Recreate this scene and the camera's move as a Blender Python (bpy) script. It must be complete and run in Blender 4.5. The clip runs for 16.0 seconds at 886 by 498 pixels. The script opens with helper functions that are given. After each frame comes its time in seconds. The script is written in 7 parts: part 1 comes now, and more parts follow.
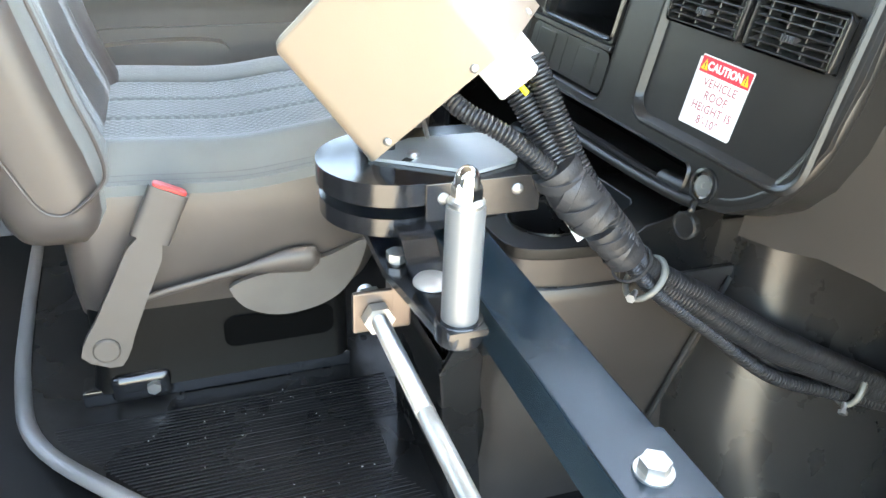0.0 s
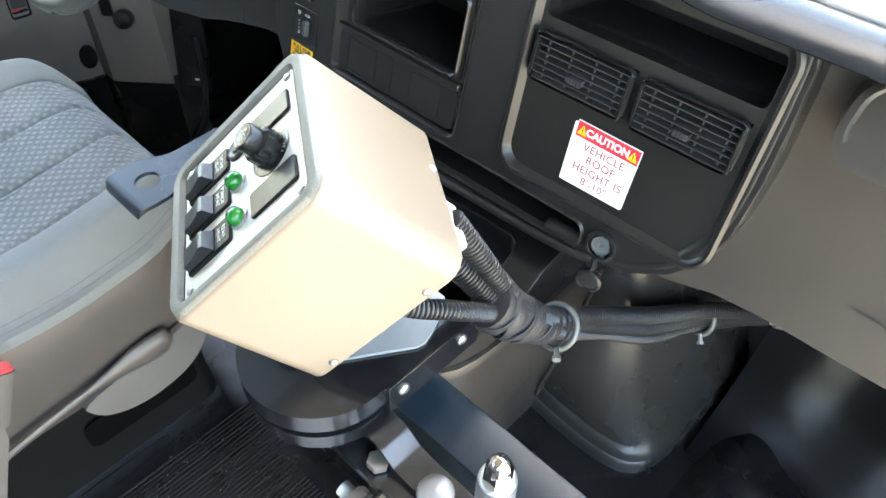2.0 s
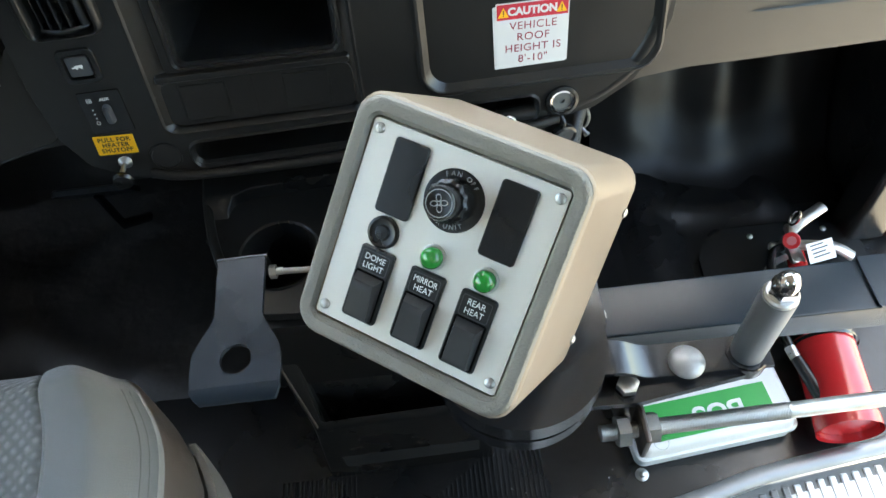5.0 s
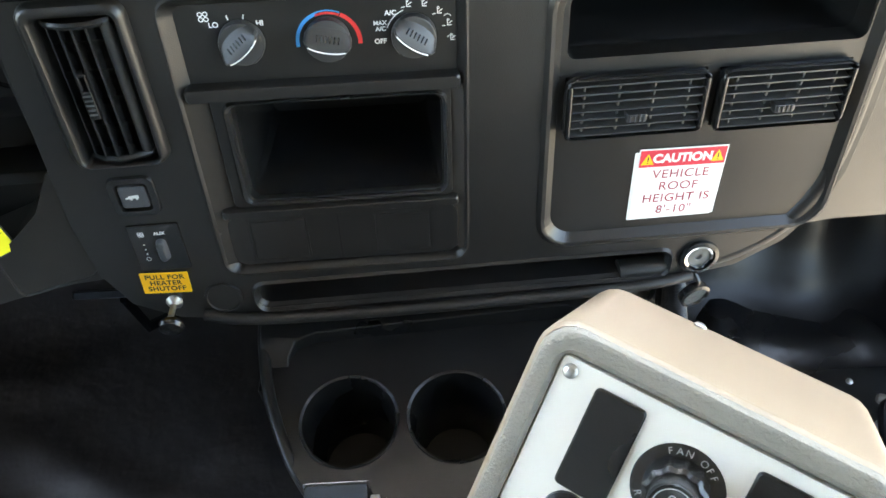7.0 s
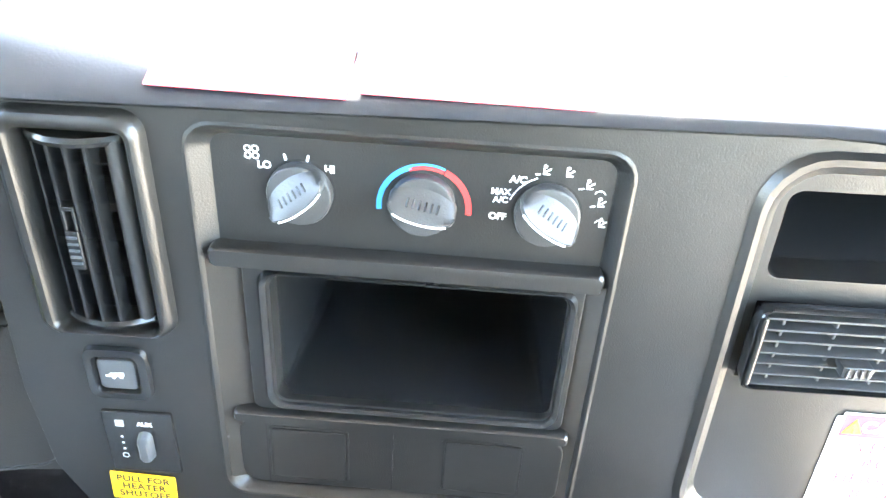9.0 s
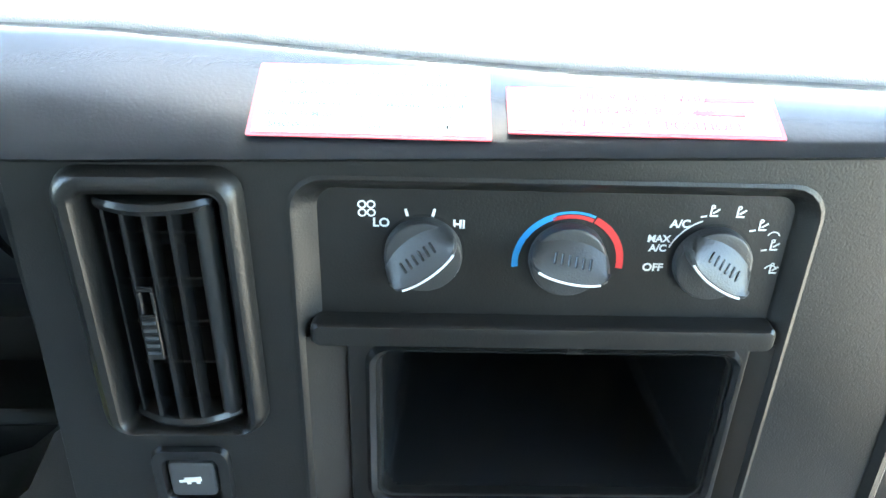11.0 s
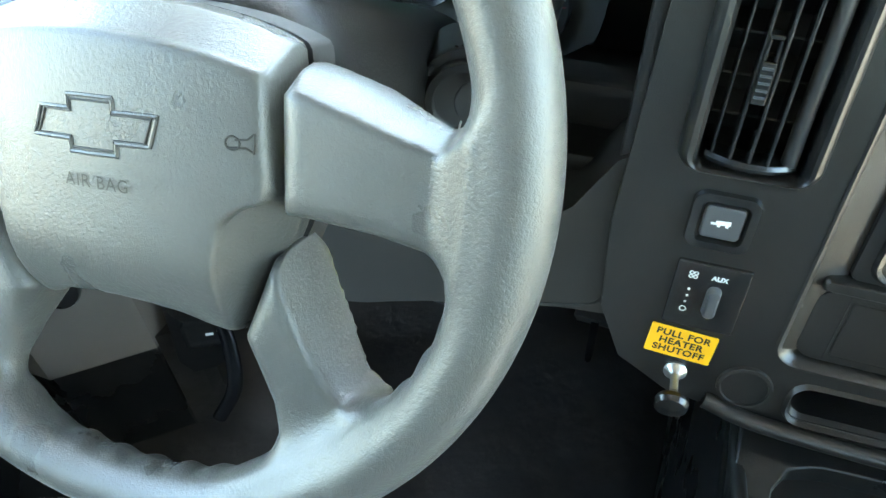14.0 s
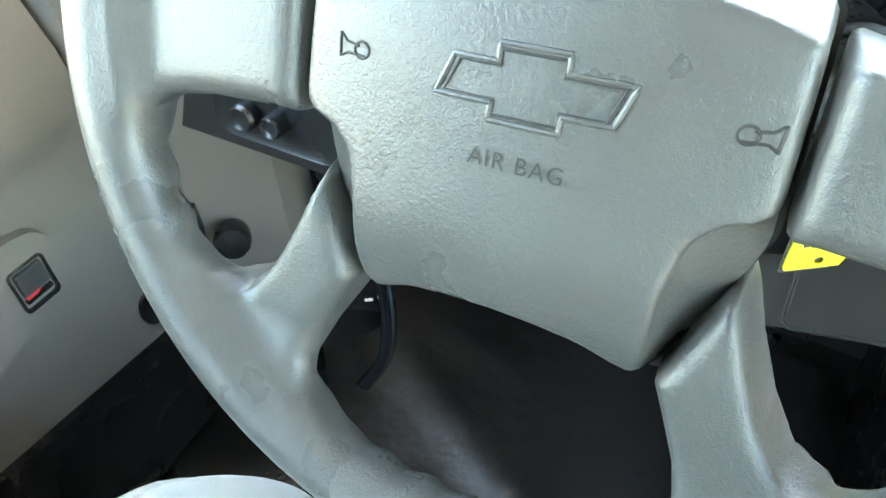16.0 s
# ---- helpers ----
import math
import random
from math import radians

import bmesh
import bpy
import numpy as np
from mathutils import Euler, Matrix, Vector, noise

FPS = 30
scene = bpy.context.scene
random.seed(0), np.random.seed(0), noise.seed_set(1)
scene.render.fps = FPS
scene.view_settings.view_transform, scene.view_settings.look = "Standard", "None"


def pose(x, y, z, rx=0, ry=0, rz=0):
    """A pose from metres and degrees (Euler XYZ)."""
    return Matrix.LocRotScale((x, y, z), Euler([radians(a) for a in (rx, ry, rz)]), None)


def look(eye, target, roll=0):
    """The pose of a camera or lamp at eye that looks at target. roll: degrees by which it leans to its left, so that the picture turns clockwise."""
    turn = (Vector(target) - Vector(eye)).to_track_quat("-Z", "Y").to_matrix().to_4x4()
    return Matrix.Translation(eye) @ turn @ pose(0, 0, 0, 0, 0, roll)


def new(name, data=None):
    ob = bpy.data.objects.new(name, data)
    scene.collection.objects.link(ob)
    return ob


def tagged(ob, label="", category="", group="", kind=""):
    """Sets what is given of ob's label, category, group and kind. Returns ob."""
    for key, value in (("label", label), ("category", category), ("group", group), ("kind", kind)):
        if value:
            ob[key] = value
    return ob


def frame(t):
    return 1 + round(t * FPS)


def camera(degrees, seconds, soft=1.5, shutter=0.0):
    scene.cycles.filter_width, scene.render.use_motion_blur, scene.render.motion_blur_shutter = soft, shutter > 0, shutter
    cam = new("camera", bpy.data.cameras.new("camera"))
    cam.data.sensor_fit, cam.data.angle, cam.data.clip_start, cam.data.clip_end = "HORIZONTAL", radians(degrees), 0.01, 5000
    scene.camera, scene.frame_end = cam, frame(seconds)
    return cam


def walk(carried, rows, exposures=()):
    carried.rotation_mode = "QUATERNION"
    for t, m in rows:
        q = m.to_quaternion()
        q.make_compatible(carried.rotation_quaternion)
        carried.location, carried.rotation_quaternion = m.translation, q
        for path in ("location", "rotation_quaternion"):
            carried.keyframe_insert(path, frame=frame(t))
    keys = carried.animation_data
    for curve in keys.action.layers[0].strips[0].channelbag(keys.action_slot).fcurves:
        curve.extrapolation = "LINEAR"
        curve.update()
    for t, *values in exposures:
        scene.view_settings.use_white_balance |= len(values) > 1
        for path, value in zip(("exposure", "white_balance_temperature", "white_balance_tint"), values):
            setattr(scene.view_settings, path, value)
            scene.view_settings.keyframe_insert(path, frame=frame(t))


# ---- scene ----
cam = camera(62.0, 16.0)
PATH = [
    (0, (0.983, -0.585, 0.064), (-0.671, 0.026, -0.881), 2.5),
    (0.5, (0.865, -0.599, 0.103), (-0.601, 0.285, -0.932), 3.0),
    (1, (0.797, -0.659, 0.234), (-0.409, 0.37, -0.985), 2.8),
    (1.5, (0.708, -0.638, 0.261), (-0.366, 0.376, -1.087), 1.3),
    (2, (0.628, -0.618, 0.373), (-0.307, 0.396, -1.074), 2.0),
    (2.5, (0.584, -0.631, 0.418), (-0.257, 0.319, -1.128), 2.8),
    (3, (0.465, -0.656, 0.425), (-0.174, 0.368, -1.171), 2.1),
    (5.5, (0.141, -0.694, 0.378), (0.176, 0.442, -1.267), -7.7),
    (6, (0.095, -0.694, 0.364), (0.158, 0.473, -1.259), -6.9),
    (6.5, (0.083, -0.618, 0.366), (0.161, 0.613, -1.208), -3.0),
    (7, (0.083, -0.499, 0.351), (0.085, 0.754, -1.208), -2.9),
    (7.5, (0.094, -0.425, 0.34), (-0.051, 0.847, -1.197), -5.3),
    (8, (0.094, -0.403, 0.327), (-0.11, 0.863, -1.207), -5.4),
    (8.5, (0.068, -0.355, 0.283), (-0.1, 1.063, -1.118), 0.4),
    (11, (-0.051, -0.264, 0.22), (-0.095, 1.292, -1.036), 0.5),
    (11.5, (-0.101, -0.268, 0.242), (-0.287, 1.288, -1.001), 0.4),
    (12, (-0.139, -0.288, 0.254), (-0.424, 1.268, -0.97), 1.1),
    (12.5, (-0.175, -0.317, 0.244), (-0.511, 1.214, -0.998), 0.5),
    (13, (-0.19, -0.367, 0.229), (-0.606, 1.135, -1.025), 0.1),
    (13.5, (-0.21, -0.386, 0.225), (-0.695, 1.008, -1.125), -0.7),
    (14, (-0.237, -0.404, 0.205), (-0.732, 0.869, -1.256), -1.6),
    (14.5, (-0.269, -0.409, 0.188), (-0.802, 0.808, -1.307), -2.2),
    (15, (-0.314, -0.406, 0.168), (-0.87, 0.771, -1.35), -1.5),
    (15.5, (-0.353, -0.404, 0.158), (-0.944, 0.727, -1.383), -1.2),
    (16, (-0.395, -0.395, 0.16), (-1.025, 0.73, -1.369), -1.2),
]
walk(cam, [(t, look(eye, target, roll)) for t, eye, target, roll in PATH], [(0, 4.53, 7900, 4), (1.5, 4.5, 7900, 4), (2.2, 4.45, 7800, 4), (3, 3.9, 7900, 4), (5.5, 3.66, 7900, 0), (6.0, 3.95, 7950, 1), (6.5, 4.05, 8000, 2), (7.0, 4.35, 8100, 4), (7.5, 5.7, 8000, 6), (8.0, 6.25, 8200, 7), (8.5, 6.8, 7800, 6), (11, 4.9, 6800, -4), (11.5, 4.45, 6500, -9), (12, 3.78, 6300, -14), (12.6, 3.85, 6600, -13), (13.1, 4.85, 7000, -11), (14, 5.2, 7400, -8), (15, 5.3, 7700, -7), (16, 5.6, 7700, -6)])

# ---- world, sun, exposure ----
world = bpy.data.worlds.new("sky")
world.use_nodes = True
scene.world = world
wn = world.node_tree
sky = wn.nodes.new("ShaderNodeTexSky")
sky.sky_type = "NISHITA"
sky.sun_disc = False
sky.sun_elevation = radians(75)
sky.sun_rotation = radians(6.6)
sky.dust_density = 1.5
wn.nodes["Background"].inputs["Strength"].default_value = 0.15
wn.links.new(sky.outputs["Color"], wn.nodes["Background"].inputs["Color"])
sun = new("sun", bpy.data.lights.new("sun", "SUN"))
sun.data.energy = 2.0
sun.data.angle = radians(0.5)
sun.data.color = (1.0, 0.95, 0.87)
sun.matrix_world = look((-0.3, 2.6, 9.9), (0, 0, 0))


# ---- materials ----
def material(name, color, rough=0.5, metal=0.0, grain=0.0, grain_size=900.0, vary=0.12, vary_size=9.0, wear=0.0, coat=0.0, spec=0.5):
    """A procedural surface: two scales of tint variation, fine relief, uneven gloss."""
    m = bpy.data.materials.new(name)
    m.use_nodes = True
    t = m.node_tree
    b = t.nodes["Principled BSDF"]
    b.inputs["Metallic"].default_value = metal
    b.inputs["Specular IOR Level"].default_value = spec
    b.inputs["Coat Weight"].default_value = coat
    co = t.nodes.new("ShaderNodeTexCoord")
    n1 = t.nodes.new("ShaderNodeTexNoise")
    n1.inputs["Scale"].default_value = vary_size
    n1.inputs["Detail"].default_value = 6
    n2 = t.nodes.new("ShaderNodeTexNoise")
    n2.inputs["Scale"].default_value = grain_size
    n2.inputs["Detail"].default_value = 3
    for n in (n1, n2):
        t.links.new(co.outputs["Object"], n.inputs["Vector"])
    ramp = t.nodes.new("ShaderNodeMapRange")
    ramp.inputs["From Min"].default_value, ramp.inputs["From Max"].default_value = 0.3, 0.7
    ramp.inputs["To Min"].default_value, ramp.inputs["To Max"].default_value = 1 - vary, 1 + vary
    t.links.new(n1.outputs["Fac"], ramp.inputs["Value"])
    mul = t.nodes.new("ShaderNodeMix")
    mul.data_type, mul.blend_type = "RGBA", "MULTIPLY"
    mul.inputs["Factor"].default_value = 1.0
    mul.inputs["A"].default_value = (*color, 1)
    t.links.new(ramp.outputs["Result"], mul.inputs["B"])
    t.links.new(mul.outputs["Result"], b.inputs["Base Color"])
    rr = t.nodes.new("ShaderNodeMapRange")
    rr.inputs["From Min"].default_value, rr.inputs["From Max"].default_value = 0.3, 0.7
    rr.inputs["To Min"].default_value, rr.inputs["To Max"].default_value = max(0.02, rough - 0.03 - wear), min(1, rough + 0.03 + wear)
    t.links.new(n1.outputs["Fac"], rr.inputs["Value"])
    t.links.new(rr.outputs["Result"], b.inputs["Roughness"])
    if grain:
        bump = t.nodes.new("ShaderNodeBump")
        bump.inputs["Strength"].default_value = grain
        bump.inputs["Distance"].default_value = 0.0006
        t.links.new(n2.outputs["Fac"], bump.inputs["Height"])
        t.links.new(bump.outputs["Normal"], b.inputs["Normal"])
    return m


def relief(m, kind, scale, strength, distance, squash=(1, 1, 1), rot=0.0, tint=0.0):
    """Adds a woven or creased relief to a material, and darkens its hollows a little (tint)."""
    t = m.node_tree
    b = t.nodes["Principled BSDF"]
    co = next(n for n in t.nodes if n.type == "TEX_COORD")
    mp = t.nodes.new("ShaderNodeMapping")
    mp.inputs["Scale"].default_value = squash
    mp.inputs["Rotation"].default_value = (0, 0, rot)
    t.links.new(co.outputs["Object"], mp.inputs["Vector"])
    if kind == "weave":
        outs = []
        for d in ("X", "Y"):
            w = t.nodes.new("ShaderNodeTexWave")
            w.wave_type, w.bands_direction = "BANDS", d
            w.inputs["Scale"].default_value = scale
            w.inputs["Distortion"].default_value = 0.8
            w.inputs["Detail"].default_value = 2
            w.inputs["Detail Scale"].default_value = 3
            t.links.new(mp.outputs["Vector"], w.inputs["Vector"])
            outs.append(w.outputs["Fac"])
        mx = t.nodes.new("ShaderNodeMath")
        mx.operation = "MULTIPLY"
        t.links.new(outs[0], mx.inputs[0])
        t.links.new(outs[1], mx.inputs[1])
        h = mx.outputs[0]
    elif kind == "crease":
        v = t.nodes.new("ShaderNodeTexVoronoi")
        v.feature = "DISTANCE_TO_EDGE"
        v.inputs["Scale"].default_value = scale
        nz = t.nodes.new("ShaderNodeTexNoise")
        nz.inputs["Scale"].default_value = scale * 0.6
        nz.inputs["Detail"].default_value = 4
        ad = t.nodes.new("ShaderNodeMix")
        ad.data_type = "RGBA"
        ad.inputs["Factor"].default_value = 0.04
        t.links.new(mp.outputs["Vector"], nz.inputs["Vector"])
        t.links.new(mp.outputs["Vector"], ad.inputs["A"])
        t.links.new(nz.outputs["Color"], ad.inputs["B"])
        t.links.new(ad.outputs["Result"], v.inputs["Vector"])
        mr = t.nodes.new("ShaderNodeMapRange")
        mr.inputs["From Max"].default_value = 0.18
        t.links.new(v.outputs["Distance"], mr.inputs["Value"])
        h = mr.outputs["Result"]
    else:
        nz = t.nodes.new("ShaderNodeTexNoise")
        nz.inputs["Scale"].default_value = scale
        nz.inputs["Detail"].default_value = 5
        t.links.new(mp.outputs["Vector"], nz.inputs["Vector"])
        h = nz.outputs["Fac"]
    bump = t.nodes.new("ShaderNodeBump")
    bump.inputs["Strength"].default_value = strength
    bump.inputs["Distance"].default_value = distance
    t.links.new(h, bump.inputs["Height"])
    old = b.inputs["Normal"].links
    if old:
        t.links.new(old[0].from_socket, bump.inputs["Normal"])
    t.links.new(bump.outputs["Normal"], b.inputs["Normal"])
    if tint:
        src = b.inputs["Base Color"].links[0].from_socket
        mr = t.nodes.new("ShaderNodeMapRange")
        mr.inputs["To Min"].default_value, mr.inputs["To Max"].default_value = 1 - tint, 1 + tint
        t.links.new(h, mr.inputs["Value"])
        mu = t.nodes.new("ShaderNodeMix")
        mu.data_type, mu.blend_type = "RGBA", "MULTIPLY"
        mu.inputs["Factor"].default_value = 1.0
        t.links.new(src, mu.inputs["A"])
        t.links.new(mr.outputs["Result"], mu.inputs["B"])
        t.links.new(mu.outputs["Result"], b.inputs["Base Color"])
    return m


def glowing(name, color, strength):
    m = material(name, color, 0.3)
    b = m.node_tree.nodes["Principled BSDF"]
    b.inputs["Emission Color"].default_value = (*color, 1)
    b.inputs["Emission Strength"].default_value = strength
    return m


BLACK = material("black_grained_plastic", (0.0130, 0.0123, 0.0115), 0.32, grain=0.3, vary=0.15, spec=0.5)
BLACKLOW = material("black_console_plastic", (0.0085, 0.0083, 0.0082), 0.28, grain=0.25, vary=0.2, spec=0.36)
PAD = material("charcoal_soft_dash_pad", (0.014, 0.016, 0.019), 0.19, grain=0.15, grain_size=600, vary=0.10, spec=0.28)
DECK = material("dull_black_console_top", (0.009, 0.0088, 0.0086), 0.40, grain=0.5, vary=0.2, spec=0.25)
GLOSSBLACK = material("smooth_black_plastic", (0.012, 0.012, 0.012), 0.25, grain=0.08)
LINER = relief(material("charcoal_footwell_liner", (0.022, 0.0195, 0.0178), 0.36, grain=0.6, vary=0.3, vary_size=4, wear=0.05), "noise", 7, 0.4, 0.03)
# Taupe in the colour stands for door light reflected off black trim.
STRIP = material("black_trim_taupe_sheen", (0.032, 0.0275, 0.0235), 0.26, grain=0.2, vary=0.08)
# Near-black that paints the shade of hollows onto flat sheets.
VOID = material("painted_hollow_shade", (0.002, 0.002, 0.002), 0.8, spec=0.05)
# Black for seams and seals, and for shade painted into recesses.
DEEP = material("black_seam_and_recess_shade", (0.008, 0.008, 0.008), 0.7, grain=0.2)
TAUPE = material("taupe_moulded_plastic", (0.054, 0.045, 0.037), 0.36, grain=0.4, vary=0.08)
DOORTAUPE = material("light_taupe_door_plastic", (0.150, 0.132, 0.113), 0.42, grain=0.5, vary=0.07)
VINYL = relief(material("grey_taupe_vinyl", (0.074, 0.062, 0.055), 0.34, grain=0.4, vary=0.08), "noise", 420, 0.25, 0.0006)
FABRIC = relief(relief(material("grey_woven_seat_fabric", (0.170, 0.180, 0.174), 0.92, grain=0.9, grain_size=1400, vary=0.1, spec=0.2), "weave", 27, 0.55, 0.003, rot=0.78, tint=0.2), "noise", 900, 0.5, 0.0015)
FABRICSIDE = relief(material("smooth_grey_seat_fabric", (0.160, 0.168, 0.162), 0.92, grain=0.9, grain_size=1200, vary=0.08, spec=0.2), "noise", 700, 0.5, 0.0012)
for cloth in (FABRIC, FABRICSIDE):
    cb = cloth.node_tree.nodes["Principled BSDF"]
    cb.inputs["Sheen Weight"].default_value = 0.35
    cb.inputs["Sheen Roughness"].default_value = 0.4
WHEEL = relief(relief(material("creased_grey_wheel_vinyl", (0.060, 0.0598, 0.0555), 0.29, grain=0.25, grain_size=1500, vary=0.10, vary_size=16, spec=0.52), "noise", 500, 0.30, 0.0009), "crease", 210, 0.15, 0.0006, squash=(1, 0.75, 1), rot=0.5)
CREAM = material("cream_powder_coated_steel", (0.266, 0.203, 0.145), 0.40, grain=0.25, grain_size=500, vary=0.03)
BEZEL = relief(material("taupe_leathered_bezel", (0.20, 0.184, 0.155), 0.5, grain=0.5, vary=0.06), "noise", 500, 0.8, 0.0012)
WHITEPLATE = material("brushed_white_plate", (0.66, 0.64, 0.585), 0.38, metal=0.1, vary=0.03)
BLACKPAINT = material("satin_black_painted_steel", (0.010, 0.0105, 0.012), 0.17, grain=0.05, vary=0.2, wear=0.03, spec=0.7)
# Blue in this black stands for window light reflected off the bar.
BARPAINT = material("black_bar_with_blue_sheen", (0.012, 0.022, 0.030), 0.21, grain=0.04, vary=0.2, wear=0.03, spec=0.33)
PLATE = material("blue_black_plate_paint", (0.011, 0.017, 0.024), 0.30, grain=0.06, vary=0.2, wear=0.05, spec=0.30)
SEATBASE = material("matt_black_seat_frame", (0.005, 0.005, 0.005), 0.45, grain=0.2, spec=0.12)
STEEL = material("dull_zinc_steel", (0.50, 0.50, 0.48), 0.34, metal=0.9, grain=0.3, vary=0.15, vary_size=40)
ZINC = material("dull_zinc_bolt", (0.40, 0.40, 0.39), 0.46, metal=0.6, grain=0.5, grain_size=700, vary=0.15, vary_size=60)
GALV = material("zinc_plated_rod", (0.55, 0.56, 0.53), 0.38, metal=0.75, grain=0.4, grain_size=400, vary=0.2, vary_size=25)
CHROME = material("polished_chrome", (0.75, 0.74, 0.72), 0.08, metal=1.0)
ALU = material("satin_grey_tube", (0.165, 0.173, 0.18), 0.36, metal=0.35, grain=0.15, vary=0.05)
RUBBER = relief(material("black_floor_rubber", (0.0085, 0.0085, 0.009), 0.27, grain=0.3, vary=0.25, vary_size=5, wear=0.04, spec=0.5), "noise", 5, 0.28, 0.03)
DULLRUBBER = relief(material("dull_black_rubber_sheet", (0.007, 0.007, 0.0075), 0.34, grain=0.4, vary=0.2, vary_size=6, spec=0.24), "noise", 9, 0.15, 0.02)
RIBRUBBER = material("ribbed_black_rubber", (0.008, 0.008, 0.0085), 0.42, spec=0.27, grain=0.4, vary=0.25, vary_size=6)
CLAMP = material("grey_rubber_clamp", (0.16, 0.16, 0.145), 0.45, metal=0.2, grain=0.4)
CONDUIT = material("black_split_conduit", (0.020, 0.020, 0.021), 0.32, grain=0.3, vary=0.2, vary_size=30)
TAPE = material("black_cloth_tape", (0.022, 0.022, 0.024), 0.5, grain=0.9, grain_size=300)
BUCKLE = material("grey_buckle_plastic", (0.090, 0.078, 0.069), 0.5, grain=0.4)
RED = material("red_button_plastic", (0.50, 0.035, 0.035), 0.35, grain=0.1)
REDPAINT = material("glossy_red_enamel", (0.46, 0.018, 0.022), 0.22, coat=0.4, vary=0.06)
WHITE = material("white_moulded_plastic", (0.74, 0.74, 0.71), 0.38, grain=0.2, vary=0.04)
GREEN = material("green_printed_vinyl", (0.02, 0.33, 0.06), 0.4, vary=0.05)
PAPER = material("white_sticker_vinyl", (0.66, 0.655, 0.64), 0.35, vary=0.02)
REDINK = material("red_printed_ink", (0.30, 0.03, 0.05), 0.4, vary=0.04)
REDARC = material("red_printed_arc", (0.62, 0.035, 0.035), 0.45)
REDBAND = material("red_printed_band", (0.55, 0.03, 0.05), 0.38, vary=0.04)
YELLOW = material("yellow_label_vinyl", (0.90, 0.47, 0.02), 0.4, vary=0.04)
TAGYELLOW = material("yellow_tag_card", (0.85, 0.76, 0.03), 0.45, vary=0.04)
INK = material("black_printed_ink", (0.02, 0.018, 0.015), 0.5)
PRINT = material("pale_grey_print", (0.78, 0.78, 0.76), 0.5)
DISCPRINT = material("worn_grey_print", (0.30, 0.30, 0.29), 0.45)
BLUEINK = material("blue_printed_arc", (0.03, 0.28, 0.62), 0.45)
KNOB = material("dark_grey_knob_plastic", (0.038, 0.038, 0.038), 0.34, grain=0.4)
# A little paler than the black of the switch housing.
ROCKER = material("lighter_black_rocker", (0.024, 0.024, 0.025), 0.30, grain=0.2)
GREENLENS = material("green_lamp_lens", (0.01, 0.22, 0.03), 0.12, coat=0.6)
GLOWGREEN = glowing("green_lit_arrow", (0.02, 0.40, 0.05), 0.05)
LCD = glowing("teal_display", (0.01, 0.06, 0.05), 0.02)
LCDTEXT = glowing("lit_display_text", (0.05, 0.55, 0.42), 0.05)
DIAL = material("charcoal_dial_face", (0.020, 0.021, 0.021), 0.5, vary=0.06)
BINNACLE = material("grey_binnacle_plastic", (0.040, 0.042, 0.040), 0.45, grain=0.4)
ORANGE = material("orange_needle", (0.80, 0.27, 0.03), 0.4)
BUTTON = material("grey_button_plastic", (0.055, 0.058, 0.062), 0.4, grain=0.3)
CONCRETE = relief(material("sunlit_concrete", (0.41, 0.36, 0.295), 0.85, grain=0.6, grain_size=120, vary=0.12, vary_size=0.7), "noise", 12, 0.4, 0.01)
HEADLINER = material("grey_headliner", (0.15, 0.145, 0.138), 0.9, grain=0.5, vary=0.05)
WHITEPAINT = material("white_body_paint", (0.78, 0.78, 0.76), 0.3, coat=0.3, vary=0.03)
STEPRUBBER = material("grey_step_rubber", (0.24, 0.24, 0.23), 0.6, grain=0.5, vary=0.12)
GLASS = bpy.data.materials.new("clear_window_glass")
GLASS.use_nodes = True
gb = GLASS.node_tree.nodes["Principled BSDF"]
gb.inputs["Transmission Weight"].default_value = 1.0
gb.inputs["Roughness"].default_value = 0.0
gb.inputs["IOR"].default_value = 1.1


# ---- building helpers ----
FRAMES = {}


def thing(name, label, category, m=None, group="", kind=""):
    """An empty top-level thing, whose parts are built in its own frame m."""
    ob = new(name)
    ob.empty_display_size = 0.02
    ob.matrix_world = m or Matrix()
    FRAMES[ob] = m or Matrix()
    return tagged(ob, label, category, group, kind)


def as_mesh(name, bm, mat, smooth=38):
    me = bpy.data.meshes.new(name)
    bmesh.ops.recalc_face_normals(bm, faces=bm.faces)
    bm.to_mesh(me)
    bm.free()
    me.materials.append(mat)
    for p in me.polygons:
        p.use_smooth = True
    me.set_sharp_from_angle(angle=radians(smooth))
    if len(me.loops) < 20000:
        weigh_normals(me, math.cos(radians(smooth)))
    return me


def weigh_normals(me, limit):
    """Large faces keep their own direction; only the narrow rounded edges bend."""
    round_v = [[] for _ in me.vertices]
    for p in me.polygons:
        for v in p.vertices:
            round_v[v].append((p.normal.copy(), p.area))
    out = []
    for p in me.polygons:
        for v in p.vertices:
            s = Vector((0, 0, 0))
            for n, a in round_v[v]:
                if n.dot(p.normal) > limit:
                    s += n * a
            out.append(s.normalized() if s.length > 1e-15 else p.normal.copy())
    me.normals_split_custom_set(out)


def part(name, bm, mat, parent, label="", smooth=38):
    """One mesh object under a thing or a part, in the thing's frame."""
    ob = new(name, as_mesh(name, bm, mat, smooth))
    ob.parent = parent
    FRAMES[ob] = FRAMES[parent]
    return tagged(ob, label)


def solid(name, bm, mat, label, category, kind="", m=None, group=""):
    """A thing that is one mesh."""
    ob = new(name, as_mesh(name, bm, mat))
    ob.matrix_world = m or Matrix()
    FRAMES[ob] = m or Matrix()
    return tagged(ob, label, category, group, kind)


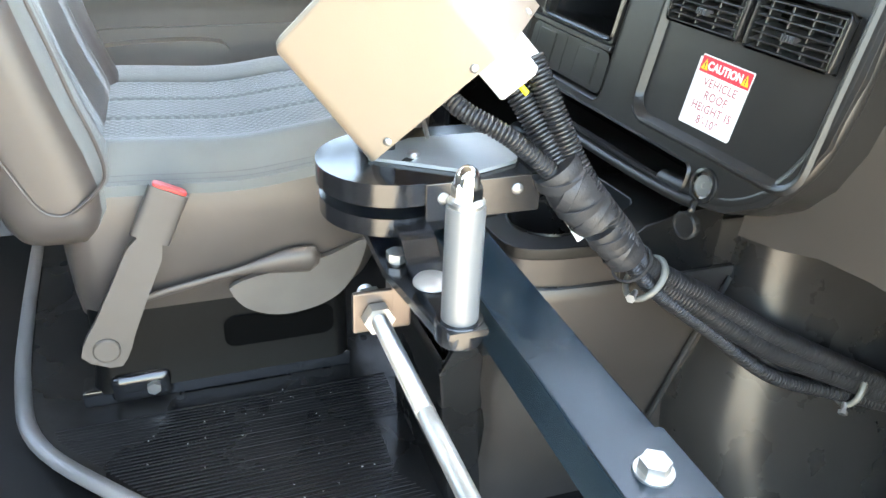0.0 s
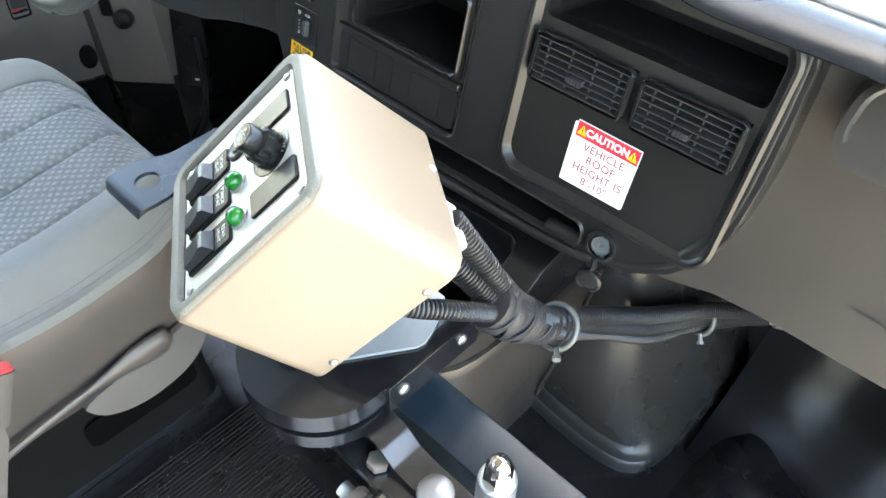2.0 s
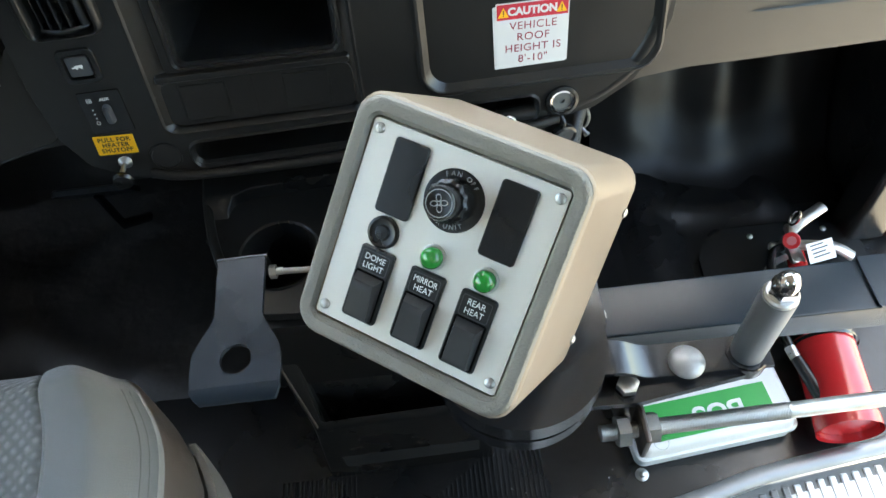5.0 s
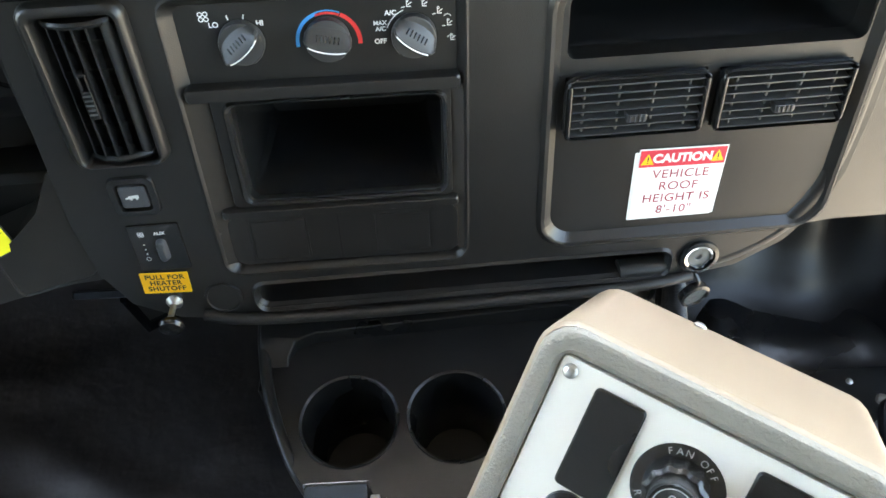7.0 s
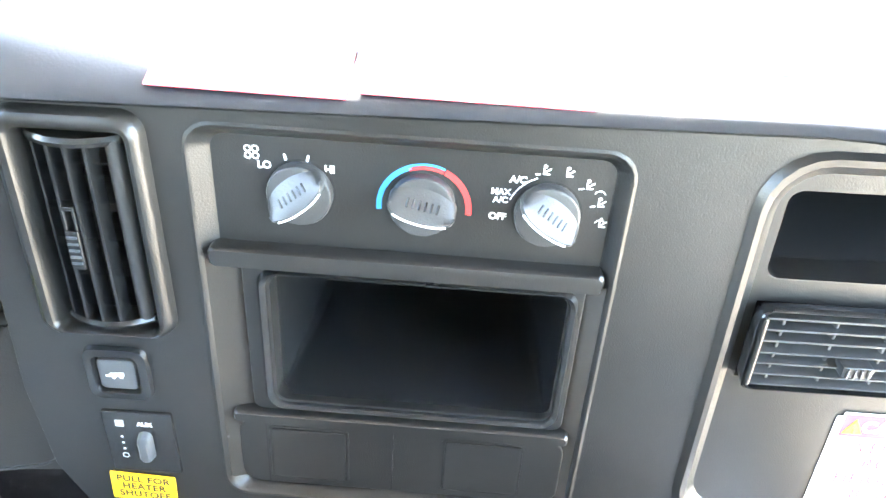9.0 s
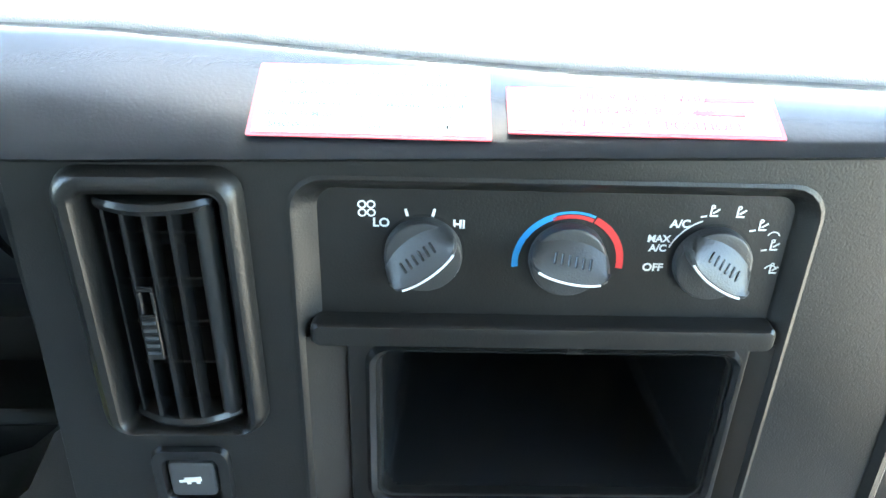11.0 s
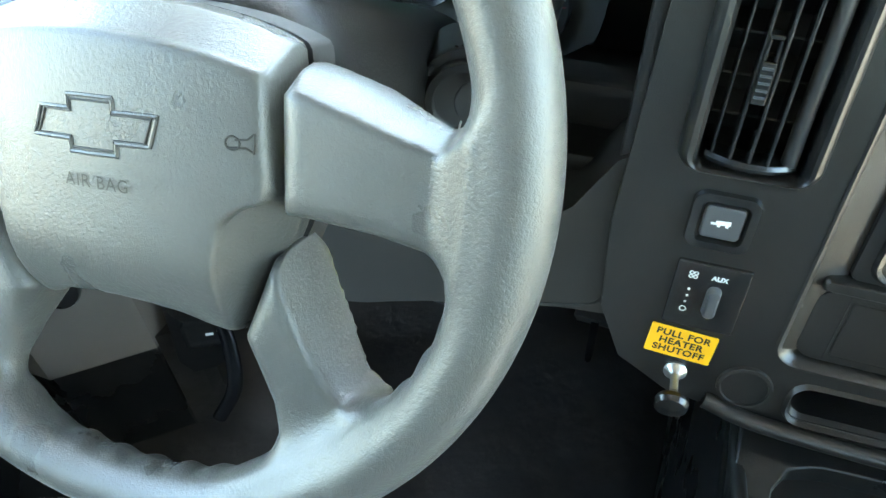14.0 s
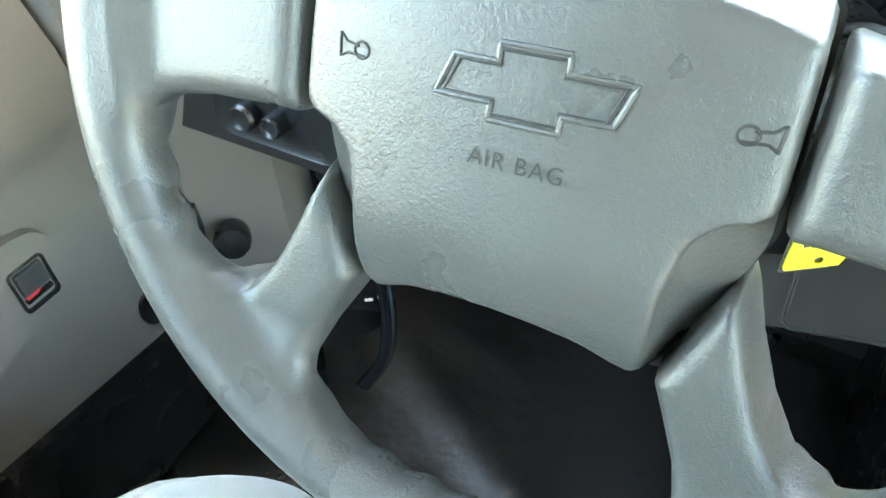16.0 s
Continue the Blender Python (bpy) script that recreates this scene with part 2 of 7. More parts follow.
def joined(*bms):
    out = bmesh.new()
    for b in bms:
        me = bpy.data.meshes.new("tmp")
        b.to_mesh(me)
        out.from_mesh(me)
        bpy.data.meshes.remove(me)
        b.free()
    return out


def moved(bm, m):
    bm.transform(m)
    return bm


def rounded(bm, width, seg=2, angle=30):
    edges = [e for e in bm.edges if len(e.link_faces) == 2 and e.calc_face_angle(0) > radians(angle)]
    if edges and width > 0:
        bmesh.ops.bevel(bm, geom=edges, offset=width, segments=seg, profile=0.5, affect="EDGES", clamp_overlap=True)
    return bm


def box(sx, sy, sz, x=0, y=0, z=0, bevel=0.0, seg=2):
    bm = bmesh.new()
    bmesh.ops.create_cube(bm, size=1)
    bmesh.ops.scale(bm, vec=(sx, sy, sz), verts=bm.verts)
    bmesh.ops.translate(bm, vec=(x, y, z), verts=bm.verts)
    return rounded(bm, bevel, seg)


def span(x0, x1, y0, y1, z0, z1, bevel=0.0, seg=2):
    return box(x1 - x0, y1 - y0, z1 - z0, (x0 + x1) / 2, (y0 + y1) / 2, (z0 + z1) / 2, bevel, seg)


def rr(x0, x1, y0, y1, r, z=0.0, seg=5):
    """A rounded rectangle as a loop of points."""
    pts = []
    for cx, cy, a0 in ((x1 - r, y1 - r, 0), (x0 + r, y1 - r, 90), (x0 + r, y0 + r, 180), (x1 - r, y0 + r, 270)):
        for k in range(seg + 1):
            a = radians(a0 + 90 * k / seg)
            pts.append((cx + r * math.cos(a), cy + r * math.sin(a), z))
    return pts


def circle(r, z=0.0, seg=32, cx=0.0, cy=0.0, sy=1.0):
    return [(cx + r * math.cos(2 * math.pi * k / seg), cy + sy * r * math.sin(2 * math.pi * k / seg), z) for k in range(seg)]


def skin(loops, cap0=True, cap1=True, closed=True):
    """A surface over loops of equally many points."""
    bm = bmesh.new()
    vs = [[bm.verts.new(p) for p in l] for l in loops]
    n = len(vs[0])
    for a, b in zip(vs, vs[1:]):
        for k in range(n if closed else n - 1):
            j = (k + 1) % n
            bm.faces.new((a[k], a[j], b[j], b[k]))
    if cap0:
        bm.faces.new(vs[0][::-1])
    if cap1:
        bm.faces.new(vs[-1])
    return bm


def lathe(profile, seg=28, cap=True):
    return skin([circle(max(r, 1e-4), z, seg) for r, z in profile], cap, cap)


def prism(pts, z0, z1, bevel=0.0, seg=2):
    bm = skin([[(x, y, z0) for x, y in pts], [(x, y, z1) for x, y in pts]])
    return rounded(bm, bevel, seg) if bevel else bm


def softened(pts, n=2):
    """A closed outline with its corners cut round."""
    for _ in range(n):
        out = []
        for (ax, ay), (bx, by) in zip(pts, pts[1:] + pts[:1]):
            out += [(0.75 * ax + 0.25 * bx, 0.75 * ay + 0.25 * by), (0.25 * ax + 0.75 * bx, 0.25 * ay + 0.75 * by)]
        pts = out
    return pts


def curve(pts, n=8):
    """A smooth line through points."""
    p = [Vector(q) for q in pts]
    p = [2 * p[0] - p[1]] + p + [2 * p[-1] - p[-2]]
    out = []
    for i in range(1, len(p) - 2):
        for k in range(n):
            t = k / n
            a, b, c, d = p[i - 1:i + 3]
            out.append(0.5 * ((2 * b) + (c - a) * t + (2 * a - 5 * b + 4 * c - d) * t * t + (3 * b - a - 3 * c + d) * t ** 3))
    return out + [p[-2]]


def tube(path, r, seg=12, closed=False, sx=1.0, cap=True):
    """A round tube along a path; r may be a number or a function of 0..1."""
    path = [Vector(p) for p in path]
    n = len(path)
    rad = r if callable(r) else (lambda t: r)
    d0 = (path[1] - path[0]).normalized()
    up = Vector((0, 0, 1)) if abs(d0.z) < 0.9 else Vector((1, 0, 0))
    loops = []
    for i, p in enumerate(path):
        a, b = path[(i - 1) % n] if closed or i else path[0], path[(i + 1) % n] if closed or i < n - 1 else path[-1]
        d = (b - a).normalized()
        side = d.cross(up).normalized()
        up = side.cross(d).normalized()
        q = rad(i / max(1, n - 1))
        loops.append([p + side * (q * sx * math.cos(2 * math.pi * k / seg)) + up * (q * math.sin(2 * math.pi * k / seg)) for k in range(seg)])
    if closed:
        loops.append(loops[0])
        bm = skin(loops, False, False)
        bmesh.ops.remove_doubles(bm, verts=bm.verts, dist=1e-6)
        return bm
    return skin(loops, cap, cap)


def conduit(path, r, pitch=0.0048, seg=14):
    """Corrugated tube along a path."""
    pts = curve(path, 14)
    length = sum((b - a).length for a, b in zip(pts, pts[1:]))
    n = int(length / pitch) * 3
    cum = [0.0]
    for a, b in zip(pts, pts[1:]):
        cum.append(cum[-1] + (b - a).length)
    fine, j = [], 0
    for k in range(n + 1):
        s = length * k / n
        while j < len(pts) - 2 and cum[j + 1] < s:
            j += 1
        f = (s - cum[j]) / max(1e-9, cum[j + 1] - cum[j])
        fine.append(pts[j].lerp(pts[j + 1], min(1, f)))
    return tube(fine, lambda t: r * (0.84 if round(t * n) % 3 == 0 else 1.0), seg)


def carve(bm, cutters, bevel=0.0, seg=2, angle=35):
    """bm less the cutters, with its edges rounded."""
    base = new("carve_base", as_mesh("carve_base", bm, BLACK))
    tools = []
    for c in cutters:
        bmesh.ops.recalc_face_normals(c, faces=c.faces)
        t = new("carve_tool", as_mesh("carve_tool", c, BLACK))
        tools.append(t)
        mod = base.modifiers.new("cut", "BOOLEAN")
        mod.operation, mod.solver, mod.object = "DIFFERENCE", "EXACT", t
    if bevel:
        mod = base.modifiers.new("edge", "BEVEL")
        mod.width, mod.segments, mod.limit_method, mod.angle_limit = bevel, seg, "ANGLE", radians(angle)
    me = bpy.data.meshes.new_from_object(base.evaluated_get(bpy.context.evaluated_depsgraph_get()))
    out = bmesh.new()
    out.from_mesh(me)
    for o in (base, *tools):
        d = o.data
        bpy.data.objects.remove(o)
        bpy.data.meshes.remove(d)
    bpy.data.meshes.remove(me)
    return out


def lettering(words, size, m, mat, parent, name="lettering", wide=1.0, spacing=1.0, thick=0.0, bold=0.0):
    """Words in the built-in font, lying at m in the thing's frame."""
    cu = bpy.data.curves.new("words", "FONT")
    cu.body, cu.size, cu.align_x, cu.align_y = words, size, "CENTER", "CENTER"
    cu.space_character = spacing
    cu.offset = bold
    ob = new("words", cu)
    me = bpy.data.meshes.new_from_object(ob.evaluated_get(bpy.context.evaluated_depsgraph_get()))
    bpy.data.objects.remove(ob)
    bpy.data.curves.remove(cu)
    me.transform(m @ Matrix.Diagonal((wide, 1, 1, 1)))
    me.materials.clear()
    me.materials.append(mat)
    me.name = name
    out = new(name, me)
    out.parent = parent
    FRAMES[out] = FRAMES[parent]
    return out


def along(a, b):
    """The pose at a whose z axis points to b."""
    a, b = Vector(a), Vector(b)
    return Matrix.Translation(a) @ (b - a).to_track_quat("Z", "Y").to_matrix().to_4x4()


def axes(o, x, y):
    """The frame at o with the given x axis and, about, y axis."""
    x = Vector(x).normalized()
    z = x.cross(Vector(y)).normalized()
    y = z.cross(x)
    m = Matrix((x, y, z)).transposed().to_4x4()
    return Matrix.Translation(o) @ m


def hexhead(r, h):
    return rounded(skin([circle(r, 0, 6), circle(r, h, 6)]), r * 0.12, 2)


def screw(m, r, mat, parent, name="screw"):
    bm = lathe([(r, 0), (r, r * 0.25), (r * 0.75, r * 0.5), (r * 0.3, r * 0.6), (0, r * 0.62)], 18)
    bm = joined(bm, box(r * 1.1, r * 0.16, r * 0.3, 0, 0, r * 0.52), box(r * 0.16, r * 1.1, r * 0.3, 0, 0, r * 0.52))
    return part(name, moved(bm, m), mat, parent)


FLOOR = -0.83

# ---- the cab's shell ----
ground = solid("ground", span(-60, 60, -60, 60, -1.62, -1.60), CONCRETE, "sunlit pale concrete ground outside the bus", "ground", "structure")
edge = [(-1.02, -0.98), (-0.55, -0.955), (-0.27, -0.93), (-0.10, -0.885), (0.06, -0.75), (0.24, -0.56), (0.36, -0.46), (0.465, -0.405), (0.56, -0.38), (0.67, -0.355), (0.85, -0.333), (1.04, -0.315)]
cab_floor = solid("floor", prism(edge + [(1.04, 0.62), (-1.02, 0.62)], FLOOR - 0.03, FLOOR, 0.004), RUBBER, "black rubber cab floor with a ribbed tread", "floor", "structure")
def tread_rear(x):
    return np.interp(x, [p[0] for p in edge], [p[1] for p in edge]) + 0.03


for k in range(55):
    x = -0.128 + k * 0.008
    y0, y1 = tread_rear(x), -0.285 if x < 0.0 else (-0.335 if x < 0.123 else -0.335 + (x - 0.123) * 0.667)
    h = 0.0020 if k % 4 == 0 else 0.0009
    part("rib", span(x - 0.0016, x + 0.0016, y0, y1, FLOOR, FLOOR + h, 0.0004, 1), RIBRUBBER, cab_floor)
part("floor_bolt", moved(lathe([(0.011, 0.0), (0.011, 0.002), (0.006, 0.004), (0.005, 0.010), (0, 0.011)], 18), pose(0.464, -0.335, FLOOR)), STEEL, cab_floor)
def mat_fold(x, y):
    """Soft folds of the loose rubber in the passenger's footwell, flat near its rear edge."""
    grow = 0.006 + 0.028 * max(0.0, min(1.0, (y + 0.12) / 0.30))
    f = 0.5 + 0.5 * math.sin(9 * x + 14 * y + 1.6 * math.sin(7 * y + 3 * x))
    g = 0.5 + 0.5 * math.sin(21 * x - 9 * y + 2.2 * math.sin(5 * x + 6 * y))
    clear = max(0.0, min(1.0, max(0.655 - x, y - 0.135) / 0.05))
    return grow * clear * (0.65 * f ** 3 + 0.35 * g ** 4)


mat_rows = [[(0.53 + 0.0115 * i, -0.16 + 0.0125 * j, FLOOR + 0.0005 + mat_fold(0.53 + 0.0115 * i, -0.16 + 0.0125 * j) * min(1, i / 4, j / 4, (38 - i) / 4)) for i in range(39)] for j in range(44)]
fold_rows = []
for j in range(25):
    y = -0.11 + 0.47 * j / 24
    row = []
    for i in range(53):
        x = -0.91 + 0.78 * i / 52
        lift = 0.010 * max(0.0, math.sin(9 * x + 5 * y + 2.2 * math.sin(7 * y))) ** 3 + 0.007 * max(0.0, math.sin(15 * y - 6 * x + 1.5 * math.sin(8 * x))) ** 4 + 0.030 * max(0.0, min(1.0, (y - 0.20) / 0.16)) ** 2
        rim = min(1.0, i / 3, (52 - i) / 3, j / 3)
        row.append((x, y, FLOOR + 0.0025 + lift * rim))
    fold_rows.append(row)
part("footwell_covering", skin(fold_rows, False, False, closed=False), LINER, cab_floor, "dull charcoal footwell covering with soft folds", 80)


def hung_rubber(u, v):
    """Rubber sheet hanging from the firewall and sweeping out over the passenger's floor."""
    x = 0.505 + 0.485 * u
    z = FLOOR + 0.004 + 0.62 * v ** 1.5
    y = 0.17 + 0.36 * v ** 0.55
    drift = 0.10 * math.sin(2.6 * v + 0.6)
    for c, w, h in ((0.58, 0.07, 0.040), (0.74, 0.075, 0.055), (0.93, 0.07, 0.040)):
        y -= h * math.exp(-((x - c - drift * (c - 0.5)) / w) ** 2) * min(1.0, 2.2 * v) * (1.15 - 0.7 * v)
    y -= 0.005 * math.sin(30 * v + 9 * x + 1.5 * math.sin(11 * x)) * max(0.0, 1 - 2.0 * v) * min(1.0, 6 * v)
    return (x, y, z)


part("hanging_rubber", skin([[hung_rubber(i / 60, j / 48) for i in range(61)] for j in range(49)], False, False, closed=False), DULLRUBBER, cab_floor, "black rubber sheet hanging in soft folds", 80)
part("loose_mat", skin(mat_rows, False, False, closed=False), RUBBER, cab_floor, "wrinkled glossy rubber mat", 80)
rng = random.Random(11)
crumbs = [moved(box(0.0016, 0.0011, 0.0009), pose(rng.uniform(-0.15, 0.42), rng.uniform(-0.72, -0.32), FLOOR + 0.0014, rng.uniform(0, 60), 0, rng.uniform(0, 180))) for _ in range(60)]
solid("floor_crumbs", joined(*crumbs), PAPER, "scattered pale crumbs and grit on the floor", "grit", "stuff")
trim_path = curve([(x, y, FLOOR + 0.004) for x, y in edge], 6)
solid("trim", tube(trim_path, 0.011, 10, sx=1.3), material("grey_aluminium_edging", (0.27, 0.27, 0.27), 0.4, metal=0.5, grain=0.3), "grey metal edging round the cab floor", "edging", "structure")
aisle = solid("aisle_floor", span(-1.02, 0.30, -3.2, -0.30, -0.90, -0.87), RIBRUBBER, "dark rubber aisle floor behind the cab", "floor", "structure")
step = thing("entrance_step", "white entrance step with ribbed grey tread", "step", kind="structure")
part("riser", span(0.30, 1.04, -1.3, -0.30, -1.14, -1.10, 0.004), WHITEPAINT, step)
tread = [(0.40, -0.45), (0.47, -0.412), (0.56, -0.388), (0.67, -0.363), (0.85, -0.341), (1.04, -0.322), (1.04, -0.62), (0.40, -0.62)]
part("tread", prism(tread, -1.10, -0.868, 0.002), STEPRUBBER, step)


def edge_at(x):
    a, b = next((p, q) for p, q in zip(tread, tread[1:]) if p[0] <= x <= q[0])
    return a[1] + (b[1] - a[1]) * (x - a[0]) / (b[0] - a[0])


# Strips beyond x 0.70 are white to paint the sunlight on the tread.
for k in range(31):
    x = 0.410 + k * 0.0202
    part("groove_strip", span(x, x + 0.0115, -0.60, edge_at(x) - 0.010, -0.868, -0.864, 0.0015, 1), STEPRUBBER if x < 0.70 else WHITEPAINT, step)
# White sheet between those strips, sunlight put in as colour.
part("sunlit_tread", prism([(0.70, -0.3835), (1.036, -0.345), (1.036, -0.61), (0.70, -0.61)], -0.868, -0.8665), WHITEPAINT, step, "sunlit part of the tread, painted white")
for x, y in ((0.735, -0.43), (0.80, -0.41)):
    part("rivet", moved(lathe([(0.006, 0.0), (0.005, 0.002), (0, 0.003)], 14), pose(x, y, -0.8642)), STEEL, step)
lower = solid("step_well", span(0.30, 1.04, -3.2, -0.62, -1.30, -1.26), STEPRUBBER, "grey rubber floor of the entrance well", "floor", "structure")

roof = solid("ceiling", span(-1.07, 1.09, -3.2, 0.40, 1.05, 1.10), HEADLINER, "grey fabric headliner", "ceiling", "structure")
wall_rear = solid("wall_rear", span(-1.07, 1.09, -3.25, -3.2, -1.3, 1.10), HEADLINER, "grey rear wall of the passenger space", "wall", "structure")
left_cut = [span(-1.2, -0.9, -2.9, -1.35, 0.15, 0.80), span(-1.2, -0.9, -0.95, 0.30, -0.10, 0.90)]
wall_left = solid("wall_left", carve(span(-1.07, -1.02, -3.2, 0.9, -1.3, 1.10), left_cut), HEADLINER, "grey left wall with side windows", "wall", "structure")
right_cut = [span(0.9, 1.2, -2.9, -1.45, 0.15, 0.80), span(0.9, 1.2, -1.10, 0.06, -1.4, 0.92), span(0.9, 1.2, 0.14, 0.55, 0.10, 0.80)]
wall_right = solid("wall_right", carve(span(1.04, 1.09, -3.2, 0.9, -1.3, 1.10), right_cut), HEADLINER, "grey right wall with the open entrance", "wall", "structure")
post = solid("door_post", rounded(span(0.955, 1.035, 0.065, 0.14, FLOOR, 1.04), 0.012, 3), GLOSSBLACK, "black entrance door post beside the step", "door post", "structure")
firewall = solid("wall_front", span(-1.02, 1.04, 0.60, 0.66, -1.3, -0.13), LINER, "charcoal firewall lining under the dashboard", "wall", "structure")
solid("wall_lining", rounded(span(0.995, 1.038, 0.142, 0.60, FLOOR, -0.16), 0.01, 2), RUBBER, "black rubber-lined side of the passenger footwell", "wall lining", "structure")
solid("wall_lining", rounded(span(-1.018, -0.99, 0.052, 0.60, FLOOR, -0.16), 0.006, 2), RUBBER, "black rubber-lined side of the driver's footwell", "wall lining", "structure")
# windshield opening: the body above the cowl is open up to the roof's front edge
shield = thing("window_1", "large clear raked windshield", "windshield", kind="structure")
pane = part("pane", skin([[(-1.0, 0.72, -0.11), (1.02, 0.72, -0.11), (1.02, 0.41, 1.05), (-1.0, 0.41, 1.05)], [(-1.0, 0.726, -0.106), (1.02, 0.726, -0.106), (1.02, 0.416, 1.054), (-1.0, 0.416, 1.054)]]), GLASS, shield)
pane.visible_shadow = False
part("cowl_strip", tube([(-1.0, 0.64, -0.100), (0.0, 0.66, -0.100), (1.02, 0.64, -0.100)], 0.012, 10), GLOSSBLACK, shield)
cowl = solid("cowl", span(-1.02, 1.04, 0.66, 1.5, -0.30, -0.16, 0.01), WHITEPAINT, "white sunlit body below the windshield", "vehicle body", "structure")


def wiper(x0, x1, y, z):
    w = thing("wiper", "thin black windshield wiper resting on the glass", "wiper", group="wipers on the windshield")
    part("blade", tube([(x0, y, z), ((x0 + x1) / 2, y - 0.004, z + 0.012), (x1, y + 0.004, z)], 0.006, 8), GLOSSBLACK, w)
    part("arm", tube([((x0 + x1) / 2, y - 0.004, z + 0.022), (x1 - 0.05, y + 0.02, z + 0.015), (x1 + 0.12, y + 0.04, z - 0.015)], 0.007, 8), GLOSSBLACK, w)
    return w


wiper(-0.50, 0.14, 0.69, -0.105)
wiper(0.25, 0.85, 0.69, -0.105)


# ---- dashboard ----
DU, DV = Vector((0.9988, 0.048, -0.0096)), Vector((0, 0.19612, 0.98058))
DASH = axes((0, 0, 0), DU, DV)          # x along the dash, y up its face, z towards the seats
dash = thing("dashboard", "black moulded van dashboard with vents and climate controls", "dashboard", DASH)
outline = [(-0.25, 0.056), (0.466, 0.056), (0.479, 0.02), (0.482, -0.10), (0.477, -0.17), (0.462, -0.215), (0.435, -0.25), (0.39, -0.278), (0.33, -0.290), (0.20, -0.296), (-0.13, -0.294), (-0.19, -0.286), (-0.232, -0.262), (-0.252, -0.22), (-0.258, -0.15)]
CM = pose(0, 0, 0, 0, 0, -0.9)          # the climate and cubby module sits a little turned
holes = [moved(skin([rr(-0.1265, 0.1110, -0.2355, 0.0400, 0.014, -0.3), rr(-0.1265, 0.1110, -0.2355, 0.0400, 0.014, 0.1)]), CM),
         skin([rr(-0.2195, -0.1545, -0.094, 0.0385, 0.008, -0.3), rr(-0.2195, -0.1545, -0.094, 0.0385, 0.008, 0.1)]),
         skin([rr(0.184, 0.462, -0.226, 0.040, 0.028, -0.3), rr(0.184, 0.462, -0.226, 0.040, 0.028, 0.1)]),
         skin([rr(-0.108, 0.318, -0.283, -0.250, 0.012, -0.3), rr(-0.108, 0.318, -0.283, -0.250, 0.012, 0.1)]),
         moved(lathe([(0.0165, -0.3), (0.0165, 0.1)], 28), pose(0.349, -0.262, 0))]
part("centre_panel", carve(prism(outline, -0.085, 0.0), holes, 0.0035, 3), BLACK, dash)


def bezel(loops, mat, parent, name, label=""):
    return part(name, skin(loops, False, False), mat, parent, label)


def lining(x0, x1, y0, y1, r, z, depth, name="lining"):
    # Walls blacker than the panel: the recess's shade is in the colour.
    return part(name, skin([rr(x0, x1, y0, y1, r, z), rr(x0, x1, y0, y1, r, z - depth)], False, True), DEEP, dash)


# climate controls, ledge, cubby and blanks in one sunken surround
Z0 = -0.0083
part("surround", moved(skin([rr(-0.1290, 0.1135, -0.2385, 0.0420, 0.017, 0.0004), rr(-0.1272, 0.1117, -0.2365, 0.0402, 0.016, 0.0009), rr(-0.1250, 0.1095, -0.2345, 0.0380, 0.014, -0.0004), rr(-0.1185, 0.1055, -0.2315, 0.0340, 0.010, -0.0070), rr(-0.1165, 0.1042, -0.2305, 0.0325, 0.009, -0.0085), rr(-0.1160, 0.1037, -0.2300, 0.0320, 0.009, -0.012)], False, False), CM), BLACK, dash, "black sunken surround of the controls")
part("climate_panel", moved(span(-0.1175, 0.1052, -0.0400, 0.0335, -0.0120, -0.0085), CM), BLACK, dash)
# Both strips carry that sheen in their colour.
part("side_strip", moved(skin([[(-0.1245, y, -0.0010), (-0.1040, y, -0.0080), (-0.1040, y, -0.0120), (-0.1245, y, -0.0120)] for y in (-0.2240, -0.0440)]), CM), STRIP, dash)
part("side_strip", moved(skin([[(0.0980, y, -0.0070), (0.1090, y, -0.0012), (0.1090, y, -0.0120), (0.0980, y, -0.0120)] for y in (-0.2240, -0.0440)]), CM), STRIP, dash)
part("ledge", moved(skin([rr(-0.1215, 0.1065, -0.0475, -0.0335, 0.004, -0.009), rr(-0.1215, 0.1065, -0.0470, -0.0340, 0.004, 0.0005), rr(-0.1200, 0.1050, -0.0460, -0.0355, 0.0035, 0.0026), rr(-0.1180, 0.1030, -0.0445, -0.0380, 0.003, 0.0030)]), CM), BLACK, dash)


def grip_section(x):
    """Across the knob's grip: a steep lower side with a ridge, and a long slope behind it."""
    e = math.sqrt(max(0.0, 1 - (x / 0.0192) ** 2))
    edge = 0.0008 - 0.0068 * e
    top = 0.0026 + 0.0052 * min(1.0, 2.2 * e)
    back = 0.0015 + 0.0105 * e
    return [(x, edge - 0.0012 * e, -0.004), (x, edge - 0.0004, top - 0.0016), (x, edge + 0.0004, top), (x, edge + 0.0020, top + 0.0003), (x, 0.55 * edge + 0.45 * back, top * 0.62), (x, back, -0.0008), (x, back + 0.001, -0.004)]


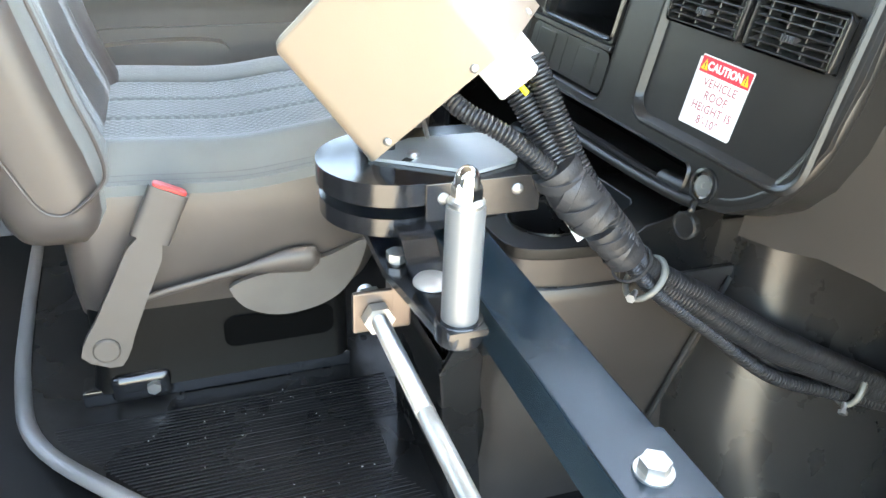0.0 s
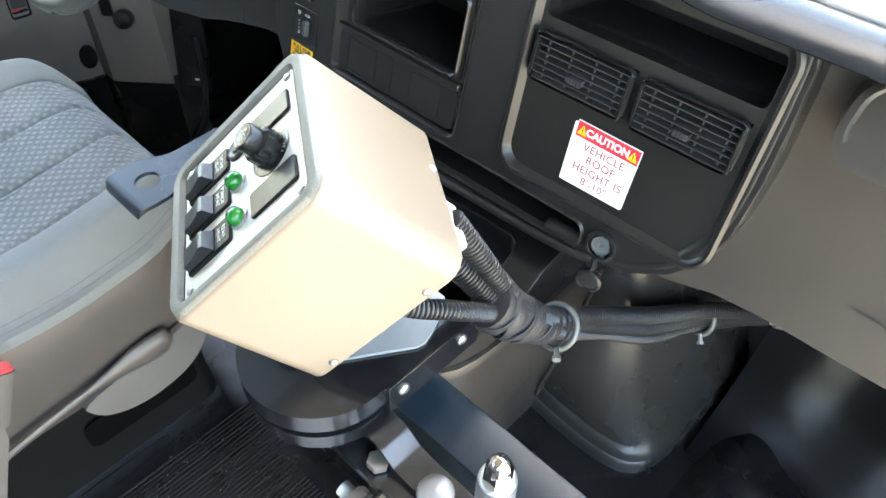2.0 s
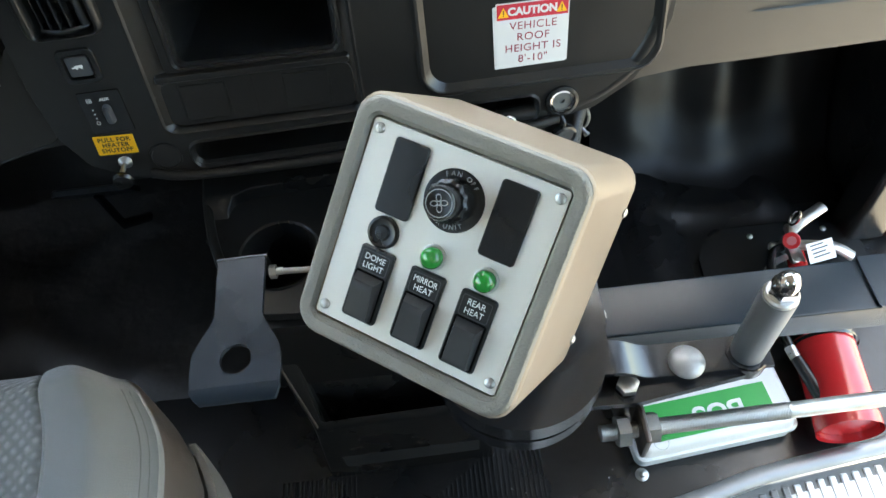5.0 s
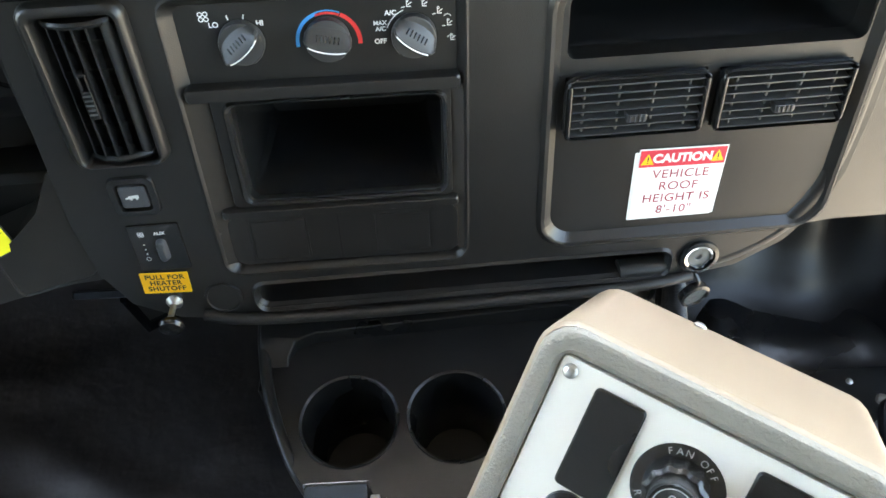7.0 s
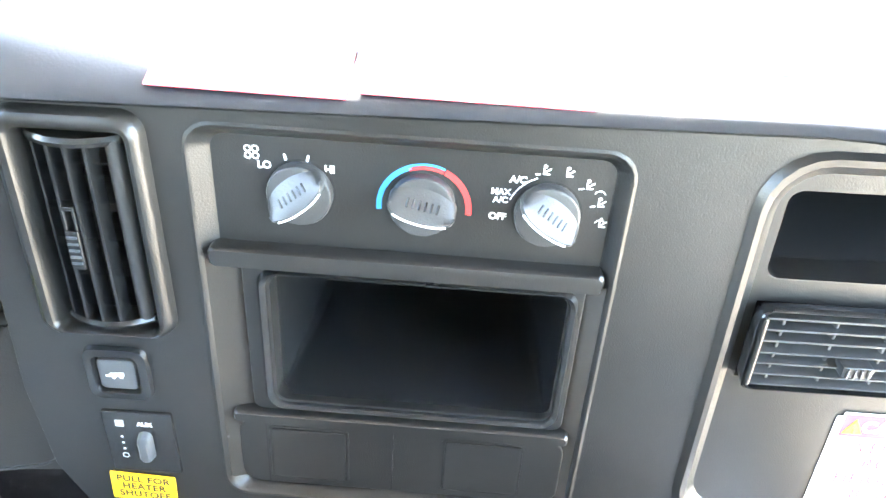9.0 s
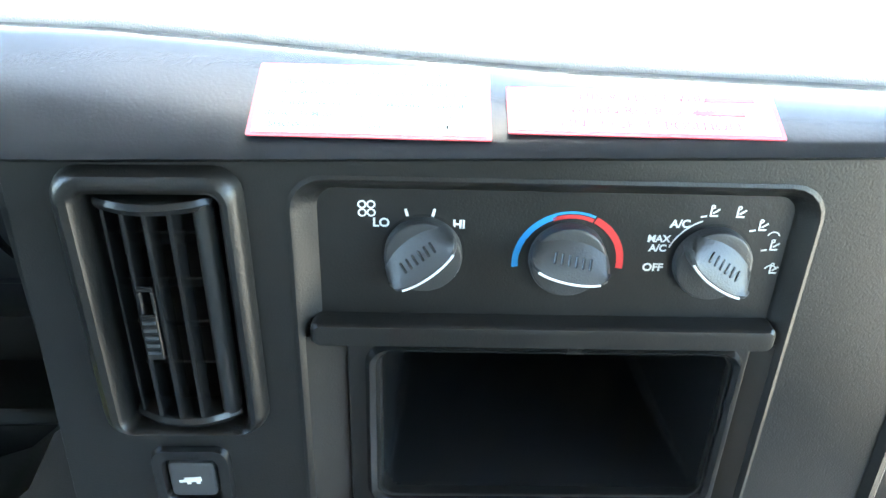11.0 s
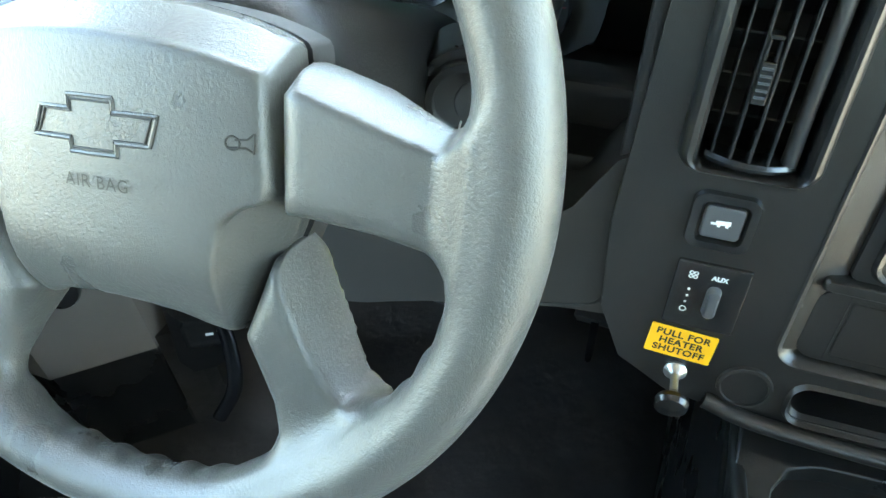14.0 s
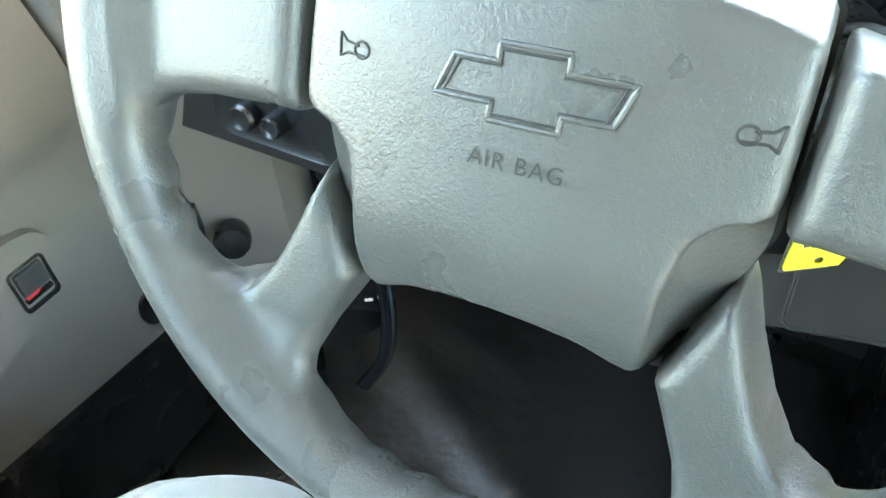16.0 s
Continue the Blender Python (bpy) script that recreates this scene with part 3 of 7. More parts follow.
def dial_knob(x, y, turn):
    at = CM @ pose(x, y, 0)
    k = part("knob", moved(lathe([(0.0182, -0.0088), (0.0182, -0.0030), (0.0176, -0.0016), (0.0164, -0.0010), (0.0, -0.0008)], 44), at), KNOB, dash, "dark grey rotary climate knob")
    # Flat black ring puts the shade of the gap round the knob in colour.
    part("knob_gap", moved(skin([circle(0.0196, Z0 + 0.0002, 40), circle(0.0180, Z0 + 0.0002, 40)], False, False), at), DEEP, k)
    at = at @ pose(0, 0, 0, 0, 0, turn)
    xs_ = [-0.0190 + 0.038 * i / 28 for i in range(29)]
    part("grip", moved(skin([grip_section(x_) for x_ in xs_]), at), KNOB, k, "", 50)
    ridge = [grip_section(x_)[2] for x_ in xs_[3:26]]
    part("pointer_line", moved(tube([(a, b - 0.0001, c + 0.0001) for a, b, c in ridge], 0.0006, 8), at), PRINT, k)
    for i in range(6):
        part("grip_rib", moved(box(0.0013, 0.0058, 0.0016, -0.0085 + i * 0.0034, 0.0014, 0.0050, 0.0004, 1), at @ pose(0, 0, 0, -32, 0, 0)), GLOSSBLACK, k)
    return k


dial_knob(-0.0676, 0.0007, 40)
dial_knob(0.0003, -0.0006, -12)
dial_knob(0.0694, -0.0014, -35)


def printed(words, size, x, y, z=Z0, mat=PRINT, parent=dash, turn=0, **k):
    return lettering(words, size, CM @ pose(x, y, z, 0, 0, turn), mat, parent, **k)


printed("LO", 0.0060, -0.0873, 0.0154, bold=0.0002)
printed("HI", 0.0060, -0.0513, 0.0151, bold=0.0002)
for x, y, a in ((-0.0756, 0.0209, -15), (-0.0631, 0.0210, 15)):
    part("dial_mark", moved(span(-0.0006, 0.0006, -0.0018, 0.0018, Z0 - 0.001, Z0 + 0.0003), CM @ pose(x, y, 0, 0, 0, -a)), PRINT, dash)


def fan_symbol(x, y, z, r, mat, parent):
    ms = [moved(skin([circle(r * 0.36, 0, 14), circle(r * 0.22, 0, 14)], False, False), pose(x + r * 0.5 * math.cos(a), y + r * 0.5 * math.sin(a), z)) for a in (math.pi / 4, 3 * math.pi / 4, 5 * math.pi / 4, 7 * math.pi / 4)]
    return part("fan_symbol", joined(*ms), mat, parent)


fan_symbol(-0.0935, 0.0240, Z0, 0.0058, PRINT, dash)


def arc_band(x, y, z, r0, r1, a0, a1, n=24):
    bm = bmesh.new()
    for k in range(n):
        a, b = radians(a0 + (a1 - a0) * k / n), radians(a0 + (a1 - a0) * (k + 1) / n)
        bm.faces.new([bm.verts.new((x + r * math.cos(c), y + r * math.sin(c), z)) for r, c in ((r0, a), (r1, a), (r1, b), (r0, b))])
    bmesh.ops.remove_doubles(bm, verts=bm.verts, dist=1e-6)
    return bm


part("cold_arc", moved(joined(arc_band(0, 0, Z0, 0.0238, 0.0268, 108, 186), arc_band(0, 0, Z0, 0.0256, 0.0268, 66, 108)), CM @ pose(0.0012, -0.0038, 0)), BLUEINK, dash)
part("warm_arc", moved(joined(arc_band(0, 0, Z0, 0.0232, 0.0251, 66, 112), arc_band(0, 0, Z0, 0.0232, 0.0266, -6, 64)), CM @ pose(0.0012, -0.0038, 0)), REDARC, dash)
printed("OFF", 0.0056, 0.0424, -0.0057, bold=0.0002)
printed("MAX", 0.0050, 0.0430, 0.0096, bold=0.0002)
printed("A/C", 0.0050, 0.0432, 0.0047, bold=0.0002)
printed("A/C", 0.0056, 0.0518, 0.0175, bold=0.0002)
part("mode_arc", moved(arc_band(0.071, -0.003, Z0, 0.0236, 0.0244, 112, 160), CM), PRINT, dash)
for i, (x, y) in enumerate(((0.0650, 0.0232), (0.0775, 0.0229), (0.0893, 0.0164), (0.0970, 0.0062), (0.0995, -0.0064))):
    bits = [span(x - 0.0004, x + 0.0004, y - 0.0010, y + 0.0026, Z0, Z0 + 0.0002), span(x - 0.0004, x + 0.0034, y - 0.0015, y - 0.0007, Z0, Z0 + 0.0002), moved(span(-0.0018, 0.0018, -0.0004, 0.0004, Z0, Z0 + 0.0002), pose(x + 0.0024, y + 0.0012, 0, 0, 0, 35)), arc_band(x + 0.0006, y + 0.0034, Z0 + 0.0001, 0.0004, 0.0011, 0, 360, 10)]
    if i in (0, 2, 3):
        bits.append(moved(span(-0.0020, 0.0008, -0.0004, 0.0004, Z0, Z0 + 0.0002), pose(x - 0.0024, y - 0.0014, 0, 0, 0, 10)))
    if i >= 3:
        bits.append(arc_band(x, y + (0.0052 if i == 3 else 0.0), Z0 + 0.0001, 0.0026, 0.0033, 20, 160, 10))
    part("mode_symbol", moved(joined(*bits), CM), PRINT, dash)

# storage cubby with its frame, shelf lip and row of blanks
insert = carve(prism([p[:2] for p in rr(-0.1045, 0.0985, -0.1590, -0.0445, 0.006)], -0.03, -0.0035), [skin([rr(-0.0880, 0.0895, -0.150, -0.0535, 0.008, -0.2), rr(-0.0880, 0.0895, -0.150, -0.0535, 0.008, 0.1)])], 0.0015, 2)
part("insert_panel", moved(insert, CM), BLACK, dash)
bezel([[CM @ Vector(p) for p in l] for l in (rr(-0.0960, 0.0960, -0.1570, -0.0480, 0.012, -0.0038), rr(-0.0935, 0.0935, -0.1545, -0.0500, 0.011, 0.0002), rr(-0.0905, 0.0910, -0.1520, -0.0520, 0.009, -0.0012), rr(-0.0885, 0.0890, -0.1500, -0.0540, 0.008, -0.010), rr(-0.0800, 0.0840, -0.1450, -0.0580, 0.008, -0.16))], GLOSSBLACK, dash, "storage_cubby", "black open storage cubby")
# The cubby's dark depth is painted onto its back.
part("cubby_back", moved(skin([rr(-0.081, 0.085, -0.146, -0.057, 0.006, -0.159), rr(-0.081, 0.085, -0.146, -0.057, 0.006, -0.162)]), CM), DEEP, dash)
part("shelf_lip", moved(skin([rr(-0.1175, 0.1035, -0.1690, -0.1585, 0.003, -0.009), rr(-0.1175, 0.1035, -0.1685, -0.1590, 0.003, 0.0), rr(-0.1160, 0.1020, -0.1670, -0.1605, 0.0025, 0.0020)]), CM), BLACK, dash)
part("blank_strip", moved(skin([rr(-0.1165, 0.1035, -0.2285, -0.1690, 0.012, -0.009), rr(-0.1160, 0.1030, -0.2280, -0.1695, 0.012, -0.0040), rr(-0.1150, 0.1020, -0.2270, -0.1705, 0.011, -0.0034)]), CM), BLACK, dash)
for a in (-0.0975, -0.0120):
    part("blank_seam", moved(span(a - 0.0005, a + 0.0005, -0.2260, -0.1710, -0.0038, -0.0031), CM), DEEP, dash)
for a, b in ((-0.0955, -0.0430), (0.0225, 0.0760)):
    part("switch_blank", moved(skin([rr(a - 0.0012, b + 0.0012, -0.2232, -0.1738, 0.003, -0.0036), rr(a - 0.0012, b + 0.0012, -0.2232, -0.1738, 0.003, -0.0030), rr(a, b, -0.2220, -0.1750, 0.002, -0.0030), rr(a, b, -0.2220, -0.1750, 0.002, -0.0044), rr(a + 0.0008, b - 0.0008, -0.2212, -0.1758, 0.002, -0.0040), rr(a + 0.0010, b - 0.0010, -0.2210, -0.1760, 0.002, -0.0026), rr(a + 0.0030, b - 0.0030, -0.2190, -0.1780, 0.002, -0.0022)], False, True), CM), BLACK, dash, "flush rectangular switch blank")


# air vents
KNOBDARK = material("dark_vent_plastic", (0.030, 0.030, 0.030), 0.30, grain=0.2)


def barrel_z(x):
    """The upright vent's grille bulges towards the seats."""
    return -0.0035 + 0.0125 * (1 - ((x + 0.1865) / 0.0300) ** 2)


def barrel_rail(y0, y1, thick):
    xs_ = [-0.2130 + 0.0525 * k / 16 for k in range(17)]
    return skin([[(x, y0, barrel_z(x) - thick), (x, y0 + 0.0006, barrel_z(x) + 0.0002), (x, (y0 + y1) / 2, barrel_z(x) + 0.0014), (x, y1 - 0.0006, barrel_z(x) + 0.0002), (x, y1, barrel_z(x) - thick)] for x in xs_])


def upright_vent():
    v = bezel([rr(-0.2290, -0.1460, -0.0970, 0.0480, 0.013, 0.0003), rr(-0.2282, -0.1468, -0.0965, 0.0474, 0.013, 0.0050), rr(-0.2260, -0.1488, -0.0955, 0.0455, 0.012, 0.0085), rr(-0.2232, -0.1515, -0.0945, 0.0425, 0.010, 0.0098), rr(-0.2200, -0.1540, -0.0938, 0.0392, 0.007, 0.0090), rr(-0.2178, -0.1560, -0.0932, 0.0365, 0.005, 0.0060), rr(-0.2168, -0.1568, -0.0930, 0.0355, 0.004, 0.0), rr(-0.2168, -0.1568, -0.0930, 0.0355, 0.004, -0.06)], BLACK, dash, "air_vent", "black upright air vent with bulged grille")
    # Black sheet behind the slats; the duct's shade is its colour.
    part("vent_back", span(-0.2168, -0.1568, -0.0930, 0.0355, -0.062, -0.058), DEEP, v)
    for x, w in ((-0.2095, 0.0009), (-0.1990, 0.0011), (-0.1885, 0.0011), (-0.1780, 0.0011)):
        z = barrel_z(x)
        part("slat", rounded(span(x - w, x + w, -0.0850, 0.0290, z - 0.014, z), 0.0008, 2), GLOSSBLACK, v)
    z = barrel_z(-0.1655)
    part("pillar", skin([[(-0.1655 + 0.0046 * math.cos(a), y, z - 0.004 + (0.0048 if math.sin(a) > 0 else 0.010) * math.sin(a)) for a in [2 * math.pi * k / 20 for k in range(20)]] for y in (-0.0855, 0.0300)]), KNOBDARK, v)
    part("cap_rail", barrel_rail(0.0270, 0.0335, 0.016), GLOSSBLACK, v)
    part("foot_rail", barrel_rail(-0.0905, -0.0840, 0.016), GLOSSBLACK, v)
    for k in range(4):
        y = -0.066 + 0.0245 * k
        part("louvre", moved(span(-0.2150, -0.1590, -0.0008, 0.0008, -0.034, -0.010, 0.0006, 1), pose(0, y, 0, 16, 0, 0)), KNOBDARK, v)
    z = barrel_z(-0.194)
    tab = part("tab", rounded(joined(span(-0.1985, -0.1905, -0.0480, -0.0230, z - 0.010, z + 0.0015), span(-0.1985, -0.1965, -0.0230, -0.0110, z - 0.010, z + 0.0005), span(-0.1925, -0.1905, -0.0230, -0.0110, z - 0.010, z + 0.0005), span(-0.1985, -0.1905, -0.0110, -0.0085, z - 0.010, z + 0.0005)), 0.0006, 1), GLOSSBLACK, v)
    for k in range(5):
        part("tab_rib", span(-0.1975, -0.1915, -0.0440 + 0.0042 * k, -0.0427 + 0.0042 * k, z + 0.001, z + 0.0026), BUTTON, tab)
    return v


def vent(x0, x1, y0, y1, rim, bars, cross):
    v = bezel([rr(x0 - rim, x1 + rim, y0 - rim * 0.5, y1 + rim * 1.3, 0.012, 0.0003), rr(x0 - rim * 0.93, x1 + rim * 0.93, y0 - rim * 0.45, y1 + rim * 1.2, 0.0115, 0.0035), rr(x0 - rim * 0.72, x1 + rim * 0.72, y0 - rim * 0.33, y1 + rim * 0.95, 0.010, 0.0066), rr(x0 - rim * 0.36, x1 + rim * 0.36, y0 - rim * 0.17, y1 + rim * 0.5, 0.008, 0.0078), rr(x0 - 0.0008, x1 + 0.0008, y0 - 0.0008, y1 + 0.001, 0.005, 0.0068), rr(x0, x1, y0, y1, 0.004, 0.001), rr(x0, x1, y0, y1, 0.004, -0.06)], GLOSSBLACK, dash, "air_vent", "black adjustable air vent")
    # Duct shade put in as a black sheet behind the louvres.
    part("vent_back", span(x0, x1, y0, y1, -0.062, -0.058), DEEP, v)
    for k in range(bars):
        y = y0 + (y1 - y0) * (k + 0.5) / bars
        part("slat", moved(span(x0 + 0.004, x1 - 0.004, -0.0009, 0.0009, -0.008, 0.005, 0.0006, 2), pose(0, y, 0.001, 20 if k < 4 else 8, 0, 0)), KNOBDARK, v)
    for k in range(cross):
        x = x0 + (x1 - x0) * (k + 0.5) / cross
        part("louvre", moved(span(-0.0012, 0.0012, y0 + 0.004, y1 - 0.004, -0.020, 0.002, 0.0006, 1), pose(x, 0, 0, 0, 12, 0)), KNOBDARK, v)
    for x in (x0 + 0.002, x1 - 0.002):
        part("side_rail", span(x - 0.002, x + 0.002, y0 + 0.003, y1 - 0.003, -0.008, 0.009, 0.0015, 2), GLOSSBLACK, v)
    cx, cy, w, h = (x0 + x1) / 2, y0 + (y1 - y0) * 0.36, 0.009, 0.004
    part("tab", span(cx - w, cx + w, cy - h, cy + h, 0.0, 0.012, 0.0015, 2), KNOBDARK, v)
    for k in range(4):
        d = (k - 1.5) * 0.004
        part("tab_rib", span(cx + d - 0.0005, cx + d + 0.0005, cy - 0.003, cy + 0.003, 0.011, 0.0134), BUTTON, v)
    return v


upright_vent()
vent(0.1965, 0.3195, -0.1045, -0.0495, 0.0025, 7, 4)
vent(0.3310, 0.4480, -0.1065, -0.0505, 0.0025, 7, 4)

# right insert with open shelf, vents and sticker panel
bezel([rr(0.176, 0.470, -0.234, 0.047, 0.034, 0.0004), rr(0.180, 0.466, -0.230, 0.044, 0.031, 0.0040), rr(0.1835, 0.4625, -0.2265, 0.040, 0.029, 0.0035), rr(0.1925, 0.4535, -0.2175, 0.031, 0.023, -0.0065)], BLACK, dash, "insert_frame")
right_face = carve(prism([p[:2] for p in rr(0.186, 0.460, -0.224, 0.038, 0.027)], -0.03, -0.0045), [skin([rr(0.196, 0.454, -0.033, 0.022, 0.008, -0.2), rr(0.196, 0.454, -0.033, 0.022, 0.008, 0.1)]), span(0.196, 0.320, -0.105, -0.049, -0.2, 0.1), span(0.331, 0.4485, -0.107, -0.050, -0.2, 0.1)], 0.002, 2)
part("insert_panel", right_face, BLACK, dash)
lining(0.195, 0.455, -0.034, 0.023, 0.008, -0.006, 0.14, "open_shelf")
lining(-0.110, 0.320, -0.285, -0.248, 0.012, -0.01, 0.16, "coin_tray")
bezel([rr(-0.112, 0.322, -0.287, -0.246, 0.014, 0.0003), rr(-0.110, 0.320, -0.2855, -0.248, 0.013, 0.004), rr(-0.106, 0.316, -0.281, -0.252, 0.011, -0.006)], BLACK, dash, "tray_rim")
outlet = part("power_outlet", moved(skin([circle(0.021, 0.0003), circle(0.0205, 0.004), circle(0.0165, 0.005), circle(0.0155, 0.0)], False, False), pose(0.349, -0.262, 0)), GLOSSBLACK, dash, "black ringed power outlet")
part("metal_ring", moved(skin([circle(0.0155, -0.001), circle(0.0150, 0.0035), circle(0.0125, 0.003), circle(0.0120, -0.03)], False, True), pose(0.349, -0.262, 0)), CHROME, outlet, "shiny metal socket ring")
part("socket_face", moved(lathe([(0.0124, -0.004), (0.0122, 0.0006), (0.0040, 0.0010), (0.0036, -0.001), (0.0, -0.001)], 28), pose(0.349, -0.262, 0)), material("grey_socket_face", (0.11, 0.115, 0.11), 0.4, grain=0.3), outlet, "pale grey socket face")
part("outlet_cap", moved(lathe([(0.0165, -0.004), (0.017, 0.004), (0.014, 0.0055), (0.0135, 0.0035), (0.0, 0.003)], 28), pose(0.351, -0.311, 0.006, 10, 12, 0)), GLOSSBLACK, dash, "hanging black rubber outlet cap")
part("strap", tube(curve([(0.349, -0.284, 0.003), (0.352, -0.290, 0.008), (0.351, -0.296, 0.008)], 4), 0.004, 8, sx=0.6), GLOSSBLACK, dash)
plug = part("round_blank", moved(skin([circle(0.0195, 0.0003), circle(0.019, 0.003), circle(0.0165, 0.0035), circle(0.016, 0.0015)], False, True), pose(-0.141, -0.263, 0)), BLACK, dash, "round black blanking plug")
part("lower_lip", tube(curve([(-0.165, -0.283, 0.002), (-0.12, -0.291, 0.006), (0.0, -0.294, 0.008), (0.2, -0.293, 0.008), (0.30, -0.290, 0.006), (0.345, -0.286, 0.002)], 6), 0.0065, 10), BLACK, dash)

# tow-haul button and rear fan switch
tow = part("tow_button", moved(skin([rr(-0.021, 0.021, -0.021, 0.021, 0.008, 0.0003), rr(-0.020, 0.020, -0.020, 0.020, 0.008, 0.004), rr(-0.015, 0.015, -0.015, 0.015, 0.005, 0.0045), rr(-0.0135, 0.0135, -0.0135, 0.0135, 0.004, 0.000)], False, True), pose(-0.191, -0.131, 0)), GLOSSBLACK, dash, "square grey button in a black rim")
part("button_face", moved(skin([rr(-0.0125, 0.0125, -0.012, 0.012, 0.003, -0.002), rr(-0.012, 0.012, -0.0115, 0.0115, 0.003, 0.003), rr(-0.0105, 0.0105, -0.010, 0.010, 0.002, 0.004)]), pose(-0.191, -0.131, 0)), BUTTON, tow)
part("truck_symbol", moved(joined(span(-0.004, 0.005, -0.0005, 0.0025, 0.0042, 0.0046), span(-0.007, -0.004, -0.0005, 0.001, 0.0042, 0.0046), span(-0.003, -0.001, -0.002, -0.0005, 0.0042, 0.0046), span(0.002, 0.004, -0.002, -0.0005, 0.0042, 0.0046)), pose(-0.191, -0.131, 0, 0, 0, 4)), PRINT, tow)
aux = part("rear_fan_switch", span(-0.2098, -0.1618, -0.2192, -0.1638, -0.004, 0.0025, 0.0018, 2), GLOSSBLACK, dash, "black auxiliary fan switch plate")
part("thumb_slider", skin([rr(-0.187, -0.177, -0.206, -0.180, 0.005, 0.002), rr(-0.186, -0.178, -0.204, -0.182, 0.004, 0.008), rr(-0.1845, -0.1795, -0.201, -0.185, 0.0024, 0.0095)]), BUTTON, aux)
lettering("AUX", 0.0050, pose(-0.181, -0.174, 0.0027), PRINT, aux, bold=0.0002)
fan_symbol(-0.198, -0.174, 0.0027, 0.0042, PRINT, aux)
for k in range(3):
    part("dot_mark", span(-0.199, -0.1975, -0.187 - k * 0.0055, -0.1855 - k * 0.0055, 0.0025, 0.0028), PRINT, aux)
part("ring_mark", moved(skin([circle(0.0024, 0.0027, 16), circle(0.0017, 0.0027, 16)], False, False), pose(-0.1985, -0.2035, 0)), PRINT, aux)
pull = part("heater_pull", moved(lathe([(0.0075, 0.0), (0.0085, 0.003), (0.006, 0.006), (0.0030, 0.008), (0.0030, 0.024)], 20), pose(-0.190, -0.262, 0)), STEEL, dash, "small metal pull stem with black knob")
part("pull_knob", moved(lathe([(0.004, 0.022), (0.011, 0.026), (0.0125, 0.030), (0.011, 0.034), (0.0, 0.036)], 20), pose(-0.190, -0.262, 0, 14, 0, 0)), GLOSSBLACK, pull)


# soft pad over the dashboard, raised into a hood over the gauges
def smooth_step(a, b, x):
    t = min(1, max(0, (x - a) / (b - a)))
    return t * t * (3 - 2 * t)


def hood_at(x):
    return smooth_step(-0.222, -0.450, x) if x > -0.6 else smooth_step(-0.90, -0.74, x)


def pad_lift(x):
    """Rise of the pad's front edge into the gauge hood."""
    rise = np.interp(x, (-0.44, -0.40, -0.36, -0.32, -0.30, -0.28, -0.26, -0.245), (0.0245, 0.0220, 0.019, 0.0150, 0.0115, 0.0066, 0.0015, 0.0))
    return float(rise) * (1.0 if x > -0.6 else smooth_step(-0.90, -0.74, x))


def ridge_at(x):
    """Depth and height of the pad's rear crest."""
    z = np.interp(x, (-0.60, -0.52, -0.44, -0.36, -0.28, -0.22, -0.16, -0.08, 0.0, 0.10, 0.25, 0.40), (0.063, 0.066, 0.0715, 0.0765, 0.0785, 0.0765, 0.072, 0.0655, 0.060, 0.0565, 0.0515, 0.049))
    return 0.062, float(z) + 0.0060


def pad_loop(x):
    lift = (pad_lift(x - 0.012) + 2 * pad_lift(x) + pad_lift(x + 0.012)) / 4
    yb = (0.05 * x if x > -0.25 else -0.0125 - 0.01 * (x + 0.25)) + 0.004 * hood_at(x)
    yr, zr = ridge_at(x)
    droop = smooth_step(0.20, 0.40, x)                    # the pad hangs lower over the passenger's side
    yb, zb = yb - 0.024 * droop, 0.0594 + lift - 0.015 * droop
    thin = 1 - 0.72 * hood_at(x)                          # the hood's lip is thinner than the pad's front roll
    rows = [(yb + 0.060, zb - 0.0214 * thin), (yb + 0.014, zb - 0.0079 * thin), (yb + 0.004, zb - 0.0059 * thin), (yb + 0.0015, zb - 0.0029 * thin)]
    bulge = 0.0044 - 0.0018 * smooth_step(-0.01, -0.06, x)
    y, z = yb + 0.004, zb
    rows += [(y + (yr - 0.003 - y) * t, z + (zr - z) * t + bulge * 4 * t * (1 - t)) for t in (0.0, 0.07, 0.15, 0.25, 0.36, 0.48, 0.60, 0.72, 0.84, 0.94, 1.0)]
    rows += [(yr + 0.003, zr - 0.0012), (yr + 0.0065, zr - 0.0045), (yr + 0.015, zr - 0.0050), (yr + 0.016, 0.02 + (zr - 0.034) * hood_at(x))]
    return [(x, y, z) for y, z in rows]


DASHW = DASH.inverted()
xs = [-1.018 + k * 0.02 for k in range(103)]
part("soft_pad", moved(skin([pad_loop(x) for x in xs]), DASHW), PAD, dash, "charcoal soft-touch pad with gauge hood", 60)


def top_loop(x):
    yr, zr = ridge_at(x)
    return [(x, yr + 0.0165, zr - 0.018), (x, yr + 0.0170, zr - 0.006), (x, yr + 0.022, zr - 0.0015), (x, yr + 0.034, zr - 0.001), (x, 0.20, 0.062), (x, 0.30, 0.030), (x, 0.45, -0.028), (x, 0.62, -0.090), (x, 0.66, -0.12), (x, 0.66, -0.16), (x, 0.62, -0.115), (x, 0.45, -0.053), (x, 0.30, 0.006), (x, 0.20, 0.040)]


part("upper_deck", moved(skin([top_loop(x) for x in xs]), DASHW), material("pale_grey_dash_top", (0.30, 0.29, 0.27), 0.6, grain=0.6, vary=0.06), dash, "pale grey deck under the windshield", 60)

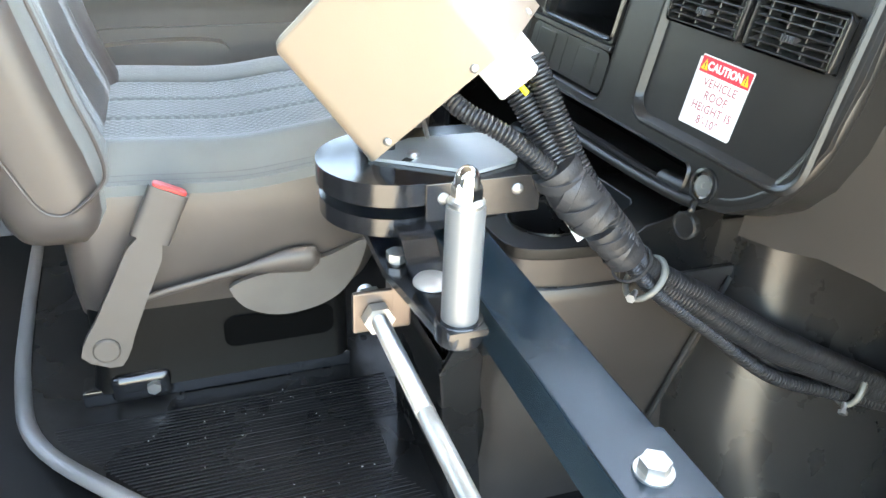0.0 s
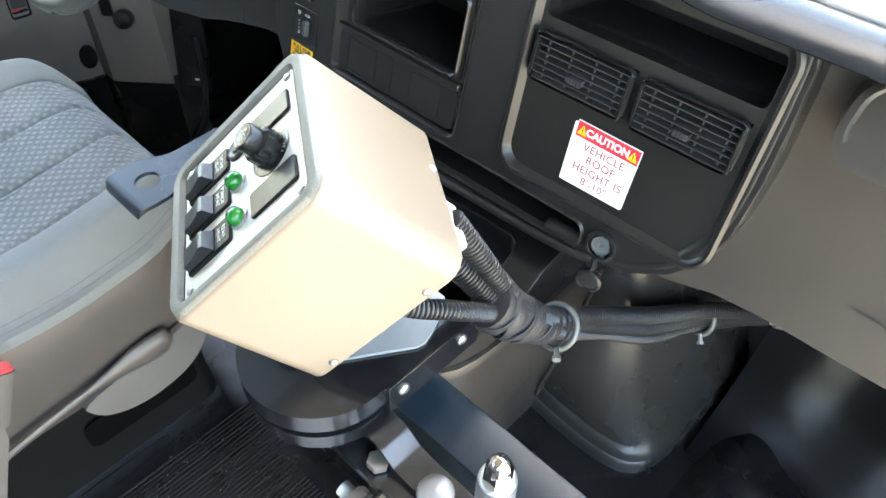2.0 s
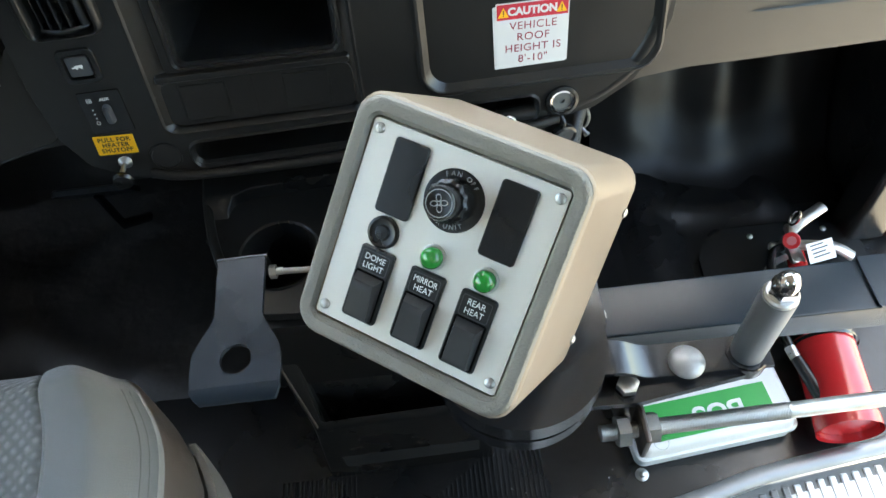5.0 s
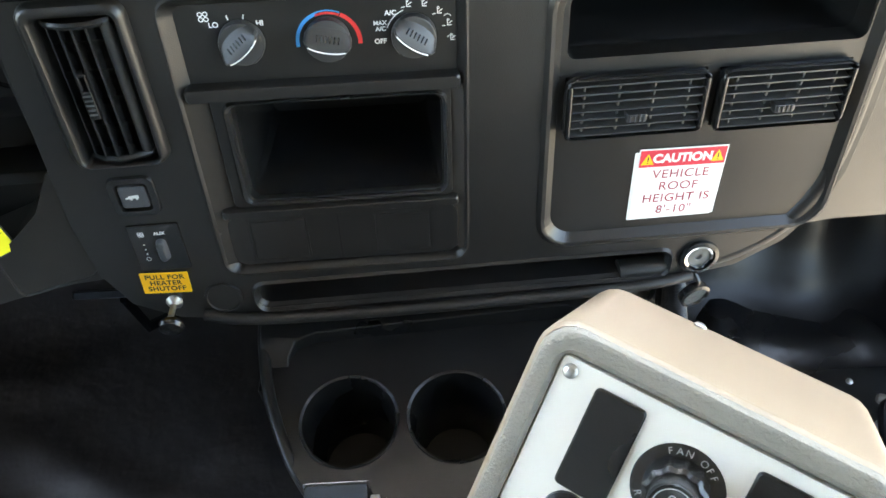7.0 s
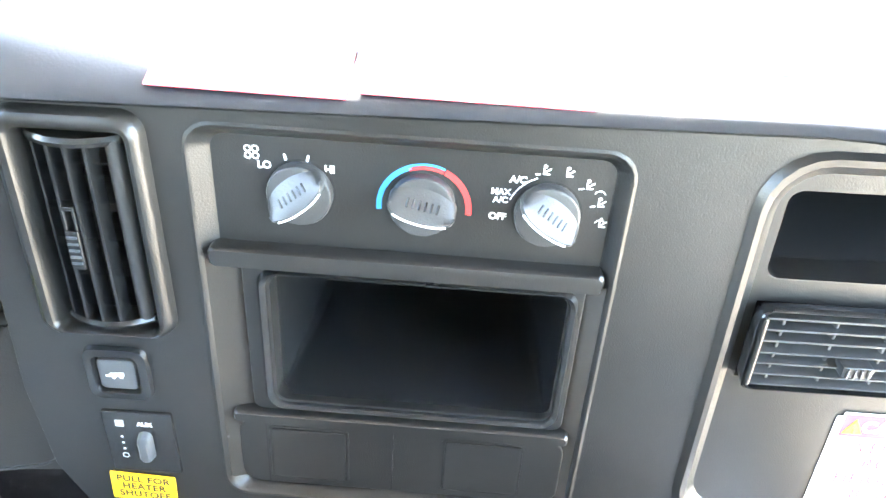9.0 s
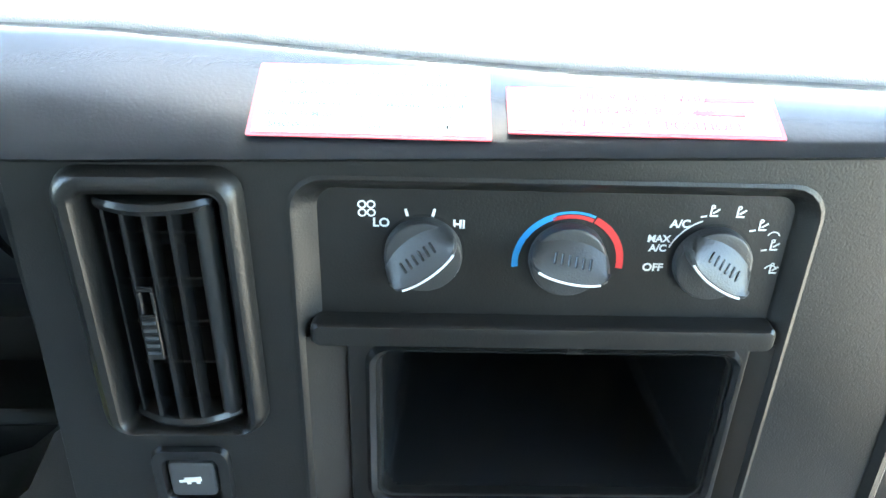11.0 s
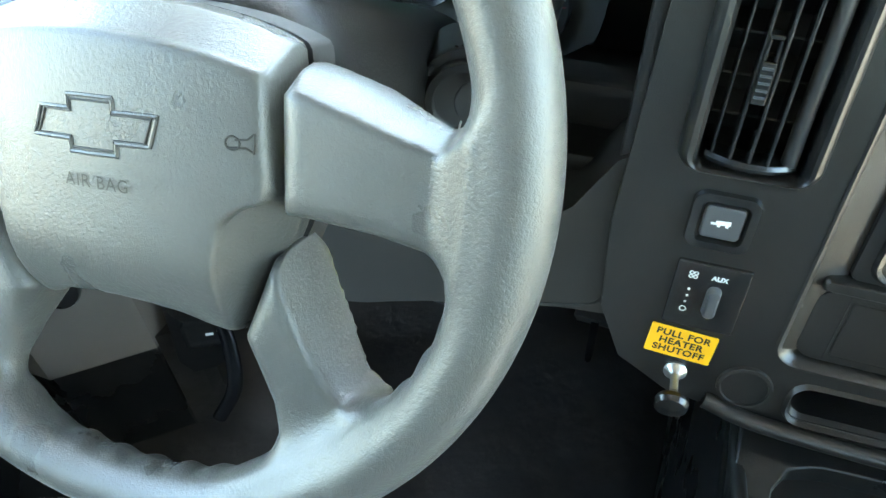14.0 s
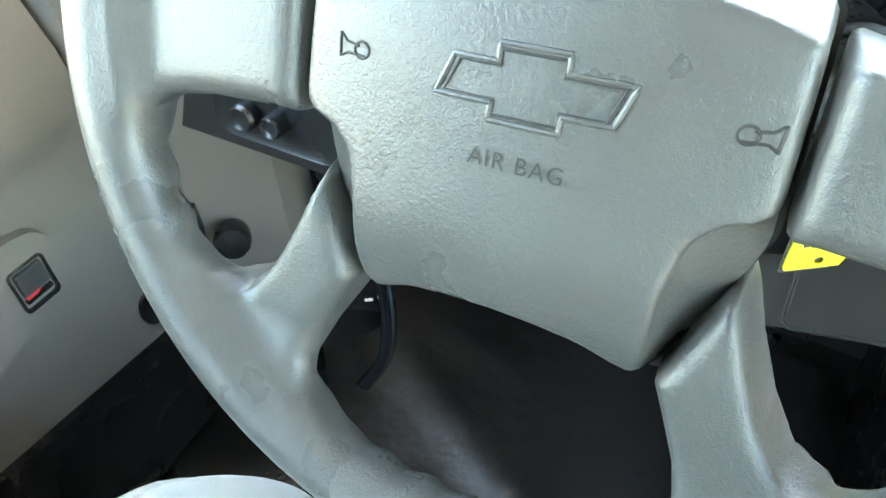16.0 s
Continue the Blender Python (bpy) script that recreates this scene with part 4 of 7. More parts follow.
# passenger side: taupe fascia and glove box
fascia = [(0.470, 0.052), (0.62, 0.060), (1.02, 0.068), (1.02, -0.282), (0.80, -0.284), (0.62, -0.284), (0.535, -0.283), (0.475, -0.289), (0.42, -0.306), (0.36, -0.317), (0.36, -0.28), (0.42, -0.24), (0.46, -0.20), (0.470, -0.10)]
part("passenger_fascia", rounded(skin([[(x, y, -0.20) for x, y in fascia], [(x, y, -0.060 - 0.10 * max(0.0, -0.205 - y)) for x, y in fascia]]), 0.006, 3), TAUPE, dash, "taupe passenger-side fascia")
glove = [(0.476, 0.060), (1.0, 0.066), (1.0, -0.2115), (0.62, -0.2115), (0.500, -0.2095), (0.484, -0.195), (0.478, -0.170)]
part("glove_box_door", rounded(skin([[(x, y, -0.10) for x, y in glove], [(x, y, -0.046 - 0.04 * smooth_step(-0.02, -0.21, y) * smooth_step(0.70, 0.48, x)) for x, y in glove]]), 0.012, 4), TAUPE, dash, "taupe glove box door")
edge = [(0.456, 0.050), (0.468, 0.02), (0.4705, -0.10), (0.4655, -0.168), (0.451, -0.210), (0.426, -0.242), (0.385, -0.267), (0.33, -0.279), (0.27, -0.284)]
part("edge_roll", tube(curve([(x, y, -0.0115) for x, y in edge], 8), 0.0124, 20), BLACK, dash)
grip = skin([rr(0.505, 0.75, -0.040, 0.040, 0.030, 0.0030), rr(0.512, 0.744, -0.034, 0.037, 0.027, 0.0085), rr(0.519, 0.738, -0.027, 0.033, 0.023, 0.0100), rr(0.523, 0.734, -0.023, 0.030, 0.020, 0.0060)], False, True)
for v in grip.verts:
    v.co.z += 0.75 * max(0.0, 0.040 - v.co.y) if v.co.z > 0.0035 else 0.0
part("glove_box_latch", moved(grip, pose(0.004, -0.010, -0.047)), TAUPE, dash, "oval recessed latch")

# driver side: knee panel under the column
knee = [(-0.665, -0.150), (-0.64, -0.150), (-0.56, -0.185), (-0.45, -0.205), (-0.38, -0.200), (-0.325, -0.180), (-0.285, -0.145), (-0.262, -0.105), (-0.248, -0.095), (-0.2465, -0.150), (-0.240, -0.200), (-0.228, -0.2275), (-0.28, -0.2325), (-0.333, -0.2435), (-0.397, -0.2610), (-0.438, -0.2750), (-0.55, -0.297), (-0.665, -0.305)]
KNEE = material("dark_knee_plastic", (0.021, 0.019, 0.0172), 0.40, grain=0.4, vary=0.1, spec=0.3)
part("knee_panel", rounded(skin([[(x, y, -0.075) for x, y in knee], [(x, y, -0.004) for x, y in knee]]), 0.012, 4), KNEE, dash, "dark grey knee panel")
door_line = [(-0.3425, -0.190), (-0.3370, -0.232), (-0.3355, -0.2375), (-0.3310, -0.2405), (-0.3250, -0.2410), (-0.285, -0.2305), (-0.262, -0.2245), (-0.252, -0.2150), (-0.250, -0.195)]
part("fuse_door_groove", tube(curve([(x, y, -0.0042) for x, y in door_line], 6), 0.0011, 8), DEEP, dash, "groove round the flush fuse door")
part("fuse_door_edge", tube(curve([(x - 0.0016, y - 0.0014, -0.0040) for x, y in door_line], 6), 0.0008, 8), KNEE, dash)
part("hood_side", span(-0.262, -0.25, -0.15, 0.052, -0.30, -0.010, 0.004), BLACK, dash)
part("hood_side", span(-0.93, -0.90, -0.15, 0.075, -0.30, -0.004, 0.004), BLACK, dash)
part("binnacle_floor", span(-0.92, -0.255, -0.150, -0.135, -0.29, -0.060, 0.004), BLACK, dash)
part("knee_backing", span(-0.66, -0.25, -0.24, -0.10, -0.16, -0.11, 0.01, 2), KNEE, dash)
part("binnacle_back", span(-0.92, -0.255, -0.15, 0.10, -0.300, -0.285), DEEP, dash)
part("dash_end", moved(prism([(-0.985, -0.10), (-0.655, -0.10), (-0.655, -0.285), (-0.70, -0.300), (-0.985, -0.302)], -0.10, 0.0, 0.010, 3), pose(0, 0, -0.066)), KNEE, dash)
part("side_switch_panel", moved(skin([rr(-0.06, 0.075, -0.035, 0.04, 0.02, 0.0), rr(-0.057, 0.072, -0.032, 0.037, 0.018, 0.008), rr(-0.045, 0.06, -0.02, 0.028, 0.012, 0.003)], False, True), pose(-0.765, -0.2480, -0.0605)), GLOSSBLACK, dash, "black switch panel with two round knobs")
for dx, r in ((0.0186, 0.013), (0.0481, 0.011)):
    part("switch_knob", moved(lathe([(r, 0.0), (r, 0.012), (r * 0.8, 0.015), (r * 0.5, 0.013), (0, 0.013)], 24), pose(-0.805 + dx, -0.2546, -0.0565)), GLOSSBLACK, dash)


# ---- stickers on the dashboard ----
SLATEINK = material("faded_slate_ink", (0.10, 0.13, 0.14), 0.5)
def sticker(name, label, m, w, h, mat, r=0.001):
    s = solid(name, skin([rr(-w / 2, w / 2, -h / 2, h / 2, r, 0.0), rr(-w / 2, w / 2, -h / 2, h / 2, r, 0.0006)]), mat, label, "sticker", m=m)
    return s


caution = sticker("caution_sticker", "white and red roof height caution sticker", DASH @ pose(0.3125, -0.1675, -0.0038, 0, 0, -1), 0.0845, 0.0785, PAPER)
part("under_sheet", moved(skin([rr(-0.0422, 0.0422, -0.039, 0.039, 0.001, -0.0004), rr(-0.0422, 0.0422, -0.039, 0.039, 0.001, 0.0002)]), pose(-0.0030, -0.0026, 0, 0, 0, 1.2)), PAPER, caution)
part("red_band", span(-0.041, 0.041, 0.0195, 0.0378, 0.0004, 0.0009), REDBAND, caution)
lettering("CAUTION", 0.0128, pose(0, 0.0283, 0.0011), PAPER, caution, bold=0.0006, wide=0.98)
for x in (-0.0335, 0.0335):
    part("warning_triangle", prism([(x - 0.0062, 0.0225), (x + 0.0062, 0.0225), (x, 0.0345)], 0.0008, 0.0012), YELLOW, caution)
    part("exclamation_mark", joined(span(x - 0.0006, x + 0.0006, 0.0262, 0.0312, 0.0011, 0.0014), span(x - 0.0006, x + 0.0006, 0.0240, 0.0252, 0.0011, 0.0014)), INK, caution)
for k, words in enumerate(("VEHICLE", "ROOF", "HEIGHT IS", "8'-10\"")):
    lettering(words, 0.0135, pose(0.001, 0.0105 - k * 0.0140, 0.0009), REDINK, caution, wide=1.0, spacing=1.1)
m_lab = DASH @ pose(-0.192, -0.2365, 0.0008, 0, 0, -3)
shutoff = sticker("heater_label", "small yellow heater shutoff label with black words", m_lab, 0.0465, 0.0265, YELLOW)
for k, words in enumerate(("PULL FOR", "HEATER", "SHUTOFF")):
    lettering(words, 0.0080, pose(0, 0.0075 - k * 0.0075, 0.0008), INK, shutoff, spacing=1.1, bold=0.00025)


def framed_sticker(name, label, centre, w, h, lines, size, ink=None):
    m = axes(centre, (0.9988, 0.03, -0.02), (0, 0.966, 0.258))
    s = sticker(name, label, m, w, h, REDBAND)
    part("white_field", span(-w / 2 + 0.0022, w / 2 - 0.0022, -h / 2 + 0.0022, h / 2 - 0.0022, 0.0004, 0.0009), PAPER, s)
    ink = ink or REDINK
    for k, words in enumerate(lines):
        lettering(words, size, pose(0, h / 2 - 0.0060 - (h - 0.012) * k / max(1, len(lines) - 1), 0.0015), ink, s, spacing=1.05, wide=0.98, bold=0.00015)
    return s


framed_sticker("mirror_sticker", "white red-bordered cross view mirror notice", (-0.0905, 0.0250, 0.0683), 0.103, 0.0455, ("USE CROSS VIEW MIRRORS TO VIEW", "PEDESTRIANS WHILE BUS IS STOPPED", "DO NOT USE THESE MIRRORS TO VIEW", "TRAFFIC WHILE BUS IS MOVING. IMAGES", "IN SUCH MIRRORS DO NOT ACCURATELY", "SHOW ANOTHER VEHICLE'S LOCATION"), 0.0046, SLATEINK)
rear_note = framed_sticker("door_sticker", "white red-bordered rear door notice", (0.027, 0.0240, 0.0657), 0.118, 0.029, ("THIS VEHICLE WILL", "WHEN REAR DOOR", "IS IN LOCKED POSITION"), 0.0072)
for k, x0 in enumerate((0.028, 0.022)):
    part("unreadable_bar", span(x0, x0 + 0.022, 0.0072 - 0.0085 * k, 0.0098 - 0.0085 * k, 0.0009, 0.0012), REDINK, rear_note)


# ---- switch box on its stand ----
BOX = axes((0.177, -0.389, -0.050), (0.83133, -0.55422, -0.04157), (0.42075, 0.57872, 0.69861))
cbox = thing("switch_box", "cream steel switch box with taupe bezel and white panel", "control box", BOX)
shell = skin([rr(-0.0925, 0.0925, -0.0965, 0.0965, 0.019, 0.0005), rr(-0.0950, 0.0950, -0.0990, 0.0990, 0.021, -0.003), [(x + (0.007 if x > 0 else 0.0), y + (0.004 if y > 0 else 0.0), z) for x, y, z in rr(-0.0950, 0.0950, -0.0990, 0.0990, 0.021, -0.150)], rr(-0.0875, 0.0875, -0.0915, 0.0915, 0.015, -0.150), rr(-0.0875, 0.0875, -0.0915, 0.0915, 0.015, -0.010)], False, False)
part("shell", shell, CREAM, cbox, "cream painted steel shell")
part("bezel", skin([rr(-0.0920, 0.0920, -0.0960, 0.0960, 0.020, -0.006), rr(-0.0925, 0.0925, -0.0965, 0.0965, 0.020, 0.0012), rr(-0.0905, 0.0905, -0.0945, 0.0945, 0.019, 0.0048), rr(-0.0875, 0.0875, -0.0915, 0.0915, 0.017, 0.0060), rr(-0.0820, 0.0820, -0.0850, 0.0850, 0.011, 0.0045), rr(-0.0795, 0.0795, -0.0815, 0.0815, 0.006, 0.0)], False, False), BEZEL, cbox, "taupe leather-grained bezel")
part("plate", skin([rr(-0.0795, 0.0795, -0.0815, 0.0815, 0.004, -0.006), rr(-0.0785, 0.0785, -0.0800, 0.0800, 0.003, -0.0008), rr(-0.0780, 0.0780, -0.0795, 0.0795, 0.003, 0.0)]), WHITEPLATE, cbox, "white face plate")
for x in (-0.0720, 0.0720):
    for y in (-0.0715, 0.0725):
        screw(pose(x, y, 0.0, 0, 0, 25), 0.0042, STEEL, cbox)
for x in (-0.042, 0.044):
    part("blank_cover", skin([rr(x - 0.0142, x + 0.0142, 0.0145, 0.072, 0.003, 0.0), rr(x - 0.0142, x + 0.0142, 0.0145, 0.072, 0.003, 0.002), rr(x - 0.0132, x + 0.0132, 0.0155, 0.071, 0.002, 0.003)]), BLACKLOW, cbox, "black switch blank")
fan = part("fan_knob", moved(lathe([(0.0235, 0.0), (0.0235, 0.0008), (0.0225, 0.0012), (0.0, 0.0012)], 40), pose(0.0005, 0.043, 0)), GLOSSBLACK, cbox, "black fan speed knob on a lettered disc")
part("collar", moved(skin([[(r * (1.0 + (0.07 if k % 4 < 2 else 0.0)) * math.cos(2 * math.pi * k / 48), r * (1.0 + (0.07 if k % 4 < 2 else 0.0)) * math.sin(2 * math.pi * k / 48), z) for k in range(48)] for r, z in ((0.0158, 0.001), (0.0152, 0.015), (0.0132, 0.017))]), pose(0.0, 0.043, 0)), GLOSSBLACK, fan)
part("cap", moved(lathe([(0.0125, 0.014), (0.0125, 0.027), (0.0115, 0.029), (0.0100, 0.0285), (0.0, 0.028)], 30), pose(0.0, 0.043, 0)), GLOSSBLACK, fan)
blades = [moved(skin([circle(0.0030, 0.0289, 14, sy=0.72), circle(0.0021, 0.0289, 14, sy=0.72)], False, False), pose(0.0037 * math.cos(a), 0.043 + 0.0037 * math.sin(a), 0, 0, 0, math.degrees(a))) for a in (0.4, 0.4 + math.pi / 2, 0.4 + math.pi, 0.4 + 1.5 * math.pi)]
part("fan_symbol", joined(*blades, moved(skin([circle(0.0100, 0.0293, 30), circle(0.0094, 0.0293, 30)], False, False), pose(0, 0.043, 0))), DISCPRINT, fan)
for ch, a in zip("FAN", (122, 108, 94)):
    lettering(ch, 0.0052, pose(0.0195 * math.cos(radians(a)), 0.043 + 0.0195 * math.sin(radians(a)), 0.0014, 0, 0, a - 90), DISCPRINT, fan)
for ch, a in zip("OFF", (70, 58, 46)):
    lettering(ch, 0.0052, pose(0.0195 * math.cos(radians(a)), 0.043 + 0.0195 * math.sin(radians(a)), 0.0014, 0, 0, a - 90), DISCPRINT, fan)
for ch, a in zip("REARUNIT", (216, 229, 242, 255, 272, 286, 296, 306)):
    lettering(ch, 0.0052, pose(0.0195 * math.cos(radians(a)), 0.043 + 0.0195 * math.sin(radians(a)), 0.0014, 0, 0, a + 90), DISCPRINT, fan)
part("rubber_button", moved(lathe([(0.0128, 0.0), (0.0125, 0.0025), (0.0105, 0.0032), (0.0085, 0.0024), (0.0060, 0.0024), (0.0050, 0.0040), (0.0, 0.0042)], 30), pose(-0.0435, 0.0005, 0)), BLACKLOW, cbox, "round black rubber button")
for x in (0.0, 0.043):
    lamp = part("indicator_lamp", moved(lathe([(0.0098, 0.0), (0.0098, 0.0022), (0.0086, 0.0030)], 28), pose(x, -0.0015, 0)), STEEL, cbox, "round green indicator lamp in a metal ring")
    part("lens", moved(lathe([(0.0085, 0.001), (0.0085, 0.0055), (0.0076, 0.0090), (0.0050, 0.0115), (0.0, 0.0125)], 28), pose(x, -0.0015, 0)), GREENLENS, lamp, "green domed lens")
for x, rows in ((-0.0418, ("DOME", "LIGHT")), (0.0014, ("MIRROR", "HEAT")), (0.0435, ("REAR", "HEAT"))):
    rk = part("rocker_switch", skin([rr(x - 0.0145, x + 0.0145, -0.0715, -0.0125, 0.003, 0.0), rr(x - 0.0145, x + 0.0145, -0.0715, -0.0125, 0.003, 0.002), rr(x - 0.0134, x + 0.0134, -0.0704, -0.0136, 0.0022, 0.0032)]), BLACKLOW, cbox, "black rocker switch lettered " + " ".join(rows).lower())
    prof = [(-0.0685, 0.003), (-0.0682, 0.0085), (-0.0660, 0.0100), (-0.0560, 0.0105), (-0.0460, 0.0125), (-0.0415, 0.0138), (-0.0380, 0.0125), (-0.0352, 0.0065), (-0.0338, 0.003)]
    rock = skin([[(x + s * 0.0108, y, z) for y, z in prof] for s in (-1, 1)])
    for v in rock.verts:                                  # the paddle narrows towards its crest
        v.co.x = x + (v.co.x - x) * (1.05 - 0.26 * max(0.0, v.co.z - 0.003) / 0.0108)
    part("rocker", rounded(rock, 0.0014, 3), ROCKER, rk)
    # Black sheet round the paddle paints the shade of its well.
    part("rocker_well_shade", skin([rr(x - 0.0128, x + 0.0128, -0.0698, -0.0325, 0.002, 0.0028), rr(x - 0.0128, x + 0.0128, -0.0698, -0.0325, 0.002, 0.0034)]), VOID, rk)
    part("label_rim", skin([rr(x - 0.0118, x + 0.0118, -0.0318, -0.0155, 0.002, 0.0034), rr(x - 0.0112, x + 0.0112, -0.0312, -0.0161, 0.0016, 0.0034)], False, False), KNOB, rk)
    for k, words in enumerate(rows):
        lettering(words, 0.0068, pose(x, -0.0205 - k * 0.0068, 0.0036), PRINT, rk, wide=0.92 if len(words) < 6 else 0.80)
for y, z in ((-0.060, -0.1435), (0.062, -0.1435)):
    screw(pose(0.1018, y, z, 0, 90, 0), 0.0045, STEEL, cbox)
screw(pose(-0.02, 0.1029, -0.1435, -90, 0, 0), 0.0045, STEEL, cbox)
part("connector_block", span(-0.012, 0.045, 0.040, 0.088, -0.192, -0.140, 0.003, 1), WHITE, cbox, "white plastic wiring connector")
for k, mat in enumerate((TAGYELLOW, WHITE, TAGYELLOW)):
    part("wire_end", moved(lathe([(0.0035, 0), (0.0035, 0.014)], 10), pose(0.004 + k * 0.012, 0.062, -0.204)), mat, cbox)

# ---- stand: two plates over the cross bar ----
stand = thing("box_stand", "black steel turntable plates under the switch box", "stand")


def dplate(r, x1, y1, grow=0.0):
    cx, cy = 0.244, -0.378
    pts = [(cx + (r + grow) * math.cos(radians(a)), cy + (r + grow) * math.sin(radians(a))) for a in range(180, 361, 3)]
    return pts + [(x1, y1), (cx - r - grow, y1)]


part("upper_plate", rounded(skin([[(x, y, -0.257) for x, y in dplate(0.083, 0.327, -0.245)], [(x, y, -0.232) for x, y in dplate(0.083, 0.327, -0.245)]]), 0.0035, 3), BLACKPAINT, stand)
part("lower_plate", rounded(skin([[(x, y, -0.292) for x, y in dplate(0.080, 0.300, -0.27)], [(x, y, -0.272) for x, y in dplate(0.080, 0.300, -0.27)]]), 0.003, 3), BLACKPAINT, stand)
part("hub", moved(lathe([(0.035, -0.285), (0.035, -0.262)], 24), pose(0.244, -0.378, 0)), BLACKPAINT, stand)
part("side_plate", span(0.325, 0.331, -0.365, -0.235, -0.275, -0.232, 0.0015, 2), BLACKPAINT, stand)
part("grey_bracket", prism([(0.236, -0.400), (0.253, -0.406), (0.315, -0.312), (0.317, -0.302), (0.312, -0.286), (0.298, -0.252), (0.290, -0.246), (0.215, -0.246), (0.205, -0.262), (0.205, -0.345)], -0.2315, -0.2275, 0.0012, 1), material("bare_grey_steel_plate", (0.36, 0.38, 0.38), 0.34, metal=0.3, grain=0.1, vary=0.06), stand, "bare grey steel bracket")
# Flat black patch on the bracket paints the slot's dark hollow.
part("slot_shade", prism([(0.2725, -0.3745), (0.2780, -0.3665), (0.2640, -0.3530), (0.2585, -0.3605)], -0.2276, -0.2271), DEEP, stand)
part("bracket_bolt", moved(lathe([(0.0075, -0.0010), (0.0075, 0.0030), (0.0055, 0.0055), (0.0, 0.0062)], 20), pose(0.263, -0.3585, -0.2272)), STEEL, stand)
part("neck", span(0.205, 0.240, -0.41, -0.37, -0.2320, -0.175, 0.006, 2), BLACKPAINT, stand)
for y, z in ((-0.346, -0.249), (-0.263, -0.247)):
    screw(pose(0.331, y, z, 0, 90, 0), 0.0065, STEEL, stand)

# ---- cross bar and the manual door lever ----
bar = thing("cross_bar", "long satin black steel bar bolted across the cab", "bar")
part("beam", span(0.20, 1.03, -0.338, -0.275, -0.362, -0.3155, 0.003, 2), BARPAINT, bar)
part("end_plate", prism([p[:2] for p in rr(0.637, 1.04, -0.3385, -0.2745, 0.003)], -0.3154, -0.3115, 0.0010, 2), BARPAINT, bar)
part("washer", moved(lathe([(0.0150, -0.312), (0.0150, -0.3095), (0.0145, -0.309)], 28), pose(0.676, -0.3075, 0)), STEEL, bar)
part("bolt", moved(joined(hexhead(0.0115, 0.009), lathe([(0.008, 0.008), (0.007, 0.0098), (0, 0.010)], 20)), pose(0.676, -0.3075, -0.3092)), STEEL, bar)
part("bracket", span(0.203, 0.222, -0.330, -0.240, -0.430, -0.360, 0.003, 2), SEATBASE, bar)

lever = thing("door_lever", "black bent-strap door lever with grey tubular grip", "lever")
strap = [(0.245, -0.2760), (0.330, -0.2755), (0.346, -0.2770), (0.356, -0.2830), (0.368, -0.2925), (0.380, -0.2960), (0.40, -0.2967), (0.445, -0.2970), (0.500, -0.2970)]
top = [(x, z) for x, z in strap]
low = [(x, z - 0.0065) for x, z in strap]
prof = top + low[::-1]
part("strap", rounded(skin([[(x, -0.397, z) for x, z in prof], [(x, -0.361, z) for x, z in prof]]), 0.0015, 2), BLACKPAINT, lever)
part("lower_arm", rounded(prism([(0.245, -0.415), (0.36, -0.418), (0.478, -0.4005), (0.489, -0.398), (0.497, -0.390), (0.4985, -0.379), (0.495, -0.368), (0.486, -0.3615), (0.36, -0.372), (0.245, -0.372)], -0.3145, -0.3050), 0.002, 2), BLACKPAINT, lever)
part("carriage_bolt", moved(lathe([(0.0185, -0.296), (0.0185, -0.2945), (0.0165, -0.2915), (0.0110, -0.2885), (0.0, -0.2870)], 32), pose(0.414, -0.3845, 0)), ZINC, lever, "large domed carriage bolt")
part("foot_disc", moved(lathe([(0.0210, -0.318), (0.0225, -0.315), (0.0225, -0.298), (0.0210, -0.2960), (0.0, -0.2960)], 32), pose(0.477, -0.3797, 0)), BLACKPAINT, lever)
part("grip", moved(lathe([(0.0162, -0.2965), (0.0168, -0.2945), (0.0168, -0.1885), (0.0160, -0.1865)], 36), pose(0.477, -0.3797, 0)), ALU, lever, "grey aluminium tube grip")
part("collar", moved(lathe([(0.0150, -0.188), (0.0158, -0.1865), (0.0158, -0.183), (0.0140, -0.181)], 32), pose(0.477, -0.3797, 0)), STEEL, lever)
part("cap_nut", moved(joined(rounded(skin([circle(0.0132, -0.183, 6), circle(0.0132, -0.170, 6), circle(0.0112, -0.166, 6)]), 0.001, 2), lathe([(0.0112, -0.169), (0.0105, -0.162), (0.0080, -0.1565), (0.0045, -0.1535), (0.0, -0.1528)], 28)), pose(0.477, -0.3797, 0)), CHROME, lever, "chrome acorn nut")
part("pivot_bolt", moved(joined(lathe([(0.0075, -0.345), (0.0075, -0.293)], 16), moved(hexhead(0.0115, 0.009), pose(0, 0, -0.302))), pose(0.351, -0.401, 0)), STEEL, lever)

rod = thing("pull_rod", "zinc threaded steel pull rod with nuts and bracket", "rod")
A, B = Vector((0.352, -0.428, -0.352)), Vector((1.30, -0.402, -0.385))
part("shaft", tube([A.lerp(B, 0.0), A.lerp(B, 1.0)], 0.0085, 18), GALV, rod)
n_thread = 120
part("thread", tube([A.lerp(B, -0.03 + 0.21 * k / (n_thread * 2)) for k in range(n_thread * 2)], lambda t: 0.0090 if round(t * (n_thread * 2 - 1)) % 2 else 0.0082, 16), STEEL, rod, "threaded end")
M = along(A, B)
part("nut", moved(hexhead(0.0165, 0.013), M @ pose(0, 0, 0.018)), STEEL, rod)
part("nut", moved(hexhead(0.0165, 0.013), M @ pose(0, 0, -0.012)), STEEL, rod)
